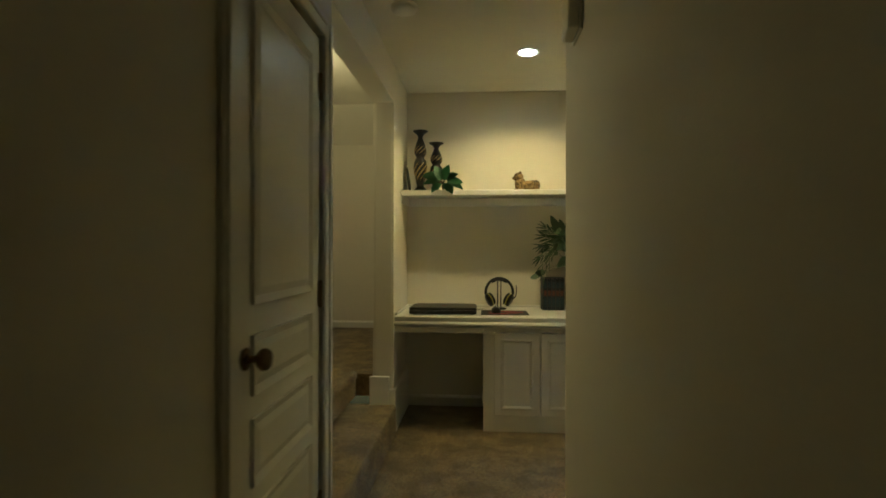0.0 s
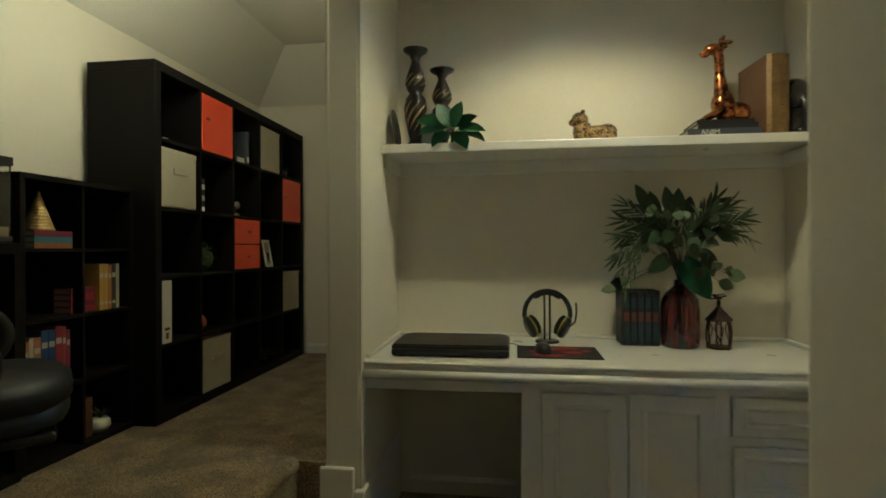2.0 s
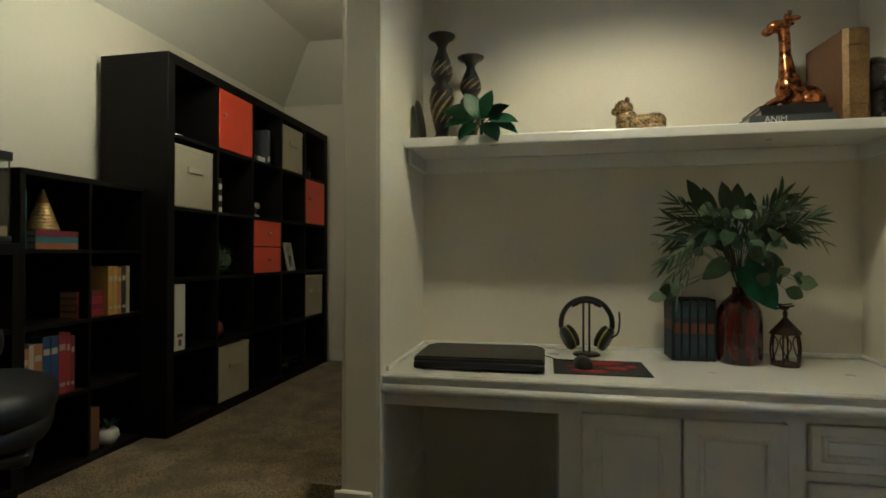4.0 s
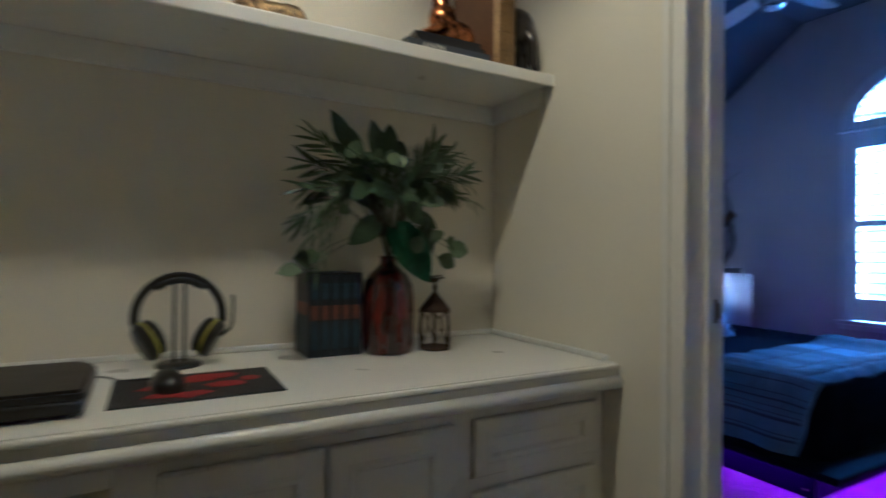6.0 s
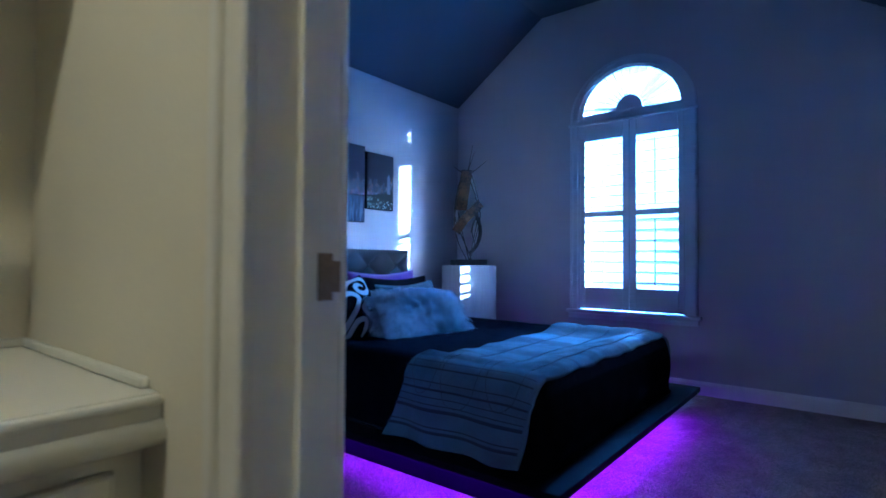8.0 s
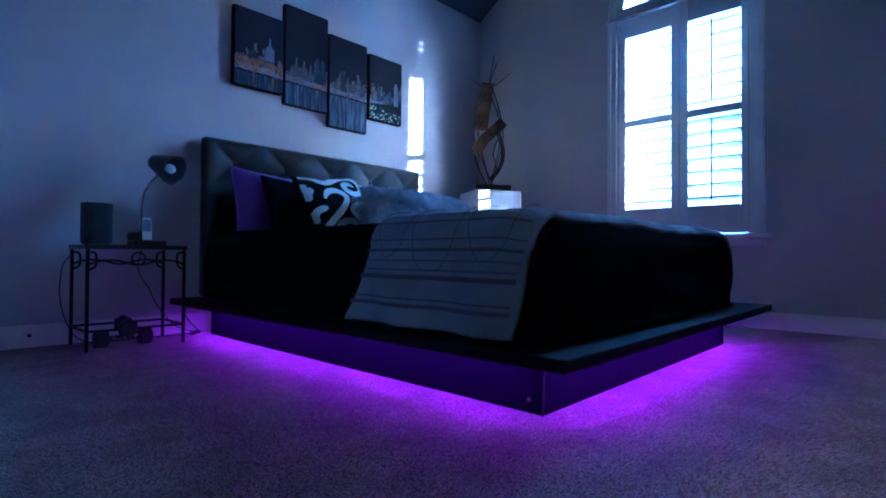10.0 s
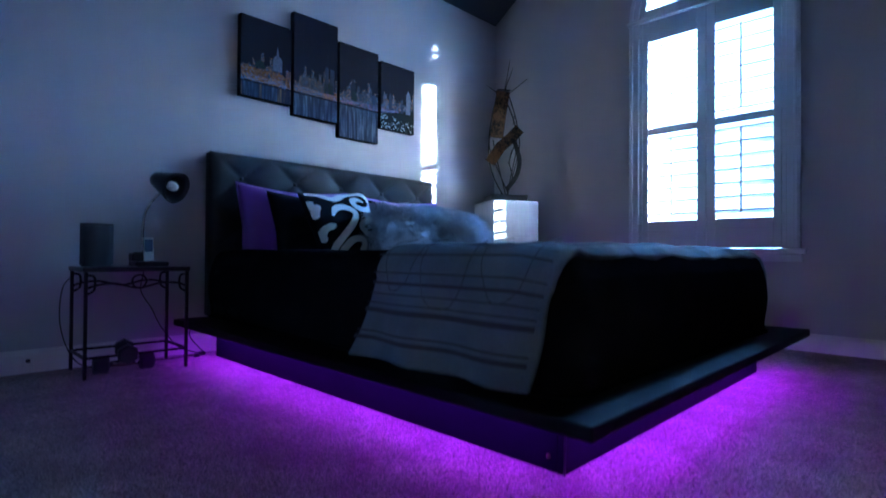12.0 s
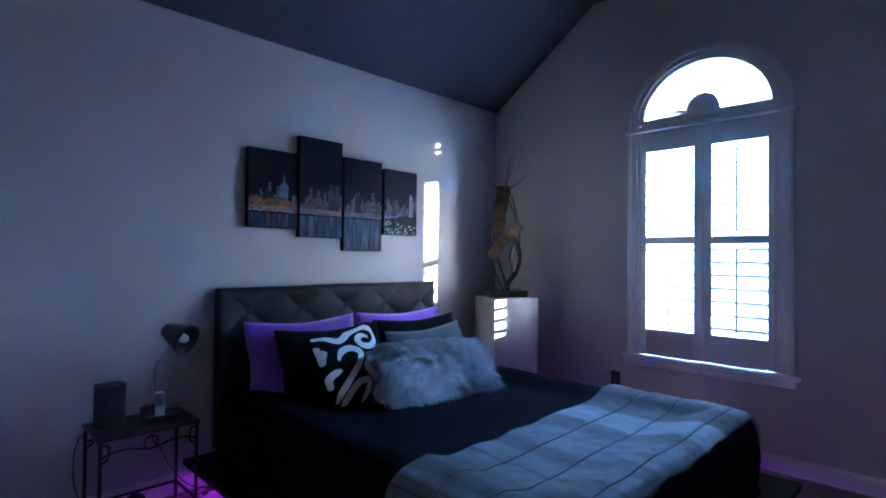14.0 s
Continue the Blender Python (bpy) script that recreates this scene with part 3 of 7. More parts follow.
def framed_front(name, x0, x1, z0, z1, y, parent, frame_w=0.055):
    """A cabinet front with a sunk panel and a bevelled inner frame."""
    bm = bmesh.new()
    t = 0.018
    def ring(i, d):
        return [bm.verts.new(p) for p in ((x0 + i, y - d, z0 + i), (x1 - i, y - d, z0 + i), (x1 - i, y - d, z1 - i), (x0 + i, y - d, z1 - i))]
    rings = [ring(0, 0), ring(0, t - 0.004), ring(0.004, t), ring(frame_w - 0.012, t), ring(frame_w - 0.004, t + 0.004), ring(frame_w + 0.006, t + 0.002), ring(frame_w + 0.012, t - 0.008)]
    for a, b in zip(rings, rings[1:]):
        for k in range(4):
            bm.faces.new((a[k], a[(k + 1) % 4], b[(k + 1) % 4], b[k]))
    bm.faces.new(rings[-1])
    bm.faces.new(rings[0][::-1])
    return part(name, bm, CABINET, parent)


def base_cabinet():
    t = thing("desk_cabinet", "white painted base cabinet with two doors and drawers under the desk", "cabinet")
    part("body", boxes((-0.020, 0.0, 3.70, BACK_Y - 0.001, 0.0, 0.711), (0.0, HXB - 0.002, 3.72, BACK_Y - 0.001, 0.0, 0.06)), CABINET, t)
    F0, F1 = 3.680, 3.70
    part("face_frame", boxes((-0.022, 0.058, F0, F1, 0, 0.711), (0.058, HXB - 0.002, F0, F1, 0.682, 0.711), (0.058, HXB - 0.002, F0, F1, 0.0, 0.108),
         (0.672, 0.728, F0, F1, 0.108, 0.682), (1.140, HXB - 0.002, F0, F1, 0.108, 0.682), (0.728, 1.14, F0, F1, 0.505, 0.532), (0.728, 1.14, F0, F1, 0.285, 0.31), (0.058, 0.672, F0 + 0.006, F1, 0.108, 0.682),
         (0.728, 1.14, F0 + 0.006, F1, 0.108, 0.285), (0.728, 1.14, F0 + 0.006, F1, 0.31, 0.505), (0.728, 1.14, F0 + 0.006, F1, 0.532, 0.682)), CABINET, t)
    framed_front("door", 0.052, 0.360, 0.112, 0.676, F0, t)
    framed_front("door", 0.368, 0.676, 0.112, 0.676, F0, t)
    framed_front("drawer", 0.735, 1.136, 0.538, 0.680, F0, t, 0.04)
    framed_front("drawer", 0.735, 1.136, 0.316, 0.500, F0, t, 0.04)
    framed_front("drawer", 0.735, 1.136, 0.112, 0.280, F0, t, 0.04)
    return t


base_cabinet()


def wall_shelf():
    t = thing("wall_shelf", "long white painted shelf across the alcove", "shelf")
    part("board", box(HX0 + 0.001, HXB - 0.001, 3.915, BACK_Y - 0.001, 1.648, 1.676, 0.004, 2), CABINET, t)
    part("nosing", box(HX0 + 0.001, HXB - 0.001, 3.900, 3.914, 1.638, 1.678, 0.005, 2), CABINET, t)
    part("cleat", box(HX0 + 0.018, HXB - 0.018, BACK_Y - 0.02, BACK_Y - 0.001, 1.583, 1.647, 0.003), CABINET, t)
    part("cleat", box(HX0 + 0.001, HX0 + 0.017, 3.96, BACK_Y - 0.001, 1.583, 1.647, 0.003), CABINET, t)
    part("cleat", box(HXB - 0.017, HXB - 0.001, 3.96, BACK_Y - 0.001, 1.583, 1.647, 0.003), CABINET, t)
    return t


wall_shelf()
SHELF = 1.6775

# ceiling fittings in the hall
d = thing("recessed_downlight", "lit white recessed ceiling downlight", "downlight", (0.254, 3.418, HCEIL))
part("trim_ring", lathe([(0.055, -0.001), (0.072, -0.001), (0.078, -0.006), (0.070, -0.010), (0.056, -0.006)], 28, ring=True), TRIM, d, smooth=True)
part("bulb", lathe([(0.001, -0.004), (0.050, -0.004), (0.052, -0.001), (0.001, -0.0005)], 24), glowing("lamp_glow", (1.0, 0.93, 0.78), 2.9), d, "glowing frosted bulb face", True)
d = thing("smoke_detector", "round off-white smoke detector on the ceiling", "smoke detector", (-0.43, 2.74, HCEIL))
part("base", lathe([(0.002, 0.0), (0.068, 0.0), (0.070, -0.012), (0.002, -0.012)], 28), TRIM, d, smooth=True)
part("cover", lathe([(0.062, -0.012), (0.060, -0.028), (0.046, -0.036), (0.02, -0.038), (0.001, -0.038)], 28), TRIM, d, smooth=True)
d = thing("door_chime", "white wall-mounted door chime box", "door chime", (HX1, 2.08, 2.05))
part("cover", box(-0.052, -0.010, -0.075, 0.075, 0.0, 0.20, 0.008, 2), TRIM, d)
part("back_plate", box(-0.010, 0.0, -0.085, 0.085, -0.008, 0.21, 0.003), TRIM, d)

# ---- things on the desk ----
SCREEN_RED = material("dark_red_print", (0.35, 0.02, 0.02), 0.6, mix=0.3)


def laptop():
    t = thing("laptop", "thick closed matte black gaming laptop on the desk", "laptop", (-0.305, 3.86, TOPZ), 0.5)
    bm = bmesh.new()
    cuboid(bm, -0.235, 0.235, -0.155, 0.15, 0.006, 0.032, 0.008, 3)
    part("base", bm, BLACK_PLASTIC, t)
    bm = bmesh.new()
    prism([(-0.232, -0.150), (0.232, -0.150), (0.236, -0.135), (0.236, 0.10), (0.205, 0.155), (-0.205, 0.155), (-0.236, 0.10), (-0.236, -0.135)], 0.033, 0.050, "z", bm)
    bmesh.ops.bevel(bm, geom=[e for e in bm.edges if abs(e.verts[0].co.z - 0.05) < 1e-4 and abs(e.verts[1].co.z - 0.05) < 1e-4], offset=0.006, segments=2, affect="EDGES")
    part("lid", bm, material("matte_black_lid", (0.02, 0.019, 0.018), 0.42, mix=0.2, scale=10, fine=500, bump=0.1), t)
    part("emblem", lathe([(0.001, 0.0502), (0.014, 0.0502), (0.013, 0.0512), (0.001, 0.0512)], 6), SCREEN_RED, t, "small dark red emblem")
    part("vent", boxes(*[(-0.15 + i * 0.02, -0.138 + i * 0.02, 0.1502, 0.152, 0.012, 0.026) for i in range(15)]), BLACK_MATTE, t)
    for x in (-0.2, 0.2):
        for y in (-0.12, 0.12):
            part("foot", lathe([(0.012, 0.0), (0.012, 0.006)], 10, at=(x, y, 0)), RUBBER, t)
    return t


laptop()


def mousepad():
    t = thing("mouse_pad", "black mouse pad with a red print on the desk", "mouse pad", (0.127, 3.862, TOPZ))
    part("mat", box(-0.165, 0.168, -0.125, 0.125, 0.0, 0.004, 0.0015), BLACK_MATTE, t)
    bm = bmesh.new()
    rnd = random.Random(3)
    for k in range(9):
        x, y = -0.12 + 0.2 * rnd.random(), -0.08 + 0.16 * rnd.random()
        pts = [(x + (0.025 + 0.03 * rnd.random()) * math.cos(a * 0.9), y + (0.018 + 0.02 * rnd.random()) * math.sin(a * 0.9)) for a in range(7)]
        prism(pts, 0.0041, 0.0046 + k * 0.00006, "z", bm)
    part("print", bm, SCREEN_RED, t, "ragged red printed pattern")
    bm = lathe([(0.001, 0.0041), (0.022, 0.0041), (0.022, 0.0049), (0.001, 0.0049)], 20, at=(0.115, 0.02, 0))
    part("emblem", bm, SCREEN_RED, t, "round red emblem")
    return t


mousepad()


def mouse():
    t = thing("computer_mouse", "black computer mouse resting on the mouse pad", "mouse", (0.068, 3.85, TOPZ + 0.0046), 8)
    bm = blob(0.033, 0.058, 0.036, 20, 14, 0.85, (0, 0, 0.004))
    bmesh.ops.bisect_plane(bm, geom=bm.verts[:] + bm.edges[:] + bm.faces[:], plane_co=(0, 0, 0), plane_no=(0, 0, -1), clear_outer=True)
    part("shell", bm, BLACK_PLASTIC, t, smooth=True)
    part("wheel", lathe([(0.001, -0.004), (0.009, -0.004), (0.009, 0.004), (0.001, 0.004)], 14), RUBBER, t).matrix_local = pose(0, 0.030, 0.036, 0, 90, 0)
    part("cable", tube(bend([(0, 0.055, 0.008), (-0.02, 0.10, 0.003), (-0.07, 0.14, -0.001), (-0.10, 0.20, -0.001), (-0.14, 0.23, -0.001)], 8), 0.0018, 6), BLACK_PLASTIC, t, "thin black cable", True)
    return t


mouse()
YELLOW = material("yellow_green_accent", (0.45, 0.42, 0.03), 0.4)


def headset():
    s = thing("headphone_stand", "black headphone stand on the desk", "headphone stand", (0.10, 4.115, TOPZ))
    part("base", lathe([(0.001, 0), (0.055, 0), (0.055, 0.006), (0.048, 0.010), (0.001, 0.010)], 28), BLACK_PLASTIC, s, smooth=True)
    for x in (-0.012, 0.012):
        part("post", tube([(x, 0.005, 0.008), (x, 0.005, 0.225)], 0.0045, 8), BLACK_PLASTIC, s, smooth=True)
    part("cradle", tube(bend([(-0.045, 0.0, 0.208), (-0.02, 0, 0.224), (0.02, 0, 0.224), (0.045, 0, 0.208)], 6), 0.007, 8, flat=1.6), BLACK_PLASTIC, s, smooth=True)
    h = thing("headphones", "black headphones with yellow-green accents hanging on a stand", "headphones", (0.10, 4.115, TOPZ))
    band = [(0.103 * math.cos(a), -0.002, 0.130 + 0.106 * math.sin(a)) for a in [math.pi * (i / 24 * 1.1 - 0.05) for i in range(25)]]
    part("headband", tube(band, 0.006, 10, flat=2.2), BLACK_PLASTIC, h, smooth=True)
    part("band_pad", tube([(0.092 * math.cos(a), -0.002, 0.130 + 0.094 * math.sin(a)) for a in [math.pi * (0.28 + i / 12 * 0.44) for i in range(13)]], 0.006, 8, flat=2.0), BLACK_MATTE, h, smooth=True)
    for side in (-1, 1):
        m = pose(side * 0.078, -0.012, 0.068, 0, side * 26, -side * 28)
        cup = part("earcup", lathe([(0.001, -0.02), (0.028, -0.02), (0.040, -0.010), (0.042, 0.004), (0.036, 0.012), (0.001, 0.012)], 24), BLACK_PLASTIC, h, smooth=True)
        cup.matrix_local = m @ pose(0, 0, 0, 0, side * 90, 0) @ Matrix.Diagonal((1.25, 0.9, 1, 1))
        part("cushion", lathe([(0.016, -0.036), (0.030, -0.038), (0.040, -0.030), (0.038, -0.020), (0.016, -0.022)], 24, ring=True), BLACK_MATTE, cup, smooth=True)
        part("accent_ring", lathe([(0.041, -0.014), (0.0425, -0.012), (0.0425, -0.007), (0.041, -0.006)], 24, ring=True), YELLOW, cup, "thin yellow-green ring", True)
        part("yoke", tube(bend([(side * 0.104, -0.002, 0.13), (side * 0.103, -0.008, 0.10), (side * 0.092, -0.012, 0.075)], 5), 0.0055, 8), BLACK_PLASTIC, h, smooth=True)
    part("microphone", tube(bend([(0.098, -0.015, 0.075), (0.122, -0.03, 0.10), (0.128, -0.03, 0.15), (0.126, -0.03, 0.185)], 6), 0.004, 8), BLACK_PLASTIC, h, "black microphone boom", True)


headset()
SPINE = material("dark_blue_book_spines", (0.012, 0.02, 0.035), 0.5, second=(0.007, 0.009, 0.016), scale=10, fine=200, bump=0.1, rand=0.3)
PAGES = material("cream_page_block", (0.55, 0.48, 0.36), 0.9, scale=10, fine=300, stretch=(1, 1, 20), bump=0.3)
ORANGE_PRINT = material("orange_cover_print", (0.26, 0.075, 0.03), 0.55, second=(0.06, 0.03, 0.028), scale=25, fine=150)
TEAL_PRINT = material("teal_cover_print", (0.025, 0.06, 0.085), 0.55, second=(0.008, 0.016, 0.03), scale=25, fine=150)


def book(t, w, dp, h, cover, m, name="book", bands=()):
    """A book standing on its foot: spine to -y, w thick, dp deep, h high, as a part under a thing."""
    b = part(name, boxes((-w / 2, w / 2, -dp / 2, -dp / 2 + 0.003, 0, h), (-w / 2, -w / 2 + 0.002, -dp / 2 + 0.003, dp / 2, 0, h), (w / 2 - 0.002, w / 2, -dp / 2 + 0.003, dp / 2, 0, h)), cover, t)
    b.matrix_local = m
    part("pages", box(-w / 2 + 0.0021, w / 2 - 0.0021, -dp / 2 + 0.0032, dp / 2 - 0.004, 0.003, h - 0.003), PAGES, b, "cream page block")
    for z0, z1, mat in bands:
        part("spine_print", box(-w / 2 + 0.003, w / 2 - 0.003, -dp / 2 - 0.0006, -dp / 2 + 0.0005, z0 * h, z1 * h), mat, b)
    return b


def book_set():
    s = thing("boxed_book_set", "boxed set of five dark blue paperbacks with orange and teal spines", "books", (0.503, 4.125, TOPZ), 0)
    s.matrix_world = s.matrix_world @ Matrix.Diagonal((0.82, 1, 1, 1))
    part("slipcase", boxes((-0.098, -0.094, -0.062, 0.08, 0, 0.242), (0.094, 0.098, -0.062, 0.08, 0, 0.242), (-0.094, 0.094, -0.062, 0.08, 0, 0.003), (-0.094, 0.094, -0.062, 0.08, 0.239, 0.242), (-0.094, 0.094, 0.076, 0.08, 0.003, 0.239)), SPINE, s, "dark slipcase")
    part("side_art", boxes((-0.0988, -0.0979, -0.055, 0.072, 0.12, 0.155)), ORANGE_PRINT, s)
    part("side_art", boxes((-0.0988, -0.0979, -0.055, 0.072, 0.012, 0.115)), TEAL_PRINT, s)
    for i in range(5):
        book(s, 0.0335, 0.135, 0.232, SPINE, pose(-0.075 + i * 0.0375, 0.003, 0.004), bands=((0.08, 0.42, TEAL_PRINT), (0.44, 0.62, ORANGE_PRINT), (0.70, 0.90, TEAL_PRINT)))


book_set()

# foliage
LEAF = material("dark_green_artificial_leaf", (0.09, 0.14, 0.065), 0.42, second=(0.045, 0.08, 0.035), scale=14, fine=120, bump=0.15, rand=0.25)
LEAF_PALE = material("grey_green_frond", (0.16, 0.22, 0.11), 0.5, second=(0.09, 0.13, 0.06), scale=14, fine=120, bump=0.15, rand=0.25)
LEAF_HEART = material("emerald_leaf", (0.03, 0.15, 0.06), 0.4, second=(0.015, 0.08, 0.03), scale=9, fine=60, bump=0.15)
STEM = material("brown_green_stem", (0.05, 0.05, 0.025), 0.7, scale=20)


def leaf_mesh(name, length, width, droop, heart=False, mat=None):
    """One leaf, folded along its midrib, drooping to its tip; it starts at the origin and grows along x."""
    bm = bmesh.new()
    n = 8
    rows = []
    for i in range(n + 1):
        u = i / n
        w = width * (math.sin(math.pi * min(1, u * 1.0 + 0.02)) ** (0.75 if not heart else 0.55)) * (1.15 - 0.5 * u if heart else 1.0)
        w = max(w, 0.0008)
        x, z = length * u, -droop * length * u * u + 0.04 * length * math.sin(u * 9) * 0.3
        rows.append([bm.verts.new((x - (0.12 * length if heart and k != 1 and i < 2 else 0), k2 * w / 2, z + abs(k2) * w * 0.16)) for k, k2 in ((0, -1), (1, 0), (2, 1))])
    for a, b in zip(rows, rows[1:]):
        for k in range(2):
            bm.faces.new((a[k], a[k + 1], b[k + 1], b[k]))
    me = bpy.data.meshes.new(name)
    bmesh.ops.solidify(bm, geom=bm.faces[:], thickness=0.0008)
    bm.to_mesh(me)
    bm.free()
    me.materials.append(mat or LEAF)
    me.polygons.foreach_set("use_smooth", [True] * len(me.polygons))
    return me


def face_leaf(mesh, parent, at, way, normal=(0, -0.8, 0.6), scale=1.0, wide=1.0):
    """A leaf that grows along a way and turns its upper face to a normal."""
    x = Vector(way).normalized()
    y = Vector(normal).cross(x).normalized()
    m = Matrix((x, y, x.cross(y))).transposed().to_4x4()
    ob = new("leaf", mesh)
    ob.parent = parent
    ob.matrix_local = Matrix.Translation(at) @ m @ Matrix.Diagonal((scale, scale * wide, scale, 1))
    return ob


def put_leaf(mesh, parent, at, way, roll=0.0, scale=1.0, name="leaf"):
    ob = new(name, mesh)
    ob.parent = parent
    q = Vector(way).normalized().to_track_quat("X", "Z").to_matrix().to_4x4()
    ob.matrix_local = Matrix.Translation(at) @ q @ pose(0, 0, 0, roll, 0, 0) @ Matrix.Scale(scale, 4)
    return ob


def vase_and_foliage():
    v = thing("glass_vase", "mottled dark red bottle vase with a narrow neck", "vase", (0.668, 4.065, TOPZ))
    prof = [(0.001, 0), (0.070, 0), (0.077, 0.008), (0.079, 0.05), (0.079, 0.17), (0.075, 0.205), (0.060, 0.235), (0.038, 0.255), (0.026, 0.268), (0.024, 0.285), (0.029, 0.292), (0.022, 0.292), (0.018, 0.27)]
    part("body", lathe(prof, 40), material("mottled_oxblood_glaze", (0.10, 0.014, 0.010), 0.14, second=(0.012, 0.006, 0.006), scale=16, fine=60, stretch=(1, 1, 0.22), bump=0.06, coat=0.6, contrast=0.2), v, smooth=True)
    p = thing("artificial_foliage", "bushy mixed green artificial foliage standing in the vase", "foliage", (0.668, 4.065, TOPZ + 0.27))
    rnd = random.Random(11)
    broad = leaf_mesh("broad_leaf", 0.15, 0.062, 0.16)
    blade = leaf_mesh("blade_leaf", 0.085, 0.013, 0.22)
    grass = leaf_mesh("grass_leaf", 0.050, 0.005, 0.3, mat=LEAF_PALE)
    disc = leaf_mesh("round_leaf", 0.058, 0.050, 0.25, mat=LEAF_PALE)
    heart = leaf_mesh("heart_leaf", 0.17, 0.115, 0.30, True, mat=LEAF_HEART)
    dull = leaf_mesh("dull_leaf", 0.10, 0.075, 0.35, True)

    def near(v, k=0.25):
        return Vector(v) + Vector((rnd.uniform(-k, k), rnd.uniform(-k, k), rnd.uniform(-k, k)))

    def stalk(tip, rise=0.22, thick=0.003):
        tip = Vector((tip[0] * (0.88 if tip[0] < 0 else 1.05), tip[1], tip[2]))
        path = bend([(0, 0, -0.05), (tip.x * 0.08, tip.y * 0.12, 0.06), (tip.x * 0.42, tip.y * 0.55, max(tip.z * 0.7, rise)), tip], 7)
        part("stem", tube(path, [thick - thick * 0.6 * i / len(path) for i in range(len(path))], 5), STEM, p, smooth=True)
        return path
    # upright broad leaves over the crown
    for tip, base in (((-0.19, -0.04, 0.45), (-0.135, -0.03, 0.31)), ((-0.06, -0.03, 0.43), (-0.05, -0.03, 0.29)), ((-0.015, -0.05, 0.42), (-0.03, -0.05, 0.28)), ((-0.11, 0.03, 0.42), (-0.09, 0.02, 0.28)), ((0.05, 0.02, 0.38), (0.02, 0.0, 0.26))):
        stalk(base, 0.18)
        face_leaf(broad, p, base, Vector(tip) - Vector(base), near((0.1, -0.9, 0.2)), 0.95)
    # palm sprays to the sides, blades in two rows
    for tip in ((-0.25, -0.04, 0.34), (-0.26, 0.0, 0.28), (-0.28, -0.03, 0.21), (-0.30, -0.05, 0.13), (0.13, -0.02, 0.36), (0.19, 0.02, 0.33), (0.21, -0.05, 0.28), (0.20, -0.01, 0.22), (0.10, -0.08, 0.30), (-0.13, -0.10, 0.28)):
        path = stalk(tip)
        for i in range(11, len(path)):
            way = (path[i] - path[i - 1]).normalized()
            across = way.cross(Vector((0, -1, 0.2))).normalized()
            for sd in (-1, 1):
                face_leaf(blade, p, path[i], way * 1.1 + across * sd * 0.55 + near((0, 0, -0.1), 0.12), near((0, -0.8, 0.5), 0.4), rnd.uniform(0.7, 1.1))
        face_leaf(blade, p, path[-1], path[-1] - path[-3], near((0, -0.8, 0.5)), 1.0)
    # fine arching grass, pale, drooping at its ends
    for tip in ((-0.31, -0.08, 0.05), (-0.28, -0.10, 0.0), (-0.25, -0.06, 0.09), (0.22, -0.06, 0.26), (0.23, -0.08, 0.20), (0.17, -0.09, 0.33), (0.20, 0.0, 0.36)):
        path = stalk(tip, 0.26, 0.002)
        for i in range(10, len(path)):
            way = (path[i] - path[i - 1]).normalized()
            across = way.cross(Vector((0, -1, 0.3))).normalized()
            for sd in (-1, 1):
                face_leaf(grass, p, path[i], way + across * sd * 0.35 + Vector((0, 0, -0.15)), near((0, -0.8, 0.5), 0.3), rnd.uniform(0.8, 1.5))
    # round grey-green leaves in the middle, trailing at both sides
    for at in ((-0.12, -0.10, 0.31), (-0.07, -0.12, 0.30), (-0.05, -0.13, 0.24), (0.0, -0.14, 0.22), (0.06, -0.13, 0.24), (0.12, -0.10, 0.22), (0.09, -0.11, 0.29), (-0.02, -0.13, 0.29), (0.03, -0.10, 0.33), (0.02, -0.12, 0.14), (0.08, -0.10, 0.14), (0.10, -0.10, 0.10), (0.06, -0.11, 0.08), (0.15, -0.09, 0.07), (0.13, -0.08, 0.02), (0.17, -0.07, 0.05), (-0.26, -0.08, 0.0), (-0.24, -0.08, 0.03), (-0.28, -0.07, -0.02), (-0.08, -0.12, 0.19), (0.05, -0.13, 0.18), (-0.01, -0.13, 0.17)):
        at = Vector(at)
        way = near((at.x * 3, -0.3, at.z - 0.2), 0.5)
        face_leaf(disc, p, at, way, near((0, -0.9, 0.35), 0.45), rnd.uniform(0.8, 1.2))
        path = bend([at * 0.55 + Vector((0, 0, 0.06)), at * 0.8 + Vector((0, 0, 0.03)), at], 4)
        part("stem", tube(path, 0.0013, 4), STEM, p, smooth=True)
    for k in range(34):
        a, r = rnd.uniform(-0.4, 3.6), rnd.uniform(0.05, 0.15)
        at = Vector((r * 1.15 * math.cos(a) - 0.02, rnd.uniform(-0.12, 0.0), 0.20 + r * 0.85 * math.sin(a)))
        face_leaf((dull, disc, blade, broad)[k % 4], p, at, near((at.x * 3, -0.3, at.z - 0.18), 0.4), near((0, -0.8, 0.5), 0.5), rnd.uniform(0.5, 0.8))
        part("stem", tube([(0.2 * at.x, 0.2 * at.y, 0.08), at], 0.0014, 4), STEM, p)
    # a large glossy leaf hangs over the vase's shoulder, dull ones beside it
    face_leaf(heart, p, (0.0, -0.06, 0.10), (0.50, -0.42, -0.85), (-0.25, -0.9, 0.25), 1.05)
    face_leaf(dull, p, (-0.07, -0.07, 0.12), (-0.75, -0.3, -0.55), (0.1, -0.9, 0.3), 1.0)
    face_leaf(dull, p, (0.05, -0.07, 0.14), (0.7, -0.3, -0.2), (0, -0.9, 0.4), 0.8)
    face_leaf(dull, p, (0.07, -0.08, 0.11), (0.5, -0.3, -0.7), (0.2, -0.9, 0.3), 0.8)
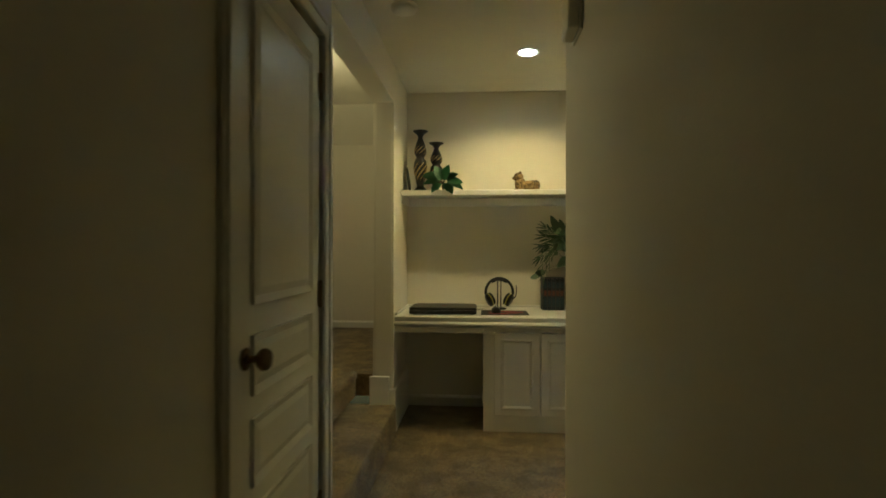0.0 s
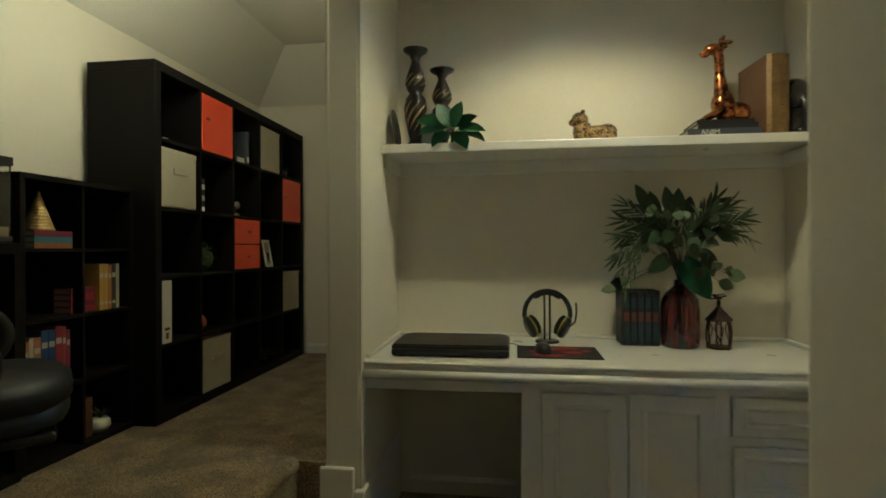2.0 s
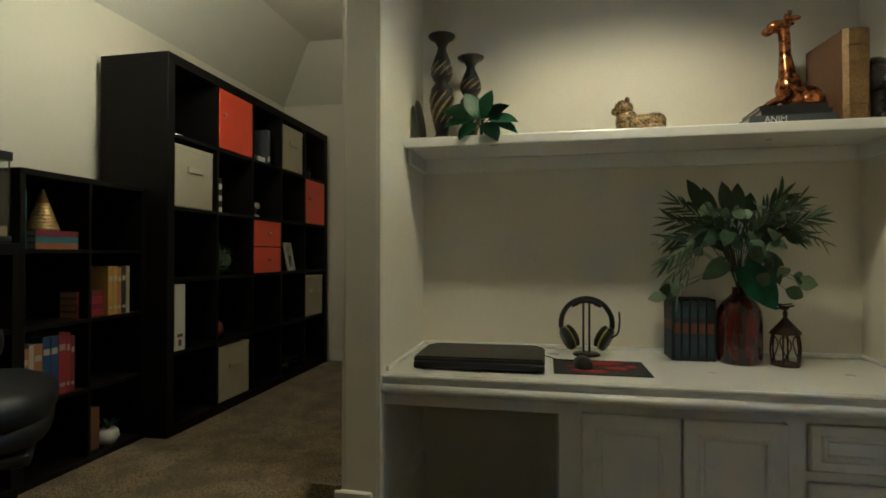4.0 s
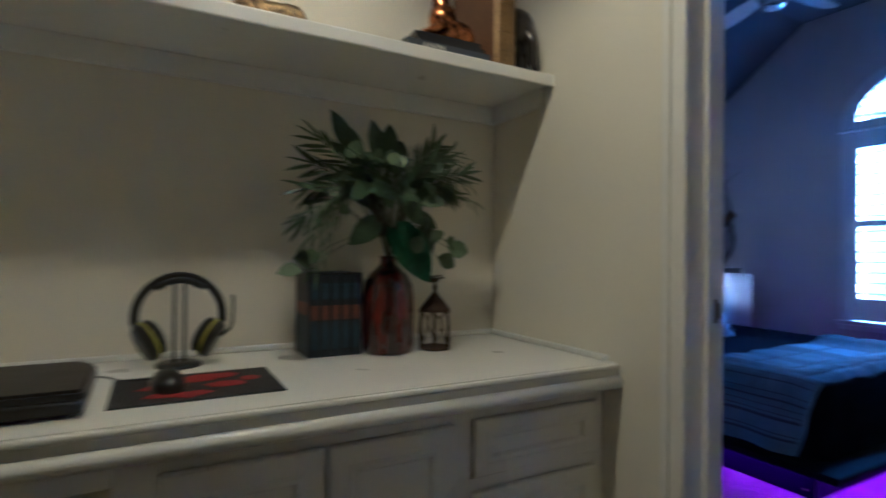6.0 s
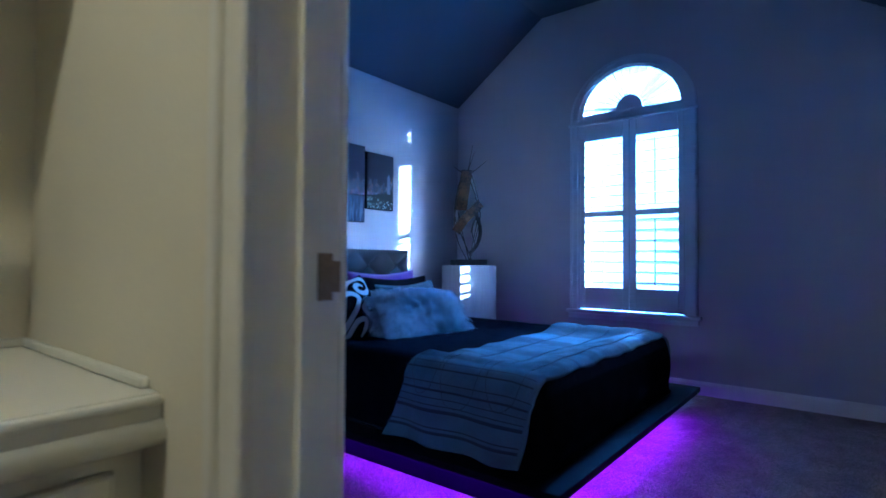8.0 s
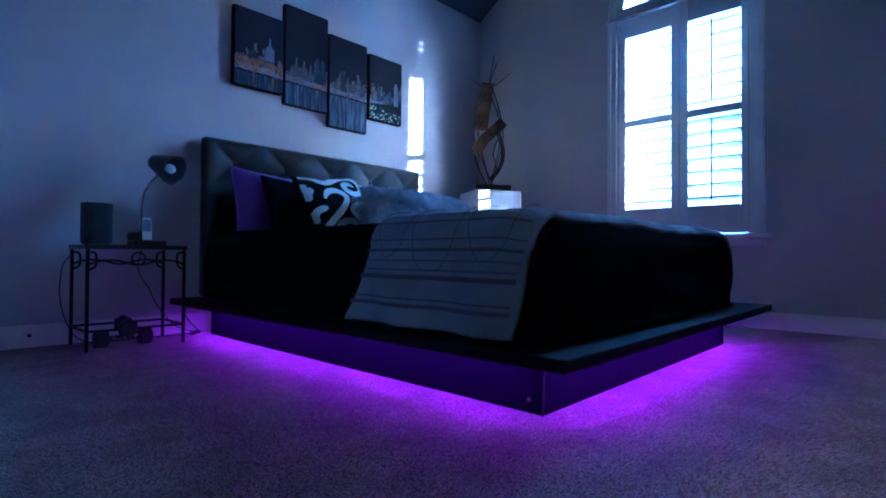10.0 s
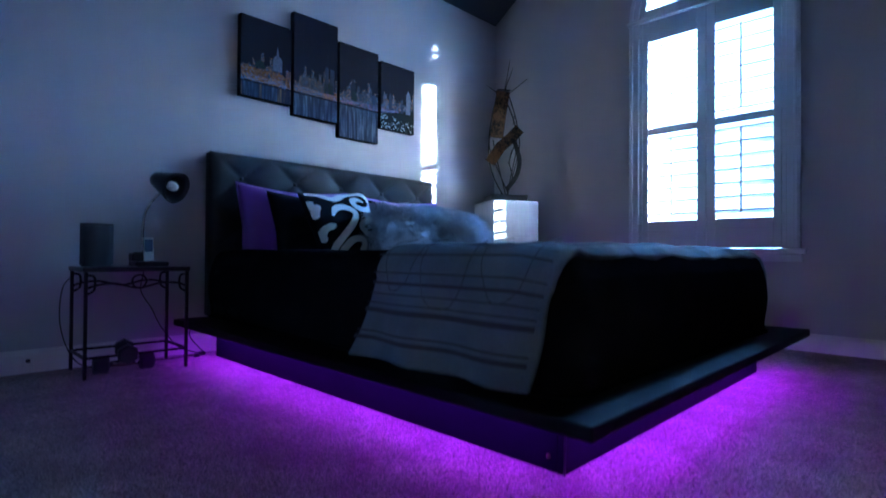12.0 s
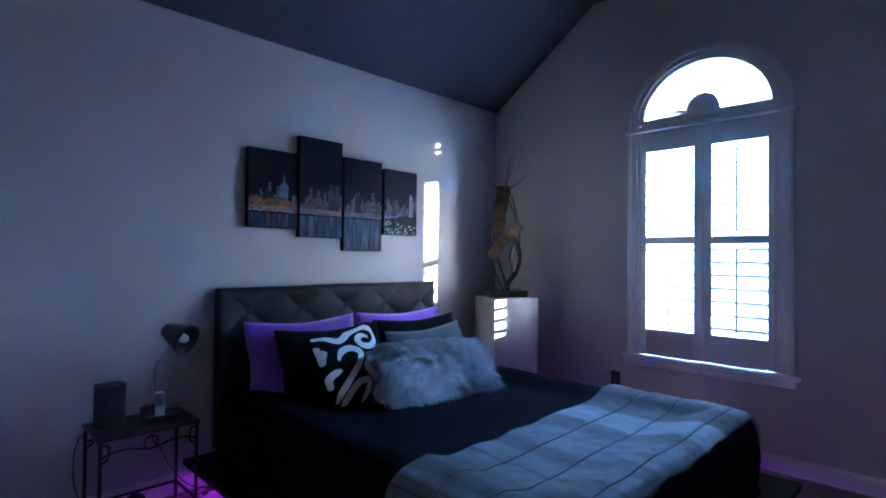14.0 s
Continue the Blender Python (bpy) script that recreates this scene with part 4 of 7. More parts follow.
    face_leaf(dull, p, (-0.03, -0.09, 0.20), (-0.5, -0.4, 0.1), (0, -0.9, 0.4), 0.8)
    face_leaf(dull, p, (0.01, -0.09, 0.20), (0.3, -0.5, -0.5), (0, -0.9, 0.4), 0.8)
    return p


vase_and_foliage()


def lantern():
    t = thing("wire_lantern", "small rusty openwork metal lantern with a figure finial", "lantern", (0.820, 4.045, TOPZ))
    t.matrix_world = t.matrix_world @ Matrix.Scale(0.9, 4)
    rust = material("rusty_metal", (0.085, 0.05, 0.03), 0.7, second=(0.03, 0.02, 0.015), metal=0.5, scale=25, fine=160, bump=0.5)
    part("base", lathe([(0.001, 0), (0.058, 0), (0.060, 0.006), (0.052, 0.012), (0.001, 0.012)], 6), rust, t)
    for i in range(6):
        a = math.pi / 3 * i
        c, s = math.cos(a), math.sin(a)
        part("post", tube(bend([(0.052 * c, 0.052 * s, 0.01), (0.058 * c, 0.058 * s, 0.07), (0.050 * c, 0.050 * s, 0.135)], 5), 0.004, 6), rust, t, smooth=True)
        b = a + math.pi / 6
        part("scroll", tube(bend([(0.05 * c, 0.05 * s, 0.02), (0.047 * math.cos(b), 0.047 * math.sin(b), 0.075), (0.045 * math.cos(b), 0.045 * math.sin(b), 0.105), (0.048 * c, 0.048 * s, 0.13)], 4), 0.0028, 5), rust, t, smooth=True)
    part("roof", lathe([(0.064, 0.132), (0.060, 0.142), (0.034, 0.170), (0.016, 0.190), (0.010, 0.20), (0.001, 0.20)], 6), rust, t)
    bm = blob(0.009, 0.009, 0.018, 10, 8, at=(0, 0, 0.215))
    blob(0.020, 0.008, 0.009, 10, 8, at=(-0.004, 0, 0.24), bm=bm)
    blob(0.010, 0.007, 0.007, 10, 8, at=(-0.020, 0, 0.252), bm=bm)
    tube([(-0.034, 0.0, 0.236), (0.034, 0.0, 0.250)], 0.004, 6, bm)
    tube([(-0.030, 0.0, 0.250), (0.026, 0.0, 0.258)], 0.003, 6, bm)
    part("finial", bm, rust, t, smooth=True)
    return t


lantern()


# ---- things on the shelf ----
CANDLE = material("black_gold_striped_resin", (0.006, 0.005, 0.004), 0.35, mix=0.3, bump=0.05, coat=0.3)
GOLD = material("antique_gold_paint", (0.50, 0.38, 0.17), 0.4, second=(0.14, 0.09, 0.04), metal=0.6, scale=30, fine=150, bump=0.2)


def candle_holder(x, y, h):
    t = thing("candle_holder", "tall black candle holder with spiral gold stripes", "candle holder", (x, y, SHELF), group="pair of striped candle holders")
    k = h / 0.46
    prof = [(0.001, 0), (0.044, 0), (0.046, 0.012), (0.036, 0.022), (0.022, 0.040), (0.020, 0.05), (0.026, 0.08), (0.036, 0.16), (0.040, 0.20), (0.036, 0.235), (0.022, 0.26), (0.030, 0.275), (0.036, 0.30), (0.030, 0.35), (0.018, 0.39), (0.014, 0.41), (0.022, 0.435), (0.042, 0.452), (0.046, 0.46), (0.040, 0.462), (0.001, 0.455)]
    prof = [(r * 1.28 if r > 0.002 else r, z) for r, z in prof]
    part("column", lathe([(r, z * k) for r, z in prof], 32), CANDLE, t, smooth=True)
    for j in range(8):
        pts = []
        for i in range(15):
            z = 0.085 + 0.135 * i / 14
            r = np.interp(z, [p[1] for p in prof], [p[0] for p in prof])
            a = 2 * math.pi * j / 8 + i * 0.16
            pts.append(((r + 0.0002) * math.cos(a), (r + 0.0002) * math.sin(a), z * k))
        part("gold_stripe", tube(pts, [0.001 + 0.0052 * math.sin(math.pi * i / 14) for i in range(15)], 6), GOLD, t, smooth=True)
        pts = []
        for i in range(9):
            z = 0.285 + 0.06 * i / 8
            r = np.interp(z, [p[1] for p in prof], [p[0] for p in prof])
            a = 2 * math.pi * j / 8 + i * 0.18
            pts.append(((r + 0.0002) * math.cos(a), (r + 0.0002) * math.sin(a), z * k))
        part("gold_stripe", tube(pts, [0.001 + 0.003 * math.sin(math.pi * i / 8) for i in range(9)], 6), GOLD, t, smooth=True)
    return t


candle_holder(-0.503, 4.06, 0.468)
candle_holder(-0.385, 4.11, 0.385)


LEAF_BROAD = material("broad_green_leaf", (0.05, 0.16, 0.065), 0.45, second=(0.025, 0.09, 0.035), scale=9, fine=60, bump=0.15)


def leaf_plant():
    t = thing("artificial_leaf_spray", "glossy dark green artificial leaves spilling over the shelf edge", "foliage", (-0.325, 3.99, SHELF))
    oval = leaf_mesh("ovate_leaf", 0.125, 0.078, 0.22, mat=LEAF_BROAD)
    part("stem", tube(bend([(0, 0.03, 0.0), (0, 0.0, 0.05), (0.01, -0.02, 0.075)], 5), 0.006, 6), STEM, t, smooth=True)
    for at, way, normal, k in (((-0.01, -0.03, 0.085), (-1, -0.3, 0.30), (0.15, -0.85, 0.55), 1.15), ((-0.015, -0.04, 0.075), (-1, -0.4, -0.12), (-0.1, -0.7, 0.7), 1.05), ((-0.01, -0.02, 0.08), (-0.35, -0.2, 0.9), (0.4, -0.9, 0.2), 0.95),
                               ((0.01, -0.02, 0.08), (0.22, -0.2, 0.95), (-0.4, -0.9, 0.1), 0.95), ((0.02, -0.03, 0.08), (0.75, -0.2, 0.45), (-0.2, -0.85, 0.5), 0.85), ((0.03, -0.03, 0.07), (1, -0.3, 0.02), (0.1, -0.7, 0.7), 1.0), ((0.04, -0.04, 0.06), (1, -0.3, -0.30), (0.2, -0.6, 0.8), 1.0),
                               ((0.015, -0.05, 0.055), (0.55, -0.6, -0.6), (0.2, -0.85, 0.5), 0.95), ((-0.01, -0.05, 0.055), (-0.5, -0.55, -0.45), (-0.2, -0.8, 0.6), 0.9), ((0.0, 0.0, 0.09), (0.05, 0.3, 0.9), (0.1, -0.9, 0.3), 0.8)):
        face_leaf(oval, t, at, way, normal, k)
        part("stalk", tube([(0, -0.005, 0.045), at], 0.002, 5), STEM, t, smooth=True)
    return t


leaf_plant()


def wall_plaque():
    t = thing("leaning_plaque", "thin dark oval plaque leaning on the alcove wall", "ornament", (-0.598, 4.05, SHELF))
    bm = lathe([(0.001, 0), (0.062, 0), (0.066, 0.005), (0.060, 0.010), (0.001, 0.010)], 28)
    ob = part("disc", bm, material("dark_patinated_plaque", (0.05, 0.045, 0.035), 0.5, metal=0.4, scale=20, bump=0.3), t, smooth=True)
    ob.matrix_local = pose(0, 0, 0.098, 0, 82, 0) @ Matrix.Diagonal((1.5, 1, 1, 1))
    return t


wall_plaque()


def lion():
    """A reclining animal, one plain body."""
    bm = blob(0.074, 0.036, 0.040, 24, 16, 0.62, (0.036, 0, 0.042), rough=0.10, scale=5)
    blob(0.040, 0.042, 0.043, 20, 14, 0.8, (0.068, 0, 0.044), bm, 0.08)
    blob(0.042, 0.040, 0.052, 20, 14, 0.75, (-0.038, 0, 0.050), bm, 0.10, 8)
    blob(0.036, 0.038, 0.036, 20, 14, 0.85, (-0.050, 0, 0.106), bm, 0.18, 9)
    blob(0.018, 0.020, 0.016, 14, 10, 1.0, (-0.080, 0, 0.100), bm)
    for s in (-1, 1):
        blob(0.036, 0.012, 0.011, 14, 8, 0.8, (-0.050, s * 0.026, 0.012), bm)
        blob(0.034, 0.013, 0.020, 14, 8, 0.8, (0.066, s * 0.036, 0.020), bm)
        blob(0.010, 0.008, 0.010, 10, 8, 1.0, (-0.040, s * 0.032, 0.138), bm)
    return solid("animal_figurine", bm, material("gold_black_crackle", (0.40, 0.27, 0.10), 0.45, second=(0.05, 0.032, 0.015), metal=0.5, scale=34, fine=110, bump=0.9, depth=0.004, contrast=0.16), "small gilded reclining animal figurine on the shelf", "figurine", smooth=True, m=pose(0.290, 4.04, SHELF))


lion()
BOOK_BLACK = material("black_cloth_cover", (0.018, 0.018, 0.022), 0.45, mix=0.2)
BOOK_GREY = material("blue_grey_book_cover", (0.07, 0.08, 0.10), 0.5, mix=0.2)


def flat_book(name, label, x, y, z, w, dp, h, cover, rz=0.0, title=""):
    t = thing(name, label, "book", (x, y, z), rz)
    part("cover", boxes((-w / 2, w / 2, -dp / 2, dp / 2, 0, 0.003), (-w / 2, w / 2, -dp / 2, dp / 2, h - 0.003, h), (-w / 2, w / 2, -dp / 2, -dp / 2 + 0.003, 0.003, h - 0.003)), cover, t)
    part("pages", box(-w / 2 + 0.004, w / 2 - 0.004, -dp / 2 + 0.0032, dp / 2 - 0.004, 0.0031, h - 0.0031), PAGES, t, "cream page block")
    if title:
        cu = bpy.data.curves.new("title", "FONT")
        cu.body, cu.size, cu.extrude, cu.align_x, cu.align_y = title, h * 0.95, 0.0004, "LEFT", "CENTER"
        ob = new("title", cu)
        deps = bpy.context.evaluated_depsgraph_get()
        me = bpy.data.meshes.new_from_object(ob.evaluated_get(deps))
        bpy.data.objects.remove(ob)
        me.materials.append(WHITE_CLOTH)
        ti = new("title", me)
        ti.parent = t
        ti.matrix_local = pose(-w / 2 + 0.05, -dp / 2 - 0.0005, h / 2, 90)
        tagged(ti, "pale spine lettering")
    return t


flat_book("lying_book", "large blue-grey book lying flat with pale spine lettering", 0.805, 4.06, SHELF, 0.285, 0.25, 0.032, BOOK_GREY, 0, "ANIM")
flat_book("lying_book", "black book lying on a larger book", 0.828, 4.07, SHELF + 0.0325, 0.235, 0.21, 0.026, BOOK_BLACK, 1)
flat_book("lying_book", "thin black book on top of a book stack", 0.826, 4.07, SHELF + 0.059, 0.225, 0.19, 0.018, BOOK_BLACK, -1)


def giraffe():
    bm = blob(0.070, 0.045, 0.045, 22, 14, 0.85, (0.040, 0, 0.042), rough=0.05)
    blob(0.046, 0.044, 0.062, 20, 14, 1, (-0.002, 0, 0.080), bm)
    tube(bend([(0.0, 0, 0.06), (-0.008, 0, 0.14), (-0.014, 0, 0.21), (-0.016, 0, 0.27), (-0.022, 0, 0.315)], 6), [0.038 - 0.018 * min(1, i / 12) for i in range(25)], 14, bm)
    blob(0.042, 0.026, 0.024, 16, 10, 0.9, (-0.036, 0, 0.318), bm)
    blob(0.022, 0.018, 0.016, 14, 10, 1, (-0.074, 0, 0.300), bm)
    for s in (-1, 1):
        tube([(-0.012, s * 0.012, 0.332), (-0.002, s * 0.016, 0.368)], [0.006, 0.008], 8, bm)
        blob(0.022, 0.016, 0.009, 10, 8, 1, (0.008, s * 0.026, 0.336), bm)
        tube(bend([(-0.010, s * 0.032, 0.06), (-0.045, s * 0.036, 0.035), (-0.085, s * 0.030, 0.010)], 4), 0.015, 8, bm)
        blob(0.035, 0.016, 0.026, 14, 8, 0.9, (0.060, s * 0.040, 0.026), bm)
    return solid("giraffe_figurine", bm, material("polished_copper_bronze", (0.50, 0.20, 0.05), 0.2, second=(0.045, 0.018, 0.010), metal=0.85, scale=20, fine=60, bump=0.1, contrast=0.12), "shiny copper-coloured seated giraffe figurine on stacked books", "figurine", smooth=True, m=pose(0.842, 4.05, SHELF + 0.0775))


giraffe()
TAN = material("tan_leather_cover", (0.17, 0.085, 0.035), 0.5, second=(0.09, 0.045, 0.02), scale=8, fine=150, bump=0.2)
GILT = material("gilt_book_spine", (0.30, 0.19, 0.06), 0.45, second=(0.15, 0.09, 0.03), metal=0.35, scale=14, fine=120, bump=0.25)


def old_books():
    t = thing("standing_book", "large tan leather book with a gilt spine standing upright", "book", (1.010, 4.055, SHELF), 4)
    part("cover_board", box(-0.045, -0.040, -0.10, 0.13, 0, 0.33), TAN, t)
    part("cover_board", box(0.040, 0.045, -0.10, 0.13, 0, 0.33), TAN, t)
    part("spine", prism([(-0.045, -0.10), (-0.03, -0.112), (0, -0.117), (0.03, -0.112), (0.045, -0.10)], 0.0, 0.33, "z"), GILT, t, "gilt ribbed spine")
    for z in (0.06, 0.12, 0.21, 0.27):
        part("spine_band", prism([(-0.046, -0.098), (-0.031, -0.115), (0, -0.1205), (0.031, -0.115), (0.046, -0.098)], z, z + 0.008, "z"), GILT, t)
    part("pages", box(-0.039, 0.039, -0.099, 0.125, 0.004, 0.325), PAGES, t, "cream page block")


old_books()


def elephant():
    bm = blob(0.074, 0.066, 0.074, 26, 18, 1, (0, 0, 0.180), rough=0.03)
    blob(0.054, 0.052, 0.085, 20, 14, 0.9, (0.010, 0, 0.083), bm)
    tube(bend([(-0.035, -0.03, 0.17), (-0.052, -0.05, 0.12), (-0.045, -0.055, 0.06), (-0.05, -0.065, 0.02)], 5), [0.022 - 0.010 * i / 15 for i in range(16)], 10, bm)
    for s in (-1, 1):
        blob(0.030, 0.010, 0.045, 14, 10, 1, (0.02, s * 0.055, 0.185), bm)
        blob(0.022, 0.026, 0.024, 12, 8, 0.9, (-0.02, s * 0.03, 0.02), bm)
    return solid("elephant_figurine", bm, material("dark_polished_stone", (0.03, 0.026, 0.024), 0.22, mix=0.4, scale=14, coat=0.3), "dark glossy rounded animal figurine at the shelf end", "figurine", smooth=True, m=pose(1.108, 4.02, SHELF) @ pose(0, 0, 0, 0, 0, 60) @ Matrix.Scale(0.96, 4))


elephant()


# ---- study up the steps ----
def cube_shelving(name, label, x_front, depth, y0, cols, z0, rows, pitch, outer, inner):
    """An open shelving unit of square cells, its front to +x."""
    t = thing(name, label, "shelving unit", (x_front, y0, z0))
    wy, wz = cols * pitch + 2 * outer - inner, rows * pitch + 2 * outer - inner
    part("top_panel", box(-depth, 0, 0, wy, wz - outer, wz, 0.002), BLACK_WOOD, t)
    part("bottom_panel", box(-depth, 0, 0, wy, 0, outer, 0.002), BLACK_WOOD, t)
    part("side_panel", box(-depth, 0, 0, outer, outer, wz - outer, 0.002), BLACK_WOOD, t)
    part("side_panel", box(-depth, 0, wy - outer, wy, outer, wz - outer, 0.002), BLACK_WOOD, t)
    for j in range(1, rows):
        z = outer + j * pitch - inner
        part("shelf", box(-depth + 0.01, -0.003, outer, wy - outer, z, z + inner), BLACK_WOOD, t)
    for i in range(1, cols):
        y = outer + i * pitch - inner
        for j in range(rows):
            z = outer + j * pitch
            part("divider", box(-depth + 0.01, -0.004, y, y + inner, z, z + pitch - inner), BLACK_WOOD, t)
    part("back_panel", box(-depth, -depth + 0.008, outer, wy - outer, outer, wz - outer), BLACK_WOOD, t)
    return t


U, UY, UP, UO = -1.69, 3.87, 0.326, 0.045
cube_shelving("tall_shelving_unit", "tall black-brown cube shelving unit, five by five, partly filled", U, 0.35, UY, 5, LFLOOR, 5, UP, UO, 0.016)
L0, LY, LO = -1.80, 3.355, 0.022
cube_shelving("low_shelving_unit", "low black-brown cube shelving unit half filled with books", L0, 0.275, LY - 0.05, 2, LFLOOR, 4, 0.268, LO, 0.014)


def cell(i, j):
    """The near bottom corner of a cell of the tall unit."""
    return UY + UO + i * UP, LFLOOR + UO + j * UP


def fabric_bin(i, j, dy=0.0, pull=0.0):
    y, z = cell(i, j)
    t = thing("storage_bin", "cream canvas storage bin pushed into the shelving", "storage bin", (U + pull - 0.16, y + 0.155 + dy, z), group="cream bins in the shelving")
    part("body", box(-0.15, 0.15, -0.138, 0.138, 0.0, 0.285, 0.008, 2), BIN, t)
    part("rim", box(-0.1515, 0.1515, -0.1395, 0.1395, 0.262, 0.288, 0.006, 2), BIN, t)
    part("handle", boxes((0.150, 0.158, -0.055, 0.055, 0.165, 0.195), bevel=0.003), BIN, t, "stitched canvas pull")
    return t


fabric_bin(0, 3, -0.005)
fabric_bin(3, 4)
fabric_bin(4, 1)
fabric_bin(1, 0, 0.0)


def red_insert(i, j, drawers):
    y, z = cell(i, j)
    t = thing("drawer_insert" if drawers else "door_insert", "glossy red two-drawer insert in the shelving" if drawers else "glossy red door insert in the shelving", "shelf insert", (U, y, z), group="red inserts in the shelving")
    s = UP - 0.016
    part("case", box(-0.30, -0.022, 0.001, s - 0.001, 0.001, s - 0.001), BLACK_WOOD, t)
    if drawers:
        for k in range(2):
            f = part("drawer_front", box(-0.021, -0.003, 0.003, s - 0.003, 0.003 + k * s / 2, s / 2 - 0.003 + k * s / 2, 0.002), RED, t)
            part("knob", lathe([(0.004, 0), (0.004, 0.008), (0.010, 0.012), (0.010, 0.016), (0.001, 0.018)], 12), CHROME, f, "small metal knob", True).matrix_local = pose(-0.003, s / 2, s / 4 + k * s / 2, 0, 90, 0)
    else:
        f = part("door", box(-0.021, -0.003, 0.003, s - 0.003, 0.003, s - 0.003, 0.002), RED, t)
        part("knob", lathe([(0.004, 0), (0.004, 0.008), (0.010, 0.012), (0.010, 0.016), (0.001, 0.018)], 12), CHROME, f, "small metal knob", True).matrix_local = pose(-0.003, 0.04, s / 2 + 0.02, 0, 90, 0)
    return t


red_insert(1, 4, False)
red_insert(2, 2, True)
red_insert(4, 3, False)


def small_things():
    y, z = cell(1, 2)
    t = thing("green_moss_ball", "dark green leafy ball standing in the shelving", "ornament", (U - 0.10, y + 0.12, z))
    bm = blob(0.075, 0.075, 0.075, 22, 16, 1, (0, 0, 0.075), rough=0.0)
    part("ball", bm, LEAF, t, smooth=True)
    rnd = random.Random(5)
    tuft = leaf_mesh("moss_leaf", 0.035, 0.02, 0.3)
    for k in range(90):
        a, b = rnd.uniform(0, 6.28), rnd.uniform(-0.6, 1.5)
        n = Vector((math.cos(a) * math.cos(b), math.sin(a) * math.cos(b), math.sin(b)))
        put_leaf(tuft, t, Vector((0, 0, 0.076)) + n * 0.068, n + Vector((rnd.uniform(-0.7, 0.7), rnd.uniform(-0.7, 0.7), rnd.uniform(-0.7, 0.7))))
    y, z = cell(1, 1)
    t = thing("orange_ball", "small worn orange leather ball in the shelving", "ball", (U - 0.08, y + 0.07, z))
    part("ball", blob(0.048, 0.048, 0.048, 24, 16, 1, (0, 0, 0.048)), material("worn_orange_leather", (0.28, 0.08, 0.03), 0.6, fine=200, bump=0.3), t, smooth=True)
    part("seam", tube([(0.0484 * math.cos(a), 0, 0.048 + 0.0484 * math.sin(a)) for a in [i * math.pi / 12 for i in range(24)]], 0.0012, 5), BLACK_CLOTH, t)
    y, z = cell(2, 3)
    t = thing("silver_trophy", "small silver ball ornament on a foot in the shelving", "ornament", (U - 0.06, y + 0.10, z))
    part("foot", lathe([(0.001, 0), (0.03, 0), (0.03, 0.012), (0.012, 0.02), (0.008, 0.04), (0.001, 0.04)], 18), CHROME, t, smooth=True)
    part("ball", blob(0.032, 0.032, 0.030, 20, 14, 1, (0, 0, 0.068)), CHROME, t, smooth=True)
    y, z = cell(3, 2)
    t = thing("picture_frame", "white picture frame leaning in the shelving", "picture frame", (U - 0.05, y + 0.20, z), 10)
    f = part("frame", boxes((0, 0.012, -0.075, -0.055, 0, 0.19), (0, 0.012, 0.055, 0.075, 0, 0.19), (0, 0.012, -0.055, 0.055, 0, 0.02), (0, 0.012, -0.055, 0.055, 0.17, 0.19), bevel=0.002), TRIM, t)
    f.matrix_local = pose(0, 0, 0.0005, 0, -10, 0)
    part("picture", box(0.002, 0.006, -0.054, 0.054, 0.021, 0.169), material("pale_print", (0.5, 0.48, 0.42), 0.3, second=(0.3, 0.28, 0.24), scale=20), f, "pale print behind glass")
    part("strut", box(-0.05, 0.0, -0.01, 0.01, 0.0, 0.10), BLACK_PLASTIC, t)
    y, z = cell(1, 3)
    t = thing("striped_box_stack", "stack of small black and white boxes in the shelving", "boxes", (U - 0.05, y + 0.03, z))
    for k in range(6):
        part("box", box(-0.03, 0.03, -0.022, 0.022, k * 0.03 + 0.0003, k * 0.03 + 0.028, 0.002), TRIM if k % 2 == 0 else BLACK_PLASTIC, t)
    y, z = cell(2, 4)
    t = thing("glass_ornament", "dark glass ornament on a pale plinth in the shelving", "ornament", (U - 0.07, y + 0.08, z))
    part("plinth", box(-0.035, 0.035, 0.02, 0.10, 0, 0.04, 0.003), TRIM, t)
    part("ornament", blob(0.03, 0.04, 0.06, 16, 12, 0.9, (0, -0.01, 0.10), rough=0.12), material("dark_blue_glass", (0.03, 0.05, 0.09), 0.12, mix=0.4, coat=0.5), t, smooth=True)
    part("base", box(-0.03, 0.03, -0.05, 0.015, 0, 0.042, 0.003), BLACK_PLASTIC, t)
    t = thing("upright_case", "slim dark grey case standing in the shelving", "case", (U - 0.06, y + 0.19, z))
    part("case", box(-0.06, 0.04, -0.018, 0.018, 0, 0.21, 0.004, 2), BOOK_GREY, t)
    part("label", box(0.0401, 0.0408, -0.012, 0.012, 0.02, 0.05), TRIM, t)
    y, z = cell(0, 1)
    t = thing("white_binder", "white upright binder in the shelving", "binder", (U - 0.12, y + 0.05, z))
    part("cover", boxes((-0.11, 0.11, -0.034, -0.031, 0, 0.30), (-0.11, 0.11, 0.031, 0.034, 0, 0.30), (0.107, 0.11, -0.031, 0.031, 0, 0.30)), TRIM, t)
    part("pages", box(-0.10, 0.104, -0.03, 0.03, 0.005, 0.29), PAGES, t)
    part("spine_label", boxes((0.1101, 0.1108, -0.018, 0.018, 0.06, 0.075), (0.1101, 0.1108, -0.01, 0.01, 0.02, 0.05)), ORANGE_PRINT, t)
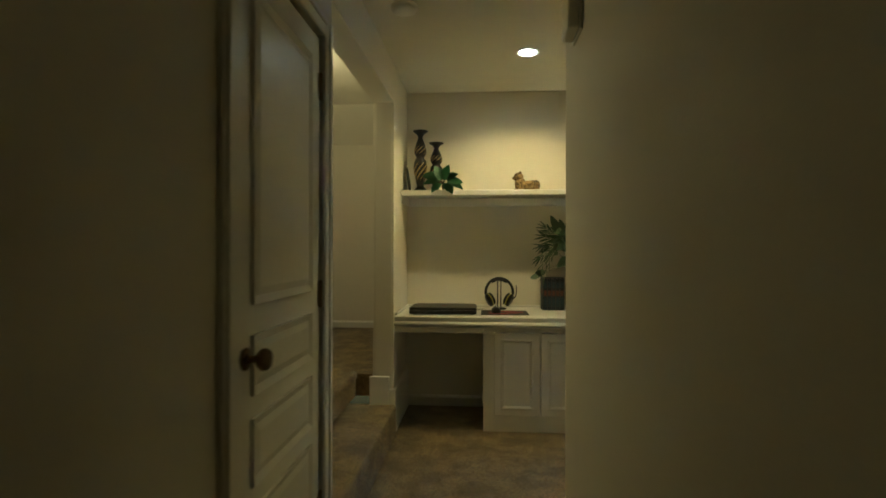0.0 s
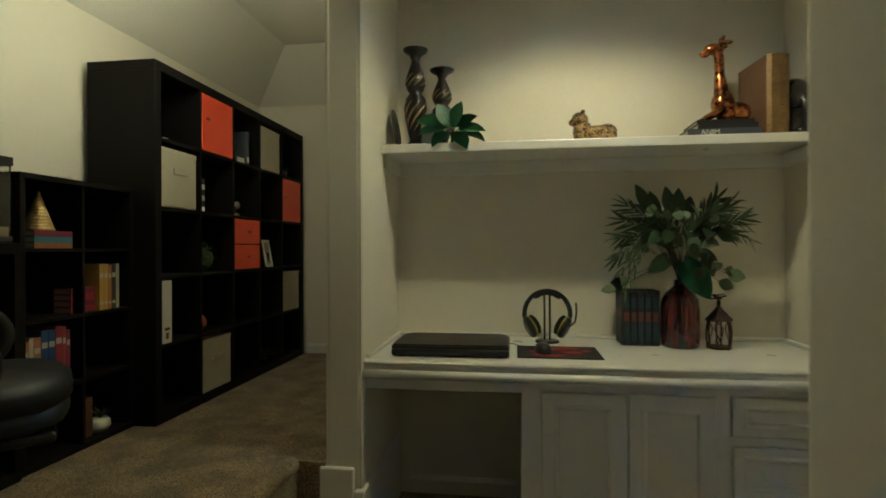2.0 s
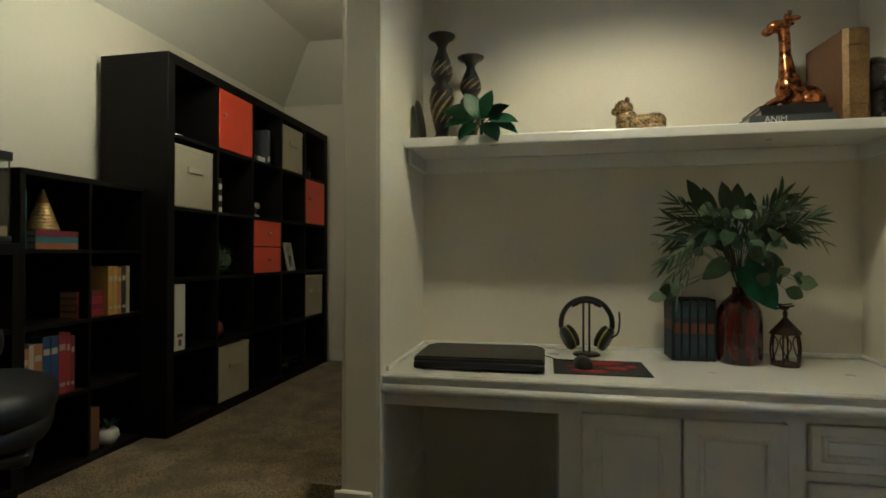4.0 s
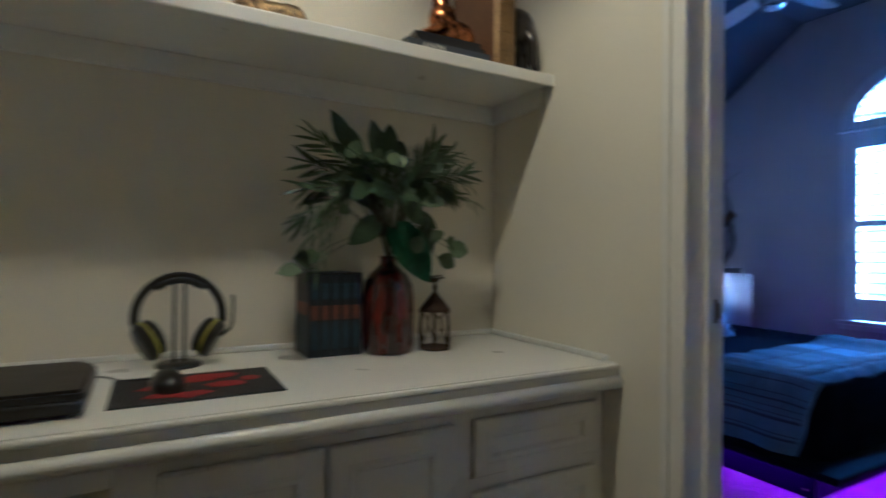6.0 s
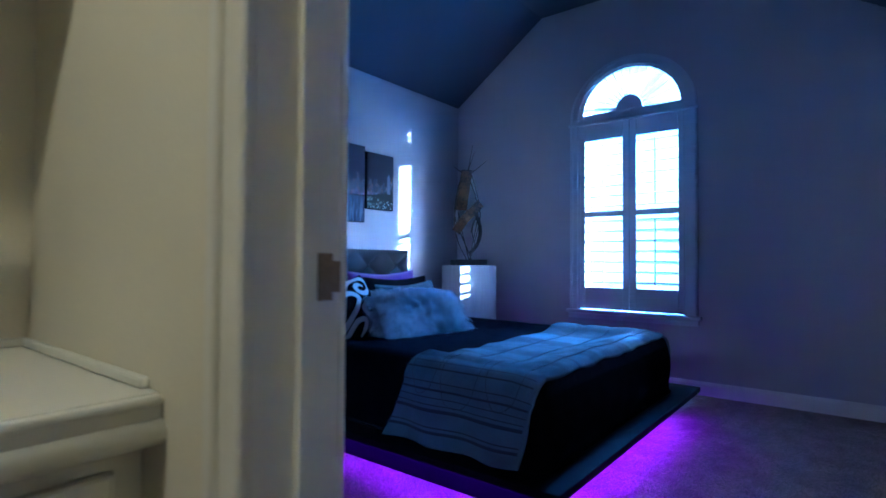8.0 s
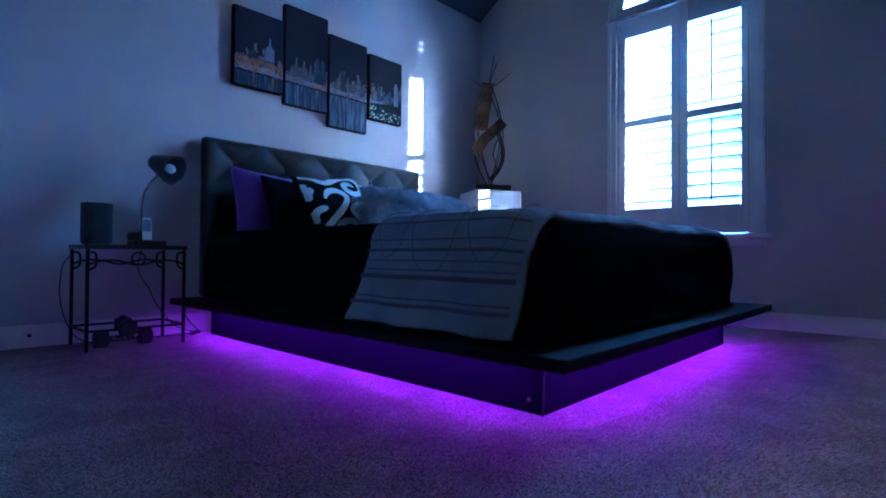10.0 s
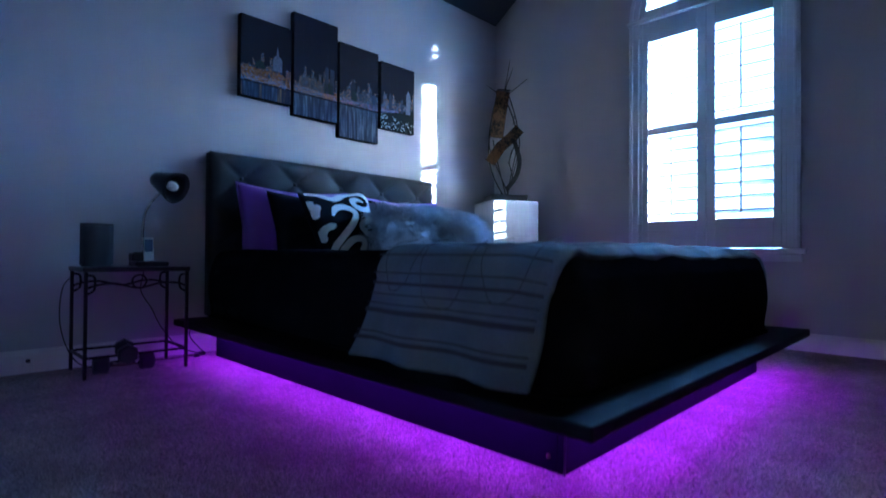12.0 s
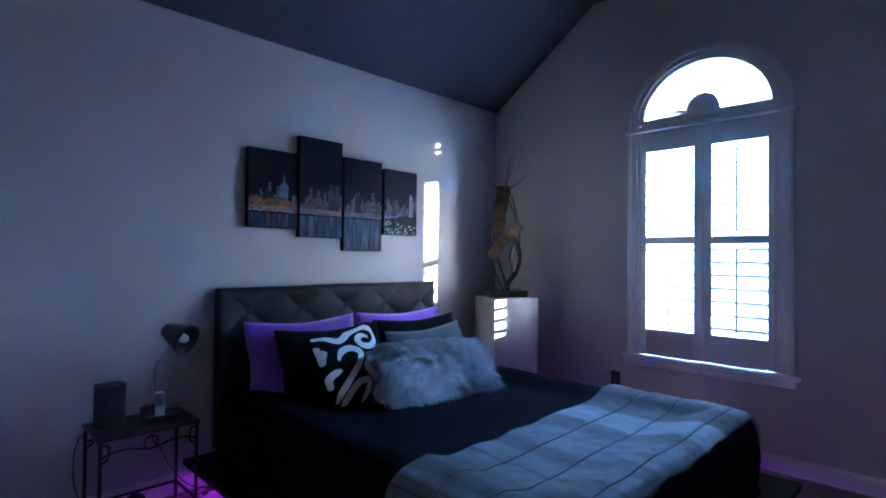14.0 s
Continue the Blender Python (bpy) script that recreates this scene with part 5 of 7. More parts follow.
    for (i, j), s in (((3, 0), 1.3), ((4, 4), 0.9)):
        y, z = cell(i, j)
        t = thing("potted_succulent", "small dark potted plant in the shelving", "plant", (U - 0.08, y + 0.14, z), group="small plants in the shelving")
        part("pot", lathe([(0.001, 0), (0.035, 0), (0.045, 0.05), (0.04, 0.05), (0.036, 0.045), (0.001, 0.044)], 18), BLACK_PLASTIC, t, smooth=True)
        tuft = leaf_mesh("succulent_leaf", 0.08 * s, 0.022, 0.3)
        for k in range(16):
            a = k * 2.4
            put_leaf(tuft, t, (0.01 * math.cos(a), 0.01 * math.sin(a), 0.045), (math.cos(a), math.sin(a), 0.5 + 0.07 * k))
    y, z = cell(0, 4)
    t = thing("small_dish", "tiny silver dish in the shelving", "dish", (U - 0.06, y + 0.08, z))
    part("bowl", lathe([(0.001, 0), (0.02, 0), (0.032, 0.014), (0.030, 0.014), (0.019, 0.003), (0.001, 0.003)], 18), CHROME, t, smooth=True)


small_things()
BOOKS = [material("book_" + n, c, 0.5, mix=0.2, scale=12, fine=160, bump=0.1) for n, c in (("red", (0.28, 0.03, 0.03)), ("blue", (0.03, 0.07, 0.22)), ("yellow", (0.42, 0.26, 0.04)), ("orange", (0.36, 0.15, 0.05)), ("teal", (0.06, 0.20, 0.28)), ("dark", (0.03, 0.03, 0.035)), ("maroon", (0.16, 0.02, 0.05)), ("cream", (0.45, 0.40, 0.30)))]


def lcell(i, j):
    return LY - 0.05 + LO + i * 0.268, LFLOOR + LO + j * 0.268


def row_of_books(i, j, offset, colours, heights, first=0):
    y, z = lcell(i, j)
    y += offset
    for c, h in zip(colours, heights):
        w = 0.018 + 0.006 * ((c * 7 + int(h * 1000)) % 3)
        t = thing("upright_book", "upright %s book in the low shelving" % ("red", "blue", "yellow", "orange", "teal", "black", "maroon", "cream")[c], "book", (L0 - 0.10, y + w / 2, z), 90, group="books in the low shelving")
        book(t, w, 0.15, h, BOOKS[c], pose(0, 0, 0), "cover", ((0.70, 0.80, BOOKS[7]), (0.12, 0.18, BOOKS[7])))
        y += w + 0.0012


row_of_books(0, 1, 0.01, (3, 7, 3, 1, 1, 0, 0, 6), (0.19, 0.20, 0.20, 0.22, 0.22, 0.23, 0.225, 0.21))
row_of_books(1, 2, 0.10, (2, 2, 3, 5, 7), (0.20, 0.20, 0.195, 0.20, 0.20))
row_of_books(0, 3, 0.004, (4,), (0.20,))


def more_low_things():
    y, z = lcell(1, 2)
    for k in range(4):
        flat_book("lying_book", "red paperback lying in a stack in the low shelving", L0 - 0.09, y + 0.05, z + k * 0.026, 0.15, 0.085, 0.025, BOOKS[0 if k % 2 == 0 else 6], 90)
    y, z = lcell(0, 3)
    for k, c in enumerate((3, 4, 6)):
        flat_book("lying_book", "colourful book lying in a stack under a gold cone", L0 - 0.09, y + 0.128, z + k * 0.0225, 0.17, 0.16, 0.022, BOOKS[c], 90)
    t = thing("gold_cone_ornament", "ribbed gold cone ornament on stacked books", "ornament", (L0 - 0.08, y + 0.13, z + 0.068))
    prof = [(0.001, 0)]
    for k in range(12):
        r = 0.052 * (1 - k / 12.5)
        prof += [(r, k * 0.0125), (r * 1.04, k * 0.0125 + 0.006), (r * 0.94, k * 0.0125 + 0.012)]
    part("cone", lathe(prof + [(0.001, 0.155)], 28), material("ribbed_gold", (0.50, 0.36, 0.12), 0.4, second=(0.25, 0.17, 0.05), metal=0.5, scale=30, bump=0.2), t, smooth=True)
    y, z = lcell(1, 0)
    t = thing("white_pot_plant", "small plant in a round white pot", "plant", (L0 - 0.06, y + 0.14, z))
    part("pot", lathe([(0.001, 0), (0.028, 0), (0.043, 0.025), (0.040, 0.05), (0.028, 0.062), (0.026, 0.058), (0.001, 0.056)], 22), TRIM, t, smooth=True)
    tuft = leaf_mesh("pot_leaf", 0.06, 0.012, 0.3)
    for k in range(14):
        a = k * 2.4
        put_leaf(tuft, t, (0, 0, 0.056), (math.cos(a), math.sin(a), 0.9 + 0.1 * k))
    t = thing("wooden_block", "brown wooden upright block in the low shelving", "ornament", (L0 - 0.08, y + 0.055, z))
    part("block", box(-0.05, 0.04, -0.02, 0.025, 0, 0.17, 0.003), material("brown_wood", (0.13, 0.06, 0.03), 0.5, scale=6, fine=60, stretch=(1, 1, 6), bump=0.1), t)
    part("foot", box(-0.055, 0.045, -0.025, 0.03, 0.0, 0.004), BLACK_WOOD, t)


more_low_things()


def tank_stand():
    t = thing("terrarium_stand", "black-brown open shelf stand under a glass tank", "shelf stand", (-1.78, 2.50, LFLOOR))
    part("top", box(-0.30, 0, 0, 0.79, 0.805, 0.845, 0.002), BLACK_WOOD, t)
    part("bottom", box(-0.30, 0, 0, 0.79, 0, 0.04, 0.002), BLACK_WOOD, t)
    for y in (0.0, 0.385, 0.765):
        part("upright", box(-0.30, 0, y, y + 0.025, 0.04, 0.805, 0.001), BLACK_WOOD, t)
    for y in (0.025, 0.41):
        part("shelf", box(-0.29, -0.004, y, y + 0.36 if y < 0.1 else 0.765, 0.545, 0.561), BLACK_WOOD, t)
    k = thing("glass_terrarium", "glass tank with a black rim and sand", "terrarium", (-1.93, 2.92, LFLOOR + 0.846))
    part("base_rim", box(-0.13, 0.13, -0.36, 0.36, 0, 0.022, 0.003), BLACK_PLASTIC, k)
    part("top_rim", boxes((-0.13, 0.13, -0.36, -0.335, 0.27, 0.30), (-0.13, 0.13, 0.335, 0.36, 0.27, 0.30), (-0.13, -0.105, -0.335, 0.335, 0.27, 0.30), (0.105, 0.13, -0.335, 0.335, 0.27, 0.30)), BLACK_PLASTIC, k)
    part("sand", box(-0.12, 0.12, -0.35, 0.35, 0.022, 0.055), material("pale_sand", (0.40, 0.30, 0.16), 0.95, fine=300, bump=0.6), k)
    for x0, x1, y0, y1 in ((0.122, 0.126, -0.355, 0.355), (-0.126, -0.122, -0.355, 0.355), (-0.121, 0.121, 0.351, 0.355), (-0.121, 0.121, -0.355, -0.351)):
        part("glass_pane", box(x0, x1, y0, y1, 0.022, 0.27), GLASS, k).visible_shadow = False
    b = thing("yellow_box", "small yellow box on the stand's shelf", "box", (-1.86, 3.17, LFLOOR + 0.5615))
    part("carton", box(-0.05, 0.05, -0.05, 0.05, 0, 0.075, 0.003), BOOKS[2], b)
    part("lid", box(-0.051, 0.051, -0.051, 0.051, 0.0755, 0.09, 0.003), BOOKS[7], b)


tank_stand()


def office_chair():
    t = thing("office_chair", "padded black leather office chair with looped armrests", "office chair", (-1.445, 2.80, LFLOOR), 135)
    part("seat", blob(0.25, 0.24, 0.058, 40, 24, 0.7, (0, 0, 0.455), rough=0.03, scale=5), LEATHER, t, smooth=True)
    part("seat_border", blob(0.243, 0.233, 0.050, 32, 20, 0.65, (0, 0, 0.405), rough=0.02, scale=4), LEATHER, t, "padded leather seat border", True)
    part("seat_pan", box(-0.20, 0.20, -0.20, 0.20, 0.345, 0.372, 0.01, 2), BLACK_PLASTIC, t)
    b = part("backrest", blob(0.26, 0.07, 0.32, 30, 22, 0.6, (0, 0, 0), rough=0.03, scale=3), LEATHER, t, smooth=True)
    b.matrix_local = pose(0, 0.27, 0.78, -10)
    for s in (-1, 1):
        part("armrest", tube(bend([(s * 0.25, 0.26, 0.52), (s * 0.28, 0.22, 0.62), (s * 0.285, 0.10, 0.655), (s * 0.285, -0.04, 0.63), (s * 0.28, -0.08, 0.54), (s * 0.25, 0.02, 0.42)], 7), 0.021, 12), BLACK_PLASTIC, t, smooth=True)
    part("gas_column", lathe([(0.03, 0.09), (0.03, 0.20), (0.02, 0.205), (0.02, 0.35)], 16), BLACK_PLASTIC, t, smooth=True)
    for k in range(5):
        a = k * 2 * math.pi / 5
        leg = part("leg", tube([(0, 0, 0.10), (0.25 * math.cos(a), 0.25 * math.sin(a), 0.065)], [0.028, 0.018], 8), BLACK_PLASTIC, t, smooth=True)
        part("castor", lathe([(0.001, -0.02), (0.025, -0.018), (0.025, 0.018), (0.001, 0.02)], 14), RUBBER, leg, smooth=True).matrix_local = pose(0.25 * math.cos(a), 0.25 * math.sin(a), 0.026, 90, 0, math.degrees(a))
    return t


office_chair()


# ---- bedroom: window ----
def window():
    w = thing("window_1", "arched window with white plantation shutters and sunburst top", "window", kind="structure")
    IN = BE - 0.001
    # casing: legs, arch, ledge at the spring, stool and apron
    CO = 0.068
    part("casing_leg", boxes((IN - 0.022, IN, WY0 - CO, WY0, WZ0, SPRING), (IN - 0.030, IN - 0.022, WY0 - CO + 0.008, WY0 - CO + 0.03, WZ0, SPRING), bevel=0.003), SHUTTER, w)
    part("casing_leg", boxes((IN - 0.022, IN, WY1, WY1 + CO, WZ0, SPRING), (IN - 0.030, IN - 0.022, WY1 + CO - 0.03, WY1 + CO - 0.008, WZ0, SPRING), bevel=0.003), SHUTTER, w)
    bm = bmesh.new()
    for r0, r1, x in ((0.0, CO, IN - 0.022), (CO - 0.03, CO - 0.008, IN - 0.030)):
        a, b = arch(WR + r0, ARCH + r0, SPRING, 28), arch(WR + r1, ARCH + r1, SPRING, 28)
        for i in range(28):
            prism([a[i], a[i + 1], b[i + 1], b[i]], x, IN if r0 == 0 else IN - 0.022, "x", bm)
    part("casing_arch", bm, SHUTTER, w)
    part("spring_ledge", box(IN - 0.036, IN - 0.006, WY0 - CO - 0.012, WY1 + CO + 0.012, SPRING - 0.045, SPRING - 0.022, 0.004), SHUTTER, w)
    part("window_stool", box(IN - 0.040, IN, WY0 - CO - 0.03, WY1 + CO + 0.03, WZ0 - 0.03, WZ0 - 0.002, 0.006, 2), SHUTTER, w)
    part("apron", boxes((IN - 0.026, IN, WY0 - CO - 0.01, WY1 + CO + 0.01, WZ0 - 0.075, WZ0 - 0.031), (IN - 0.034, IN - 0.026, WY0 - CO - 0.01, WY1 + CO + 0.01, WZ0 - 0.05, WZ0 - 0.031), bevel=0.003), SHUTTER, w)
    # reveal lining and outer sash with glass
    XO = BE + 0.10
    sash = part("sash", boxes((XO, XO + 0.03, WY0, WY0 + 0.035, WZ0, SPRING), (XO, XO + 0.03, WY1 - 0.035, WY1, WZ0, SPRING), (XO, XO + 0.03, WY0 + 0.035, WY1 - 0.035, WZ0, WZ0 + 0.035), (XO, XO + 0.03, WY0 + 0.035, WY1 - 0.035, SPRING - 0.03, SPRING), (XO, XO + 0.03, WY0 + 0.035, WY1 - 0.035, 1.36, 1.395)), SHUTTER, w)
    pane = part("pane", box(XO + 0.012, XO + 0.016, WY0 + 0.035, WY1 - 0.035, WZ0 + 0.035, 1.36), GLASS, sash)
    pane.visible_shadow = False
    pane = part("pane", box(XO + 0.012, XO + 0.016, WY0 + 0.035, WY1 - 0.035, 1.395, SPRING - 0.03), GLASS, sash)
    pane.visible_shadow = False
    # shutter frame and the two shutter panels
    SX0, SX1 = BE - 0.012, BE + 0.022
    part("shutter_frame", boxes((SX0, SX1 + 0.01, WY0 + 0.001, WY0 + 0.022, WZ0, SPRING), (SX0, SX1 + 0.01, WY1 - 0.022, WY1 - 0.001, WZ0, SPRING), (SX0, SX1 + 0.01, WY0 + 0.022, WY1 - 0.022, SPRING - 0.03, SPRING + 0.012)), SHUTTER, w)
    for y0, y1 in ((WY0 + 0.024, WC - 0.001), (WC + 0.001, WY1 - 0.024)):
        so, si = 0.042, 0.054
        a0, a1 = (so, si) if y0 < WC - 0.1 else (si, so)
        p = part("shutter", boxes((SX0, SX1, y0, y0 + a0, 0.581, 2.135), (SX0, SX1, y1 - a1, y1, 0.581, 2.135), (SX0, SX1, y0 + a0, y1 - a1, 0.581, 0.762), (SX0, SX1, y0 + a0, y1 - a1, 1.345, 1.395), (SX0, SX1, y0 + a0, y1 - a1, 1.985, 2.135), bevel=0.003), SHUTTER, w)
        for z0, z1 in ((0.762, 1.345), (1.395, 1.985)):
            n = 7
            for k in range(n):
                z = z0 + (k + 0.5) * (z1 - z0) / n
                bm = bmesh.new()
                prism([(-0.038, -0.0045), (-0.038, 0.0045), (-0.02, 0.0065), (0.02, 0.0065), (0.038, 0.0045), (0.038, -0.0045), (0.02, -0.0065), (-0.02, -0.0065)], y0 + a0 + 0.001, y1 - a1 - 0.001, "y", bm)
                sl = part("slat", bm, SHUTTER, p)
                sl.matrix_local = Matrix.Translation(((SX0 + SX1) / 2, 0, z)) @ pose(0, 0, 0, 0, (6 if y0 > WC else 16) if z < 1.36 else -12.7, 0)
            part("tilt_rod", box(SX0 - 0.026, SX0 - 0.016, (y0 + y1) / 2 - 0.006, (y0 + y1) / 2 + 0.006, z0 + 0.03, z1 - 0.03, 0.002), SHUTTER, p)
        for z in (0.75, 1.42, 2.0):
            part("hinge", box(SX0 - 0.004, SX0, (y0 - 0.012) if y0 < WC - 0.2 else y1, y0 if y0 < WC - 0.2 else y1 + 0.012, z - 0.03, z + 0.03, 0.001), SHUTTER, p)
    # sunburst: frame, hub and thin radiating blades
    bm = bmesh.new()
    a, b = arch(WR - 0.045, ARCH - 0.045, SPRING + 0.02, 28), arch(WR - 0.002, ARCH - 0.002, SPRING + 0.003, 28)
    for i in range(28):
        prism([a[i], a[i + 1], b[i + 1], b[i]], SX0, SX1, "x", bm)
    cuboid(bm, SX0, SX1, WY0 + 0.03, WY1 - 0.03, SPRING + 0.013, SPRING + 0.04)
    f = part("sunburst_frame", bm, SHUTTER, w)
    hub = [(WC + 0.105 * math.cos(math.pi * i / 20), SPRING + 0.041 + 0.115 * math.sin(math.pi * i / 20)) for i in range(21)]
    part("sunburst_hub", prism(hub, SX0 - 0.004, SX1, "x"), SHUTTER, f)
    for i in range(15):
        t = math.pi * (i + 0.5) / 15
        c, s = math.cos(t), math.sin(t)
        r1 = 1.0 / math.sqrt((c / (WR - 0.045)) ** 2 + (s / (ARCH - 0.06)) ** 2)
        bm = bmesh.new()
        m = Matrix.Translation(((SX0 + SX1) / 2, WC, SPRING + 0.041)) @ Matrix.Rotation(t, 4, "X") @ Matrix.Rotation(0.50 - 0.25 * i / 14, 4, "Y")
        cuboid(bm, -0.026, 0.026, 0.10, r1 - 0.004, -0.0022, 0.0022)
        bl = part("sunburst_blade", bm, SHUTTER, f)
        bl.matrix_local = m
    return w


window()


def wall_outlet():
    t = thing("wall_outlet", "black wall outlet plate beside the window", "outlet", (BE, 4.905, 0.37))
    part("plate", box(-0.006, 0, -0.036, 0.036, -0.058, 0.058, 0.002), BLACK_PLASTIC, t)
    for z in (-0.02, 0.02):
        part("socket", box(-0.009, -0.006, -0.017, 0.017, z - 0.014, z + 0.014, 0.003), RUBBER, t)


wall_outlet()
w = thing("wall_outlet", "white wall outlet near the baseboard with a plug", "outlet", (1.90, BN - 0.016, 0.055))
part("plate", box(-0.02, 0.02, -0.004, 0.0, -0.02, 0.02, 0.002), TRIM, w)
part("jack", box(-0.008, 0.008, -0.012, -0.004, -0.008, 0.008, 0.002), BLACK_PLASTIC, w)


# ---- bedroom: bed ----
PX0, PX1, PY0, PY1, PZ = 2.466, 4.446, 3.655, 5.955, 0.195
QX0, QX1, QY0, QY1 = 2.645, 4.265, 3.826, 5.87
MX0, MX1, MY0, MY1, MZ = 2.585, 4.225, 3.775, 5.895, 0.50


def bed():
    t = thing("platform_bed", "black platform bed with tufted leather headboard and violet light strips underneath", "bed", (3.455, 4.80, 0))
    c = Vector((3.455, 4.80, 0))

    def own(name, bm, mat, parent=None, label="", smooth=False):
        bmesh.ops.translate(bm, vec=-c, verts=bm.verts)
        return part(name, bm, mat, parent or t, label, smooth)

    own("deck", box(PX0, PX1, PY0, PY1, PZ - 0.032, PZ, 0.003), PLATFORM)
    sides = [("plinth_side", box(QX0, QX0 + 0.018, QY0 + 0.02, QY1, 0, PZ - 0.033)), ("plinth_side", box(QX1 - 0.018, QX1, QY0 + 0.02, QY1, 0, PZ - 0.033)), ("plinth_end", box(QX0, QX1, QY0, QY0 + 0.019, 0, PZ - 0.033)), ("plinth_end", box(QX0 + 0.019, QX1 - 0.019, QY1 - 0.018, QY1, 0, PZ - 0.033))]
    for k, (n, bm) in enumerate(sides):
        s = own(n, bm, PLINTH)
        if k == 0:
            for y in (3.87,):
                for z in (0.035, 0.125):
                    b = lathe([(0.001, 0), (0.006, 0), (0.006, 0.0025), (0.004, 0.004), (0.001, 0.004)], 12)
                    bmesh.ops.transform(b, matrix=pose(QX0 - c.x, y - c.y, z, 0, -90, 0), verts=b.verts)
                    part("bolt", b, OLD_BRASS, s, "round dark metal bolt head", True)
    own("led_strip", box(QX0 - 0.03, QX0 - 0.018, QY0 + 0.03, QY1, PZ - 0.0365, PZ - 0.0325), VIOLET_LED, label="glowing violet light strip")
    own("led_strip", box(QX0, QX1, QY0 - 0.03, QY0 - 0.018, PZ - 0.0365, PZ - 0.0325), VIOLET_LED, label="glowing violet light strip")
    own("led_strip", box(QX1 + 0.018, QX1 + 0.03, QY0 + 0.03, QY1, PZ - 0.0365, PZ - 0.0325), VIOLET_LED, label="glowing violet light strip")
    own("led_lead", tube(bend([(QX0 + 0.012, QY0 - 0.022, PZ - 0.036), (QX0 + 0.004, QY0 - 0.014, 0.13), (QX0 - 0.004, QY0 - 0.006, 0.11), (QX0 - 0.004, QY0 - 0.003, 0.0)], 6), 0.0025, 6), BLACK_PLASTIC, label="thin black light-strip lead", smooth=True)
    own("led_tip", box(QX0 + 0.010, QX0 + 0.016, QY0 - 0.040, QY0 - 0.034, PZ - 0.040, PZ - 0.033), glowing("white_led", (0.8, 0.7, 1.0), 1.5))
    # headboard with diamond tufting
    HX, HW, HZ0, HZ1 = 2.628, 1.607, 0.197, 1.06
    own("headboard_frame", box(HX, HX + HW, 5.945, 6.0, HZ0, HZ1, 0.012, 3), LEATHER)
    SX, SZ, B0, BZ = 0.322, 0.26, 2.796, 0.93

    def quilt(u, v):
        x, z = HX + HW * u, HZ0 + (HZ1 - HZ0) * v
        p, q = (x - B0) / SX + (z - BZ) / SZ, (x - B0) / SX - (z - BZ) / SZ
        a, b = abs(math.sin(math.pi * p / 1.0)), abs(math.sin(math.pi * q / 1.0))
        d = 0.003 + 0.030 * (min(a, 1) * min(b, 1)) ** 0.36
        e = min(u, 1 - u) * HW, (1 - v) * (HZ1 - HZ0)
        edge = min(1, min(e) / 0.05)
        near = min(1, min(e) / 0.10)
        d = (1 - near) * 0.030 + near * d
        return Vector((x, 5.944 - d * math.sqrt(max(0, 1 - (1 - edge) ** 2)), z))
    own("headboard_padding", sheet(quilt, 180, 80), LEATHER, smooth=True)
    for k in range(5):
        for zz in (BZ, BZ - SZ):
            own("button", blob(0.013, 0.008, 0.013, 14, 10, 1, (B0 + k * SX, 5.938, zz)), LEATHER, smooth=True)
    own("mattress", box(MX0 + 0.03, MX1 - 0.03, MY0 + 0.03, MY1 - 0.02, PZ + 0.001, MZ - 0.03, 0.05, 4), BLACK_CLOTH)
    return t


bed()


RC = 0.07


def near_side(y):
    """The cover's near side, drawn in a little towards the headboard."""
    return MX0 + 0.045 * max(0.0, (y - 4.5) / 1.4)


def inset(x, y):
    """How far inside the cover's rounded outline a point lies."""
    dx, dy = min(x - near_side(y), MX1 - x), y - MY0
    if dx < RC and dy < RC:
        return RC - math.hypot(RC - dx, RC - dy)
    return min(dx, dy)


def bed_height(x, y):
    """The cover's top, softly uneven."""
    e = max(0.0, inset(x, y))
    r = 0.06
    drop = 0 if e > r else r - math.sqrt(max(0.0, r * r - (r - e) ** 2))
    puff = 0.042 * math.exp(-((e - 0.10) / 0.12) ** 2)
    return MZ - drop + puff + 0.010 * noise.noise(Vector((x * 2.2, y * 2.2, 0))) + 0.004 * noise.noise(Vector((x * 8, y * 8, 3)))


def cover_outline():
    """The cover's outline from the headboard down one side, round the foot and back, with the outward way."""
    pts = [((near_side(y), y), (-1, 0)) for y in [5.90 - (5.90 - MY0 - RC) * i / 40 for i in range(41)]]
    pts += [((MX0 + RC - RC * math.cos(a), MY0 + RC - RC * math.sin(a)), (-math.cos(a), -math.sin(a))) for a in [math.pi / 2 * i / 8 for i in range(1, 8)]]
    pts += [((MX0 + RC + (MX1 - MX0 - 2 * RC) * i / 36, MY0), (0, -1)) for i in range(37)]
    pts += [((MX1 - RC + RC * math.sin(a), MY0 + RC - RC * math.cos(a)), (math.sin(a), -math.cos(a))) for a in [math.pi / 2 * i / 8 for i in range(1, 8)]]
    return pts + [((MX1, MY0 + RC + (5.90 - MY0 - RC) * i / 40), (1, 0)) for i in range(41)]


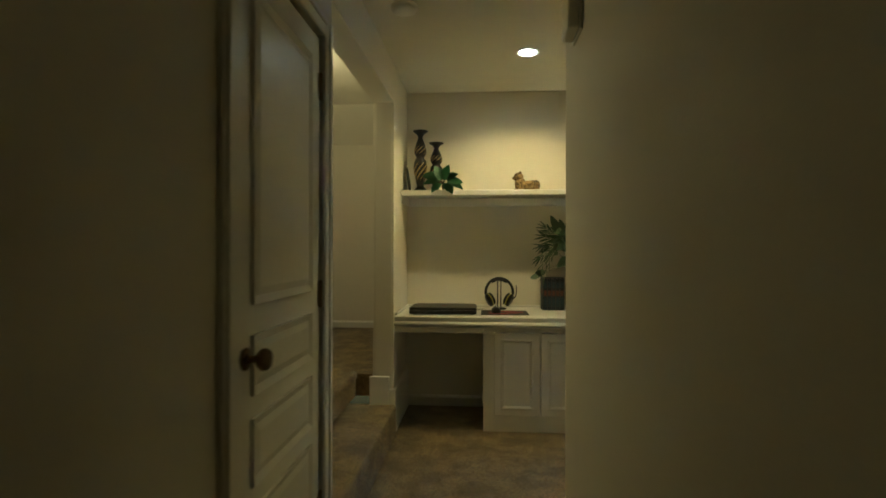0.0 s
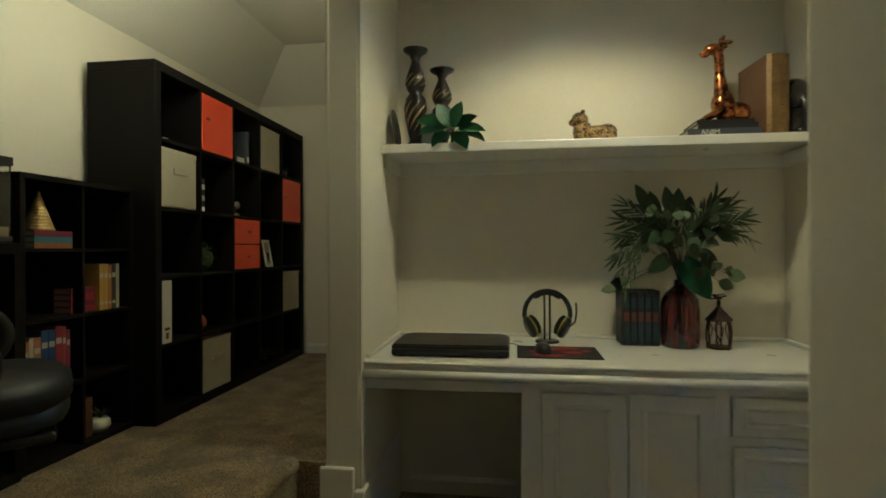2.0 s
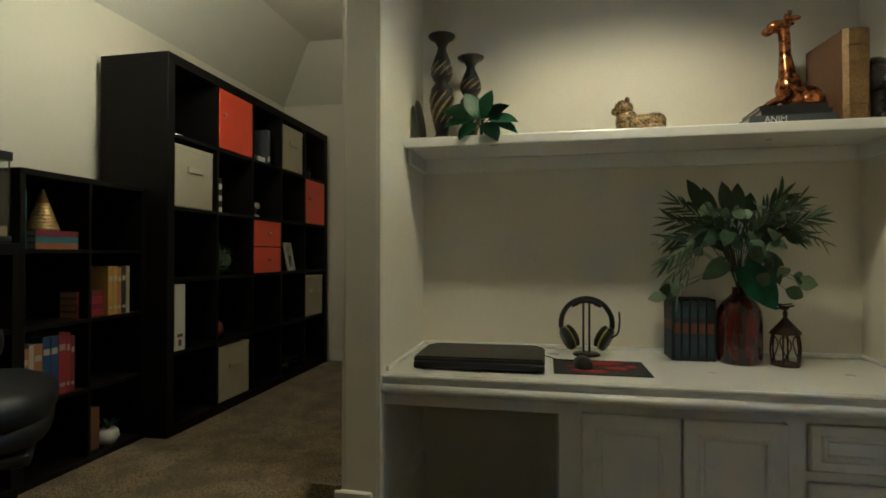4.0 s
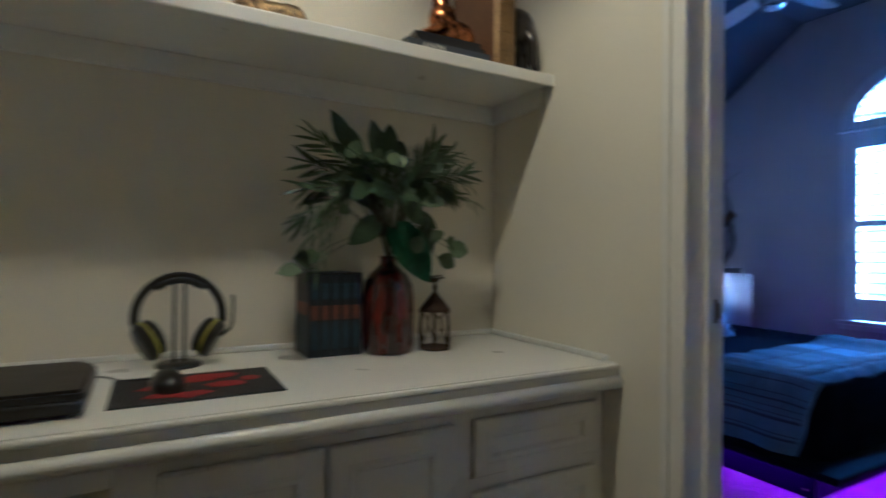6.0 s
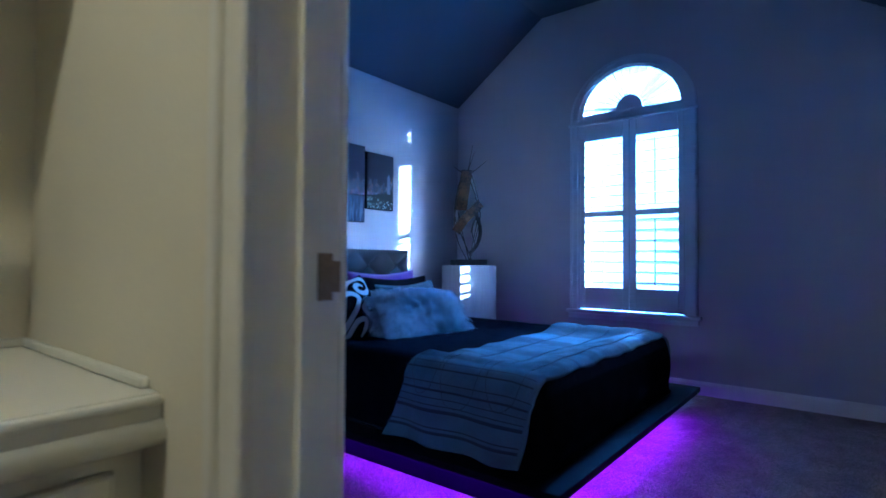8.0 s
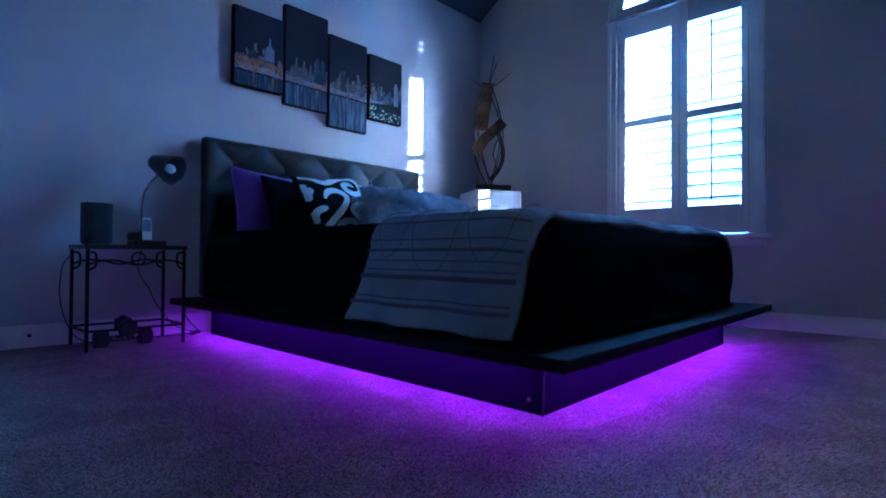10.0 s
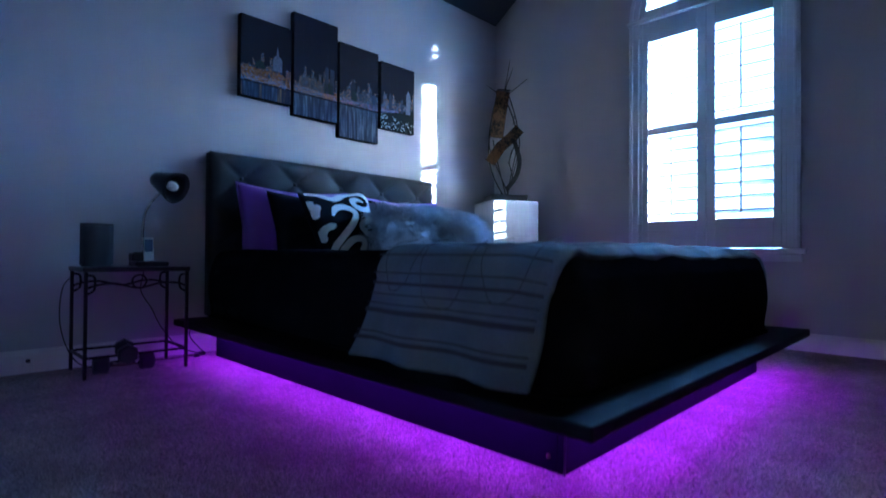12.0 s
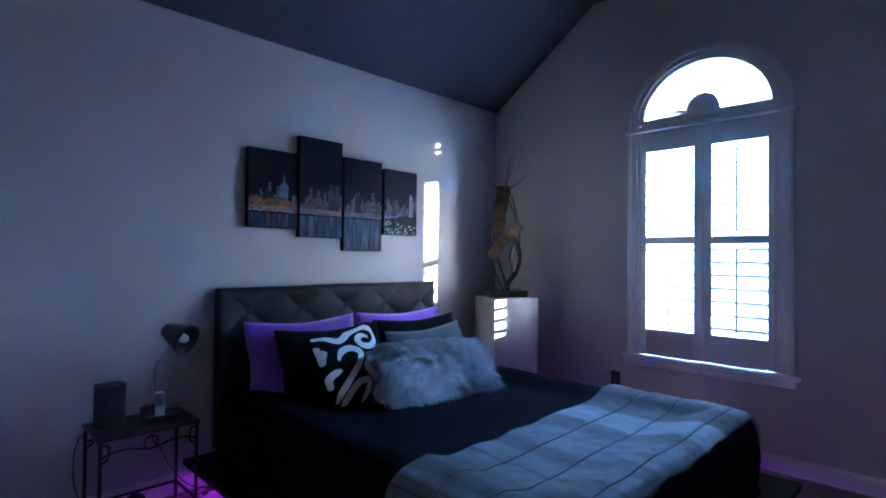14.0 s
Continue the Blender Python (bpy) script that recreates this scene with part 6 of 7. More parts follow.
def bed_cover():
    t = thing("bed_cover", "plain black bed cover drawn over the mattress down to the deck", "bed cover", (3.385, 4.83, MZ))
    c = Vector((3.385, 4.83, MZ))

    def top(u, v):
        y = MY0 + (5.90 - MY0) * v
        x = near_side(y) + (MX1 - near_side(y)) * u
        dx, dy = min(x - MX0, MX1 - x), y - MY0
        if dx < RC and dy < RC and math.hypot(RC - dx, RC - dy) > RC:
            k = RC / math.hypot(RC - dx, RC - dy)
            nx, ny = RC - (RC - dx) * k, RC - (RC - dy) * k
            x, y = (MX0 + nx if x < (MX0 + MX1) / 2 else MX1 - nx), MY0 + ny
        return Vector((x, y, bed_height(x, y)))
    bm = sheet(top, 110, 130)
    out = cover_outline()

    def side(u, v):
        (x, y), way = out[round(u * (len(out) - 1))]
        z = PZ + 0.003 + (bed_height(x, y) + 0.004 - PZ) * (1 - v)
        wob = v * (0.012 * noise.noise(Vector((x * 4, y * 4, z * 2))) + 0.014 * noise.noise(Vector((x * 11, y * 11, 1)))) + 0.016 * math.sin(math.pi * min(1, v * 1.2))
        return Vector((x + way[0] * (wob + 0.006 * v), y + way[1] * (wob + 0.006 * v), z))
    sheet(side, len(out) - 1, 14, 0, bm)
    bmesh.ops.translate(bm, vec=-c, verts=bm.verts)
    part("cover", bm, DUVET, t, smooth=True)
    s = tube([Vector((p[0] + w[0] * 0.012, p[1] + w[1] * 0.012, PZ + 0.008)) - c for p, w in out], 0.006, 6)
    part("hem", s, DUVET, t, smooth=True)
    return t


bed_cover()


def throw_point(s, w, lift=0.0):
    """A point of the throw, let down where it runs over the rounded foot corner."""
    p = throw_flat(s, w, lift)
    low = max(0.0, MY0 + 0.12 - p.y)
    return p - Vector((0, 0, 0.15 * low * max(0.0, min(1.0, (p.z - PZ - 0.16) / 0.14))))


def throw_flat(s, w, lift=0.0):
    """A point of the throw: s metres across the bed from the near hem, w from 0 at the foot edge to 1."""
    hang, rnd = MZ - PZ - 0.055, 0.10
    y_top0, y_top1 = MY0 + 0.03, 4.44
    width = MX1 - MX0
    if s < hang:
        k = 1 - s / hang
        y = (y_top0 - 0.01 + 0.06 * k) + w * (y_top1 - y_top0 + 0.0 + 0.04 * k)
        z = PZ + 0.012 + s
        x = MX0 - 0.034 - 0.022 * k - 0.012 * noise.noise(Vector((y * 6, z * 4, 7))) - 0.012 * k * math.sin(y * 21)
        return Vector((x - lift, y, z))
    s2 = s - hang
    if s2 < rnd * 1.5708:
        a = s2 / rnd
        y = y_top0 - 0.01 + w * (y_top1 - y_top0)
        return Vector((MX0 - 0.034 + (rnd + 0.0) * (1 - math.cos(a)) - lift * math.cos(a), y, PZ + 0.012 + hang + 0.092 * math.sin(a) + lift * math.sin(a)))
    s3 = s2 - rnd * 1.5708
    x = MX0 - 0.034 + rnd + s3
    flat_end = MX1 - 0.085
    y = y_top0 - 0.01 + w * (y_top1 - y_top0 + 0.03 * s3)
    if x < flat_end:
        top = bed_height(max(x, MX0 + 0.10), max(y, MY0 + 0.022)) + 0.016
        near = max(0.0, 1 - (x - (MX0 + 0.074)) / 0.1)
        z = top * (1 - near) + (PZ + 0.012 + hang + 0.092) * near + 0.006 * noise.noise(Vector((x * 6, y * 6, 2)))
        return Vector((x, y, z + lift))
    over = x - flat_end
    a = min(over / 0.10, 1.5708)
    rest = max(0.0, over - 0.157)
    return Vector((flat_end + 0.150 * math.sin(a) + lift * math.sin(a), y, bed_height(flat_end, max(y, MY0 + 0.022)) + 0.016 - 0.10 * (1 - math.cos(a)) - rest + lift * math.cos(a)))


def throw():
    t = thing("quilted_throw", "grey striped quilted throw spread over the foot of the bed", "throw blanket", (3.385, 4.15, MZ))
    c = Vector((3.385, 4.15, MZ))
    total = 2.15

    seams = (0.12, 0.45, 0.74)

    def puff(s, w):
        """The wadding swells between the seams that run across the bed."""
        d = min(abs(w - k) for k in seams) * 0.66
        return 0.006 * (1 - math.exp(-(d / 0.028) ** 2)) * min(1.0, max(0.0, (s - 0.30) / 0.1))

    def fn(u, v):
        return throw_point(u * total, v, puff(u * total, v)) + Vector((0, 0.012 * noise.noise(Vector((u * 14, v * 2, 4))) * (1 if v in (0, 1) else 0.3), 0.003 * noise.noise(Vector((u * 40, v * 16, 9))) + 0.004 * noise.noise(Vector((u * 13, v * 5, 2)))))
    bm = sheet(fn, 220, 90, 0.016)
    bmesh.ops.translate(bm, vec=-c, verts=bm.verts)
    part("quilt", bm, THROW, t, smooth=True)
    bands = [(0.065, 0.012), (0.085, 0.005), (0.150, 0.014), (0.172, 0.004), (0.20, 0.004), (0.232, 0.009), (0.262, 0.004), (0.315, 0.006), (0.345, 0.003)]
    for s, wd in bands:
        bm = sheet(lambda u, v: throw_point(s + (v - 0.5) * wd, 0.012 + 0.976 * u, 0.0175), 50, 1, 0.0)
        bmesh.ops.translate(bm, vec=-c, verts=bm.verts)
        part("stripe", bm, THROW_LINE, t, "thin dark woven stripe")
    for k, (w0, w1, low) in enumerate(((0.10, 0.34, 0.20), (0.40, 0.68, 0.17), (0.72, 0.93, 0.21))):
        loop = [(w0 + 0.02, 0.46), (w0 - 0.01, 0.34), (w0 + 0.03, low + 0.03), ((w0 + w1) / 2, low), (w1 - 0.04, low + 0.05), (w1, 0.34), (w1 - 0.01, 0.44)]
        pts = [throw_point(p.y, p.x, 0.0178) - c for p in bend([(a, b, 0) for a, b in loop], 6)]
        part("stitch_line", tube(pts, 0.0011, 5), THROW_LINE, t, "curved dark quilting stitch")
    for w in seams:
        pts = [Vector(fn(u, w)) + Vector((0, 0, 0.0012)) - c for u in [0.20 + 0.70 * i / 70 for i in range(71)]]
        part("seam", tube(pts, 0.0026, 6), THROW_LINE, t, "dark seam sunk between padded rows", True)
    return t


throw()


def pillow_mesh(w, h, d, seg=36, sag=0.02, seed=0):
    """A pillow standing on its long edge: width along x, height along z, plump along y."""
    bm = bmesh.new()
    for face in (-1, 1):
        def fn(u, v):
            a, b = 2 * u - 1, 2 * v - 1
            k = (1 - abs(a) ** 2.6) * (1 - abs(b) ** 2.6)
            bulge = d / 2 * max(0, k) ** 0.55
            pinch = 1 - 0.05 * (1 - abs(b)) ** 1.0 * abs(a) ** 3, 1 - 0.06 * (1 - abs(a)) * abs(b) ** 3
            n = noise.noise(Vector((a * 2.5 + seed, b * 2.5, face))) * 0.010 * max(0, k) ** 0.3
            return Vector((a * w / 2 * pinch[0], face * (bulge + n), b * h / 2 * pinch[1] - sag * (1 - a * a) * (b + 1) / 2))
        sheet(fn, seg, seg, 0, bm)
    bmesh.ops.remove_doubles(bm, verts=bm.verts, dist=0.0006)
    return bm


def pillow(name, label, w, h, d, mat, loc, lean, turn=0.0, spin=0.0, seed=0, group=""):
    t = thing(name, label, "pillow", loc, 0, group)
    ob = part("cushion", pillow_mesh(w, h, d, seed=seed), mat, t, smooth=True)
    ob.matrix_local = Matrix.Translation((0, 0, 0)) @ pose(0, 0, 0, 0, 0, turn) @ pose(0, 0, 0, -lean, 0, 0) @ pose(0, 0, h / 2 * math.cos(radians(spin)) + 0.0, 0, spin, 0)
    rim = [(-1 + i / 12, -1) for i in range(24)] + [(1, -1 + i / 12) for i in range(24)] + [(1 - i / 12, 1) for i in range(24)] + [(-1, 1 - i / 12) for i in range(25)]
    seam = [(a * w / 2 * (1 - 0.05 * (1 - abs(b)) * abs(a) ** 3), 0, b * h / 2 * (1 - 0.06 * (1 - abs(a)) * abs(b) ** 3) - 0.02 * (1 - a * a) * (b + 1) / 2) for a, b in rim]
    part("piping", tube(seam, 0.004, 6), mat, ob, smooth=True)
    return t, ob


pillow("purple_pillow", "purple satin pillow propped on the headboard", 0.69, 0.46, 0.16, PURPLE, (3.05, 5.70, MZ - 0.06), 12, 0, 0, 1, "purple pillows")
pillow("purple_pillow", "purple satin pillow propped on the headboard", 0.72, 0.46, 0.16, PURPLE, (3.79, 5.715, MZ - 0.06), 12, 0, 0, 2, "purple pillows")
pillow("black_pillow", "plain black pillow in front of a purple pillow", 0.68, 0.42, 0.15, BLACK_CLOTH, (3.16, 5.545, MZ - 0.05), 20, 0, 0, 3, "black pillows")
pillow("black_pillow", "plain black pillow in front of a purple pillow", 0.70, 0.42, 0.15, BLACK_CLOTH, (3.83, 5.57, MZ - 0.05), 18, 0, 0, 4, "black pillows")
pillow("grey_pillow", "slate grey cushion behind the fur cushion", 0.62, 0.38, 0.14, GREY_CLOTH, (3.74, 5.36, MZ - 0.035), 24, 0, -2, 5)
pat, pat_body = pillow("patterned_pillow", "black cushion with white curling applique shapes", 0.44, 0.42, 0.14, BLACK_CLOTH, (3.13, 5.335, MZ - 0.035), 24, 6, -7, 6)


def applique(parent, w, h, d):
    """Curling white shapes laid on the cushion's face."""
    def face(a, b):
        k = max(0, (1 - abs(a) ** 2.6) * (1 - abs(b) ** 2.6))
        return Vector((a * w / 2, -(d / 2 * k ** 0.55 + 0.008), b * h / 2 - 0.02 * (1 - a * a) * (b + 1) / 2))
    strokes = [[(-0.93, 0.93), (-0.63, 0.92), (-0.29, 0.77), (0.18, 0.93), (0.63, 0.93), (0.87, 0.75), (0.84, 0.5), (0.56, 0.38), (0.29, 0.48), (0.23, 0.66), (0.43, 0.73), (0.6, 0.62)], [(-0.93, 0.72), (-0.93, 0.61), (-0.93, 0.49)], [(-0.77, 0.6), (-0.88, 0.44), (-0.93, 0.25)], [(-0.55, 0.28), (-0.39, 0.47), (-0.11, 0.5), (0.13, 0.32), (-0.01, 0.08), (-0.4, -0.23), (-0.71, -0.48), (-0.89, -0.69)], [(-0.56, 0.03), (-0.82, -0.04), (-0.93, -0.2), (-0.9, -0.35)], [(0.93, -0.13), (0.84, 0.03), (0.47, 0.08), (0.17, -0.06), (0.28, -0.28), (0.6, -0.38), (0.93, -0.29)], [(-0.92, -0.93), (-0.56, -0.61), (-0.26, -0.41), (0.04, -0.41), (0.05, -0.59), (-0.24, -0.91)], [(0.15, -0.83), (0.44, -0.74), (0.71, -0.81), (0.83, -0.93)], [(0.37, -0.56), (0.67, -0.56), (0.93, -0.54)], [(0.81, 0.24), (0.93, 0.18)]]
    for st in strokes:
        line = bend([(p[0], p[1], 0) for p in st], 7)
        n = len(line)

        def fn(u, v):
            f = u * (n - 1)
            i = min(int(f), n - 2)
            p = line[i].lerp(line[i + 1], f - i)
            way = (line[i + 1] - line[i]).normalized()
            side = Vector((-way.y, way.x, 0))
            wd = 0.082 * min(1, 5 * min(u, 1 - u) + 0.35)
            q = p + side * (v - 0.5) * 2 * wd
            return face(max(-0.97, min(0.97, q.x)), max(-0.97, min(0.97, q.y)))
        part("applique", sheet(fn, n * 2, 3), WHITE_CLOTH, parent, "white curling cloth shape", True)


applique(pat_body, 0.44, 0.42, 0.14)


def fur_cushion():
    t, core = pillow("fur_cushion", "long-haired silver faux fur lumbar cushion", 0.66, 0.31, 0.16, FUR, (3.50, 5.10, MZ - 0.025), 34, -7, 3, 8)
    rnd = np.random.RandomState(4)
    verts, faces = [], []
    for k in range(30000):
        a, b = rnd.uniform(-1, 1), rnd.uniform(-1, 1)
        kk = max(0, (1 - abs(a) ** 2.6) * (1 - abs(b) ** 2.6))
        back = rnd.rand() < 0.22
        p = np.array([a * 0.325, (1 if back else -1) * 0.080 * kk ** 0.55, b * 0.152])
        clump = noise.noise(Vector((a * 7, b * 3, 1.0))) * 0.9
        n = np.array([a * 0.5 + clump * 0.4, 0.6 if back else -0.6, b * 0.75 - 0.15 + 0.25 * noise.noise(Vector((a * 6, b * 6, 5)))])
        n /= np.linalg.norm(n)
        ln = rnd.uniform(0.045, 0.105)
        fall = np.array([(0.25 * clump + 0.15 * a) * ln, 0, -0.5 * ln])
        s = np.cross(n, [0.3, 0.2, 1.0])
        s = s / np.linalg.norm(s) * 0.0010
        m = p + n * ln * 0.6 + fall * 0.25
        e = p + n * ln + fall
        i = len(verts)
        verts += [p - s, p + s, m + s * 0.8, m - s * 0.8, e]
        faces += [(i, i + 1, i + 2, i + 3), (i + 3, i + 2, i + 4)]
    me = bpy.data.meshes.new("fur")
    me.from_pydata([tuple(v) for v in verts], [], faces)
    me.materials.append(FUR_HAIR)
    ob = new("fur", me)
    ob.parent = core
    tagged(ob, "long silver fur pile", kind="stuff")


FUR_HAIR = material("silver_fur_hair", (0.92, 0.92, 0.96), 0.55, second=(0.22, 0.22, 0.26), scale=16, fine=90, bump=0, sheen=0.2)
fur_cushion()


# ---- bedroom: pictures ----
TOWER = [material("city_print_" + n, c, 0.6, second=tuple(v * 0.35 for v in c), scale=70, fine=160, bump=0, spec=0.2) for n, c in (("slate", (0.02, 0.026, 0.045)), ("steel", (0.045, 0.058, 0.10)), ("green", (0.02, 0.04, 0.036)), ("pale", (0.19, 0.22, 0.31)))]
CANVAS_EDGE = material("black_canvas_edge", (0.008, 0.008, 0.012), 0.8, spec=0.2, bump=0.2)


def city_print(name, hz, seed, amber, mirror, trees):
    """A printed night view: dark sky, lit buildings over a bank of lights, streaks on the water."""
    m = bpy.data.materials.new(name)
    m.use_nodes = True
    t = m.node_tree
    b = t.nodes["Principled BSDF"]
    b.inputs["Roughness"].default_value = 0.7
    b.inputs["Specular IOR Level"].default_value = 0.2

    def put(socket, value):
        if isinstance(value, (int, float)):
            socket.default_value = value
        else:
            t.links.new(value, socket)

    def calc(op, a, c=0.0):
        n = t.nodes.new("ShaderNodeMath")
        n.operation = op
        put(n.inputs[0], a)
        put(n.inputs[1], c)
        return n.outputs[0]

    def place(x, z):
        n = t.nodes.new("ShaderNodeCombineXYZ")
        put(n.inputs[0], x)
        put(n.inputs[1], z)
        n.inputs[2].default_value = seed * 3.7
        return n.outputs[0]

    def blend(factor, a, c):
        n = t.nodes.new("ShaderNodeMix")
        n.data_type = "RGBA"
        put(n.inputs["Factor"], factor)
        for key, value in (("A", a), ("B", c)):
            if isinstance(value, tuple):
                n.inputs[key].default_value = (*value, 1)
            else:
                t.links.new(value, n.inputs[key])
        return n.outputs["Result"]

    def chance(x, z):
        n = t.nodes.new("ShaderNodeTexWhiteNoise")
        t.links.new(place(x, z), n.inputs["Vector"])
        return n.outputs["Value"]

    def cloud(x, z, detail=2.0):
        n = t.nodes.new("ShaderNodeTexNoise")
        n.inputs["Scale"].default_value = 1.0
        n.inputs["Detail"].default_value = detail
        t.links.new(place(x, z), n.inputs[0])
        return n.outputs[0]

    def dots(x, z, size, share):
        """Small lights on a loose grid: how bright, and a number for each light's colour."""
        n = t.nodes.new("ShaderNodeTexVoronoi")
        n.inputs["Scale"].default_value = 1.0
        t.links.new(place(x, z), n.inputs[0])
        s = t.nodes.new("ShaderNodeSeparateColor")
        t.links.new(n.outputs["Color"], s.inputs[0])
        on = calc("MULTIPLY", calc("LESS_THAN", n.outputs["Distance"], size), calc("LESS_THAN", s.outputs[0], share))
        return on, s.outputs[1], s.outputs[2]

    co = t.nodes.new("ShaderNodeTexCoord")
    sep = t.nodes.new("ShaderNodeSeparateXYZ")
    t.links.new(co.outputs["Object"], sep.inputs[0])
    x, z = sep.outputs[0], sep.outputs[2]
    v = calc("SUBTRACT", z, hz)
    col = calc("SNAP", x, 0.017)
    r = chance(calc("MULTIPLY", col, 100), 0.0)
    high = calc("ADD", calc("MULTIPLY", calc("POWER", r, 2.2), 0.095), calc("MULTIPLY", cloud(calc("MULTIPLY", x, 14), 0.3), 0.15))
    built = calc("MULTIPLY", calc("GREATER_THAN", v, 0.0), calc("LESS_THAN", v, high))
    warm = calc("MULTIPLY", calc("GREATER_THAN", cloud(calc("MULTIPLY", x, 11), calc("MULTIPLY", z, 9)), 1.0 - amber), calc("LESS_THAN", v, 0.075))
    body = blend(warm, (0.040, 0.050, 0.080), (0.22, 0.075, 0.02))
    body = blend(calc("MULTIPLY", cloud(calc("MULTIPLY", x, 90), calc("MULTIPLY", z, 60), 4.0), 0.9), body, (0.006, 0.007, 0.012))
    base = blend(built, (0.0075, 0.0075, 0.017), body)
    on, hue, amount = dots(calc("MULTIPLY", x, 210), calc("MULTIPLY", z, 240), 0.46, 0.7)
    lit = blend(calc("GREATER_THAN", hue, 0.62 - 0.3 * amber), (0.30, 0.38, 0.52), (0.62, 0.30, 0.09))
    base = blend(calc("MULTIPLY", calc("MULTIPLY", on, amount), calc("MULTIPLY", built, 1.0)), base, lit)
    # bank and bridge lights
    bank = calc("LESS_THAN", calc("ABSOLUTE", calc("SUBTRACT", v, calc("MULTIPLY", cloud(calc("MULTIPLY", x, 22), 5.0), 0.03))), 0.017)
    on, hue, amount = dots(calc("MULTIPLY", x, 130), calc("MULTIPLY", z, 240), 0.55, 0.8)
    lit = blend(calc("GREATER_THAN", hue, 0.68), (0.30, 0.36, 0.60), (0.60, 0.10, 0.30) if amber < 0.3 else (0.70, 0.32, 0.10))
    base = blend(calc("MULTIPLY", calc("MULTIPLY", on, bank), calc("ADD", calc("MULTIPLY", amount, 0.75), 0.05)), base, lit)
    # water: long upright streaks
    under = calc("LESS_THAN", v, -0.012)
    streak = calc("POWER", calc("MULTIPLY", cloud(calc("MULTIPLY", x, 75), calc("MULTIPLY", z, 5)), 1.55), 5.0)
    streak = calc("MULTIPLY", streak, calc("ADD", calc("MULTIPLY", cloud(calc("MULTIPLY", x, 40), calc("MULTIPLY", z, 220)), 0.9), 0.3))
    gold = calc("GREATER_THAN", cloud(calc("MULTIPLY", x, 26), 9.0), 0.62 - 0.2 * amber)
    sheen = blend(gold, (0.10, 0.14, 0.21), (0.20, 0.12, 0.06) if amber > 0.5 else (0.13, 0.18, 0.25))
    water = blend(calc("MINIMUM", calc("MULTIPLY", streak, mirror), 1.0), (0.010, 0.016, 0.040), sheen)
    base = blend(under, base, water)
    if trees:
        wood = calc("LESS_THAN", calc("ADD", z, calc("MULTIPLY", cloud(calc("MULTIPLY", x, 30), calc("MULTIPLY", z, 30), 5.0), 0.05)), calc("ADD", calc("MULTIPLY", x, 0.25), hz + 0.055))
        base = blend(wood, base, (0.008, 0.012, 0.012))
        on, hue, amount = dots(calc("MULTIPLY", x, 70), calc("MULTIPLY", z, 70), 0.42, 0.8)
        low = calc("LESS_THAN", z, calc("SUBTRACT", 0.085, calc("MULTIPLY", x, 0.15)))
        base = blend(calc("MULTIPLY", calc("MULTIPLY", on, low), calc("MULTIPLY", amount, 0.9)), base, (0.45, 0.55, 0.50))
    t.links.new(base, b.inputs["Base Color"])
    return m


def canvas(x0, x1, z0, z1, seed, amber, mirror, dome=False, towers=(), trees=False):
    t = thing("canvas_picture", "night city skyline canvas, one of a stepped set of four", "picture", ((x0 + x1) / 2, 6.0, z0), group="stepped set of four canvases")
    w, h, hz = x1 - x0, z1 - z0, 1.50 - z0
    part("canvas", box(-w / 2, w / 2, -0.012, 0.030, 0, h, 0.003), CANVAS_EDGE, t, "black canvas edge")
    F = -0.0125
    part("city_print", box(-w / 2 + 0.003, w / 2 - 0.003, F - 0.0002, -0.0118, 0.003, h - 0.003), city_print("night_city_print", hz, seed, amber, mirror, trees), t, "printed night view of a lit riverside city")
    if dome:
        cx = 0.066
        ring = [(cx + 0.030 * math.cos(a), hz + 0.135 + 0.042 * math.sin(a)) for a in [math.pi * i / 12 for i in range(13)]]
        part("dome_print", prism(ring, F - 0.0012, F - 0.0004, "y"), TOWER[3], t)
        part("drum_print", box(cx - 0.028, cx + 0.028, F - 0.0012, F - 0.0004, hz + 0.085, hz + 0.134), TOWER[3], t)
        part("lantern_print", prism([(cx - 0.008, hz + 0.176), (cx + 0.008, hz + 0.176), (cx + 0.005, hz + 0.20), (cx, hz + 0.235), (cx - 0.005, hz + 0.20)], F - 0.0012, F - 0.0004, "y"), TOWER[3], t)
        part("roof_print", prism([(-0.075, hz + 0.08), (-0.005, hz + 0.08), (-0.02, hz + 0.115), (-0.034, hz + 0.125), (-0.036, hz + 0.155), (-0.040, hz + 0.125), (-0.06, hz + 0.115)], F - 0.0012, F - 0.0004, "y"), TOWER[2], t)
    for sx, sw, sh, tip, g in towers:
        part("tower_print", prism([(sx - sw, hz + 0.03), (sx + sw, hz + 0.03), (sx + sw * 0.9, hz + sh - tip), (sx, hz + sh), (sx - sw * 0.9, hz + sh - tip)], F - 0.0012, F - 0.0004, "y"), TOWER[g], t)
    return t


canvas(2.805, 3.115, 1.405, 1.862, 1, 0.55, 0.7, dome=True)
canvas(3.128, 3.440, 1.357, 1.978, 2, 0.42, 0.8, towers=((0.075, 0.013, 0.20, 0.01, 1), (0.115, 0.016, 0.19, 0.0, 1), (0.09, 0.035, 0.10, 0.005, 2)))
canvas(3.452, 3.768, 1.278, 1.893, 3, 0.2, 1.5, towers=((-0.05, 0.018, 0.17, 0.03, 0), (-0.045, 0.02, 0.10, 0.01, 2), (0.12, 0.012, 0.11, 0.02, 1)))
canvas(3.788, 4.098, 1.395, 1.858, 4, 0.1, 0.7, towers=((-0.07, 0.016, 0.15, 0.03, 1), (0.035, 0.012, 0.13, 0.015, 1), (0.095, 0.020, 0.20, 0.03, 3)), trees=True)


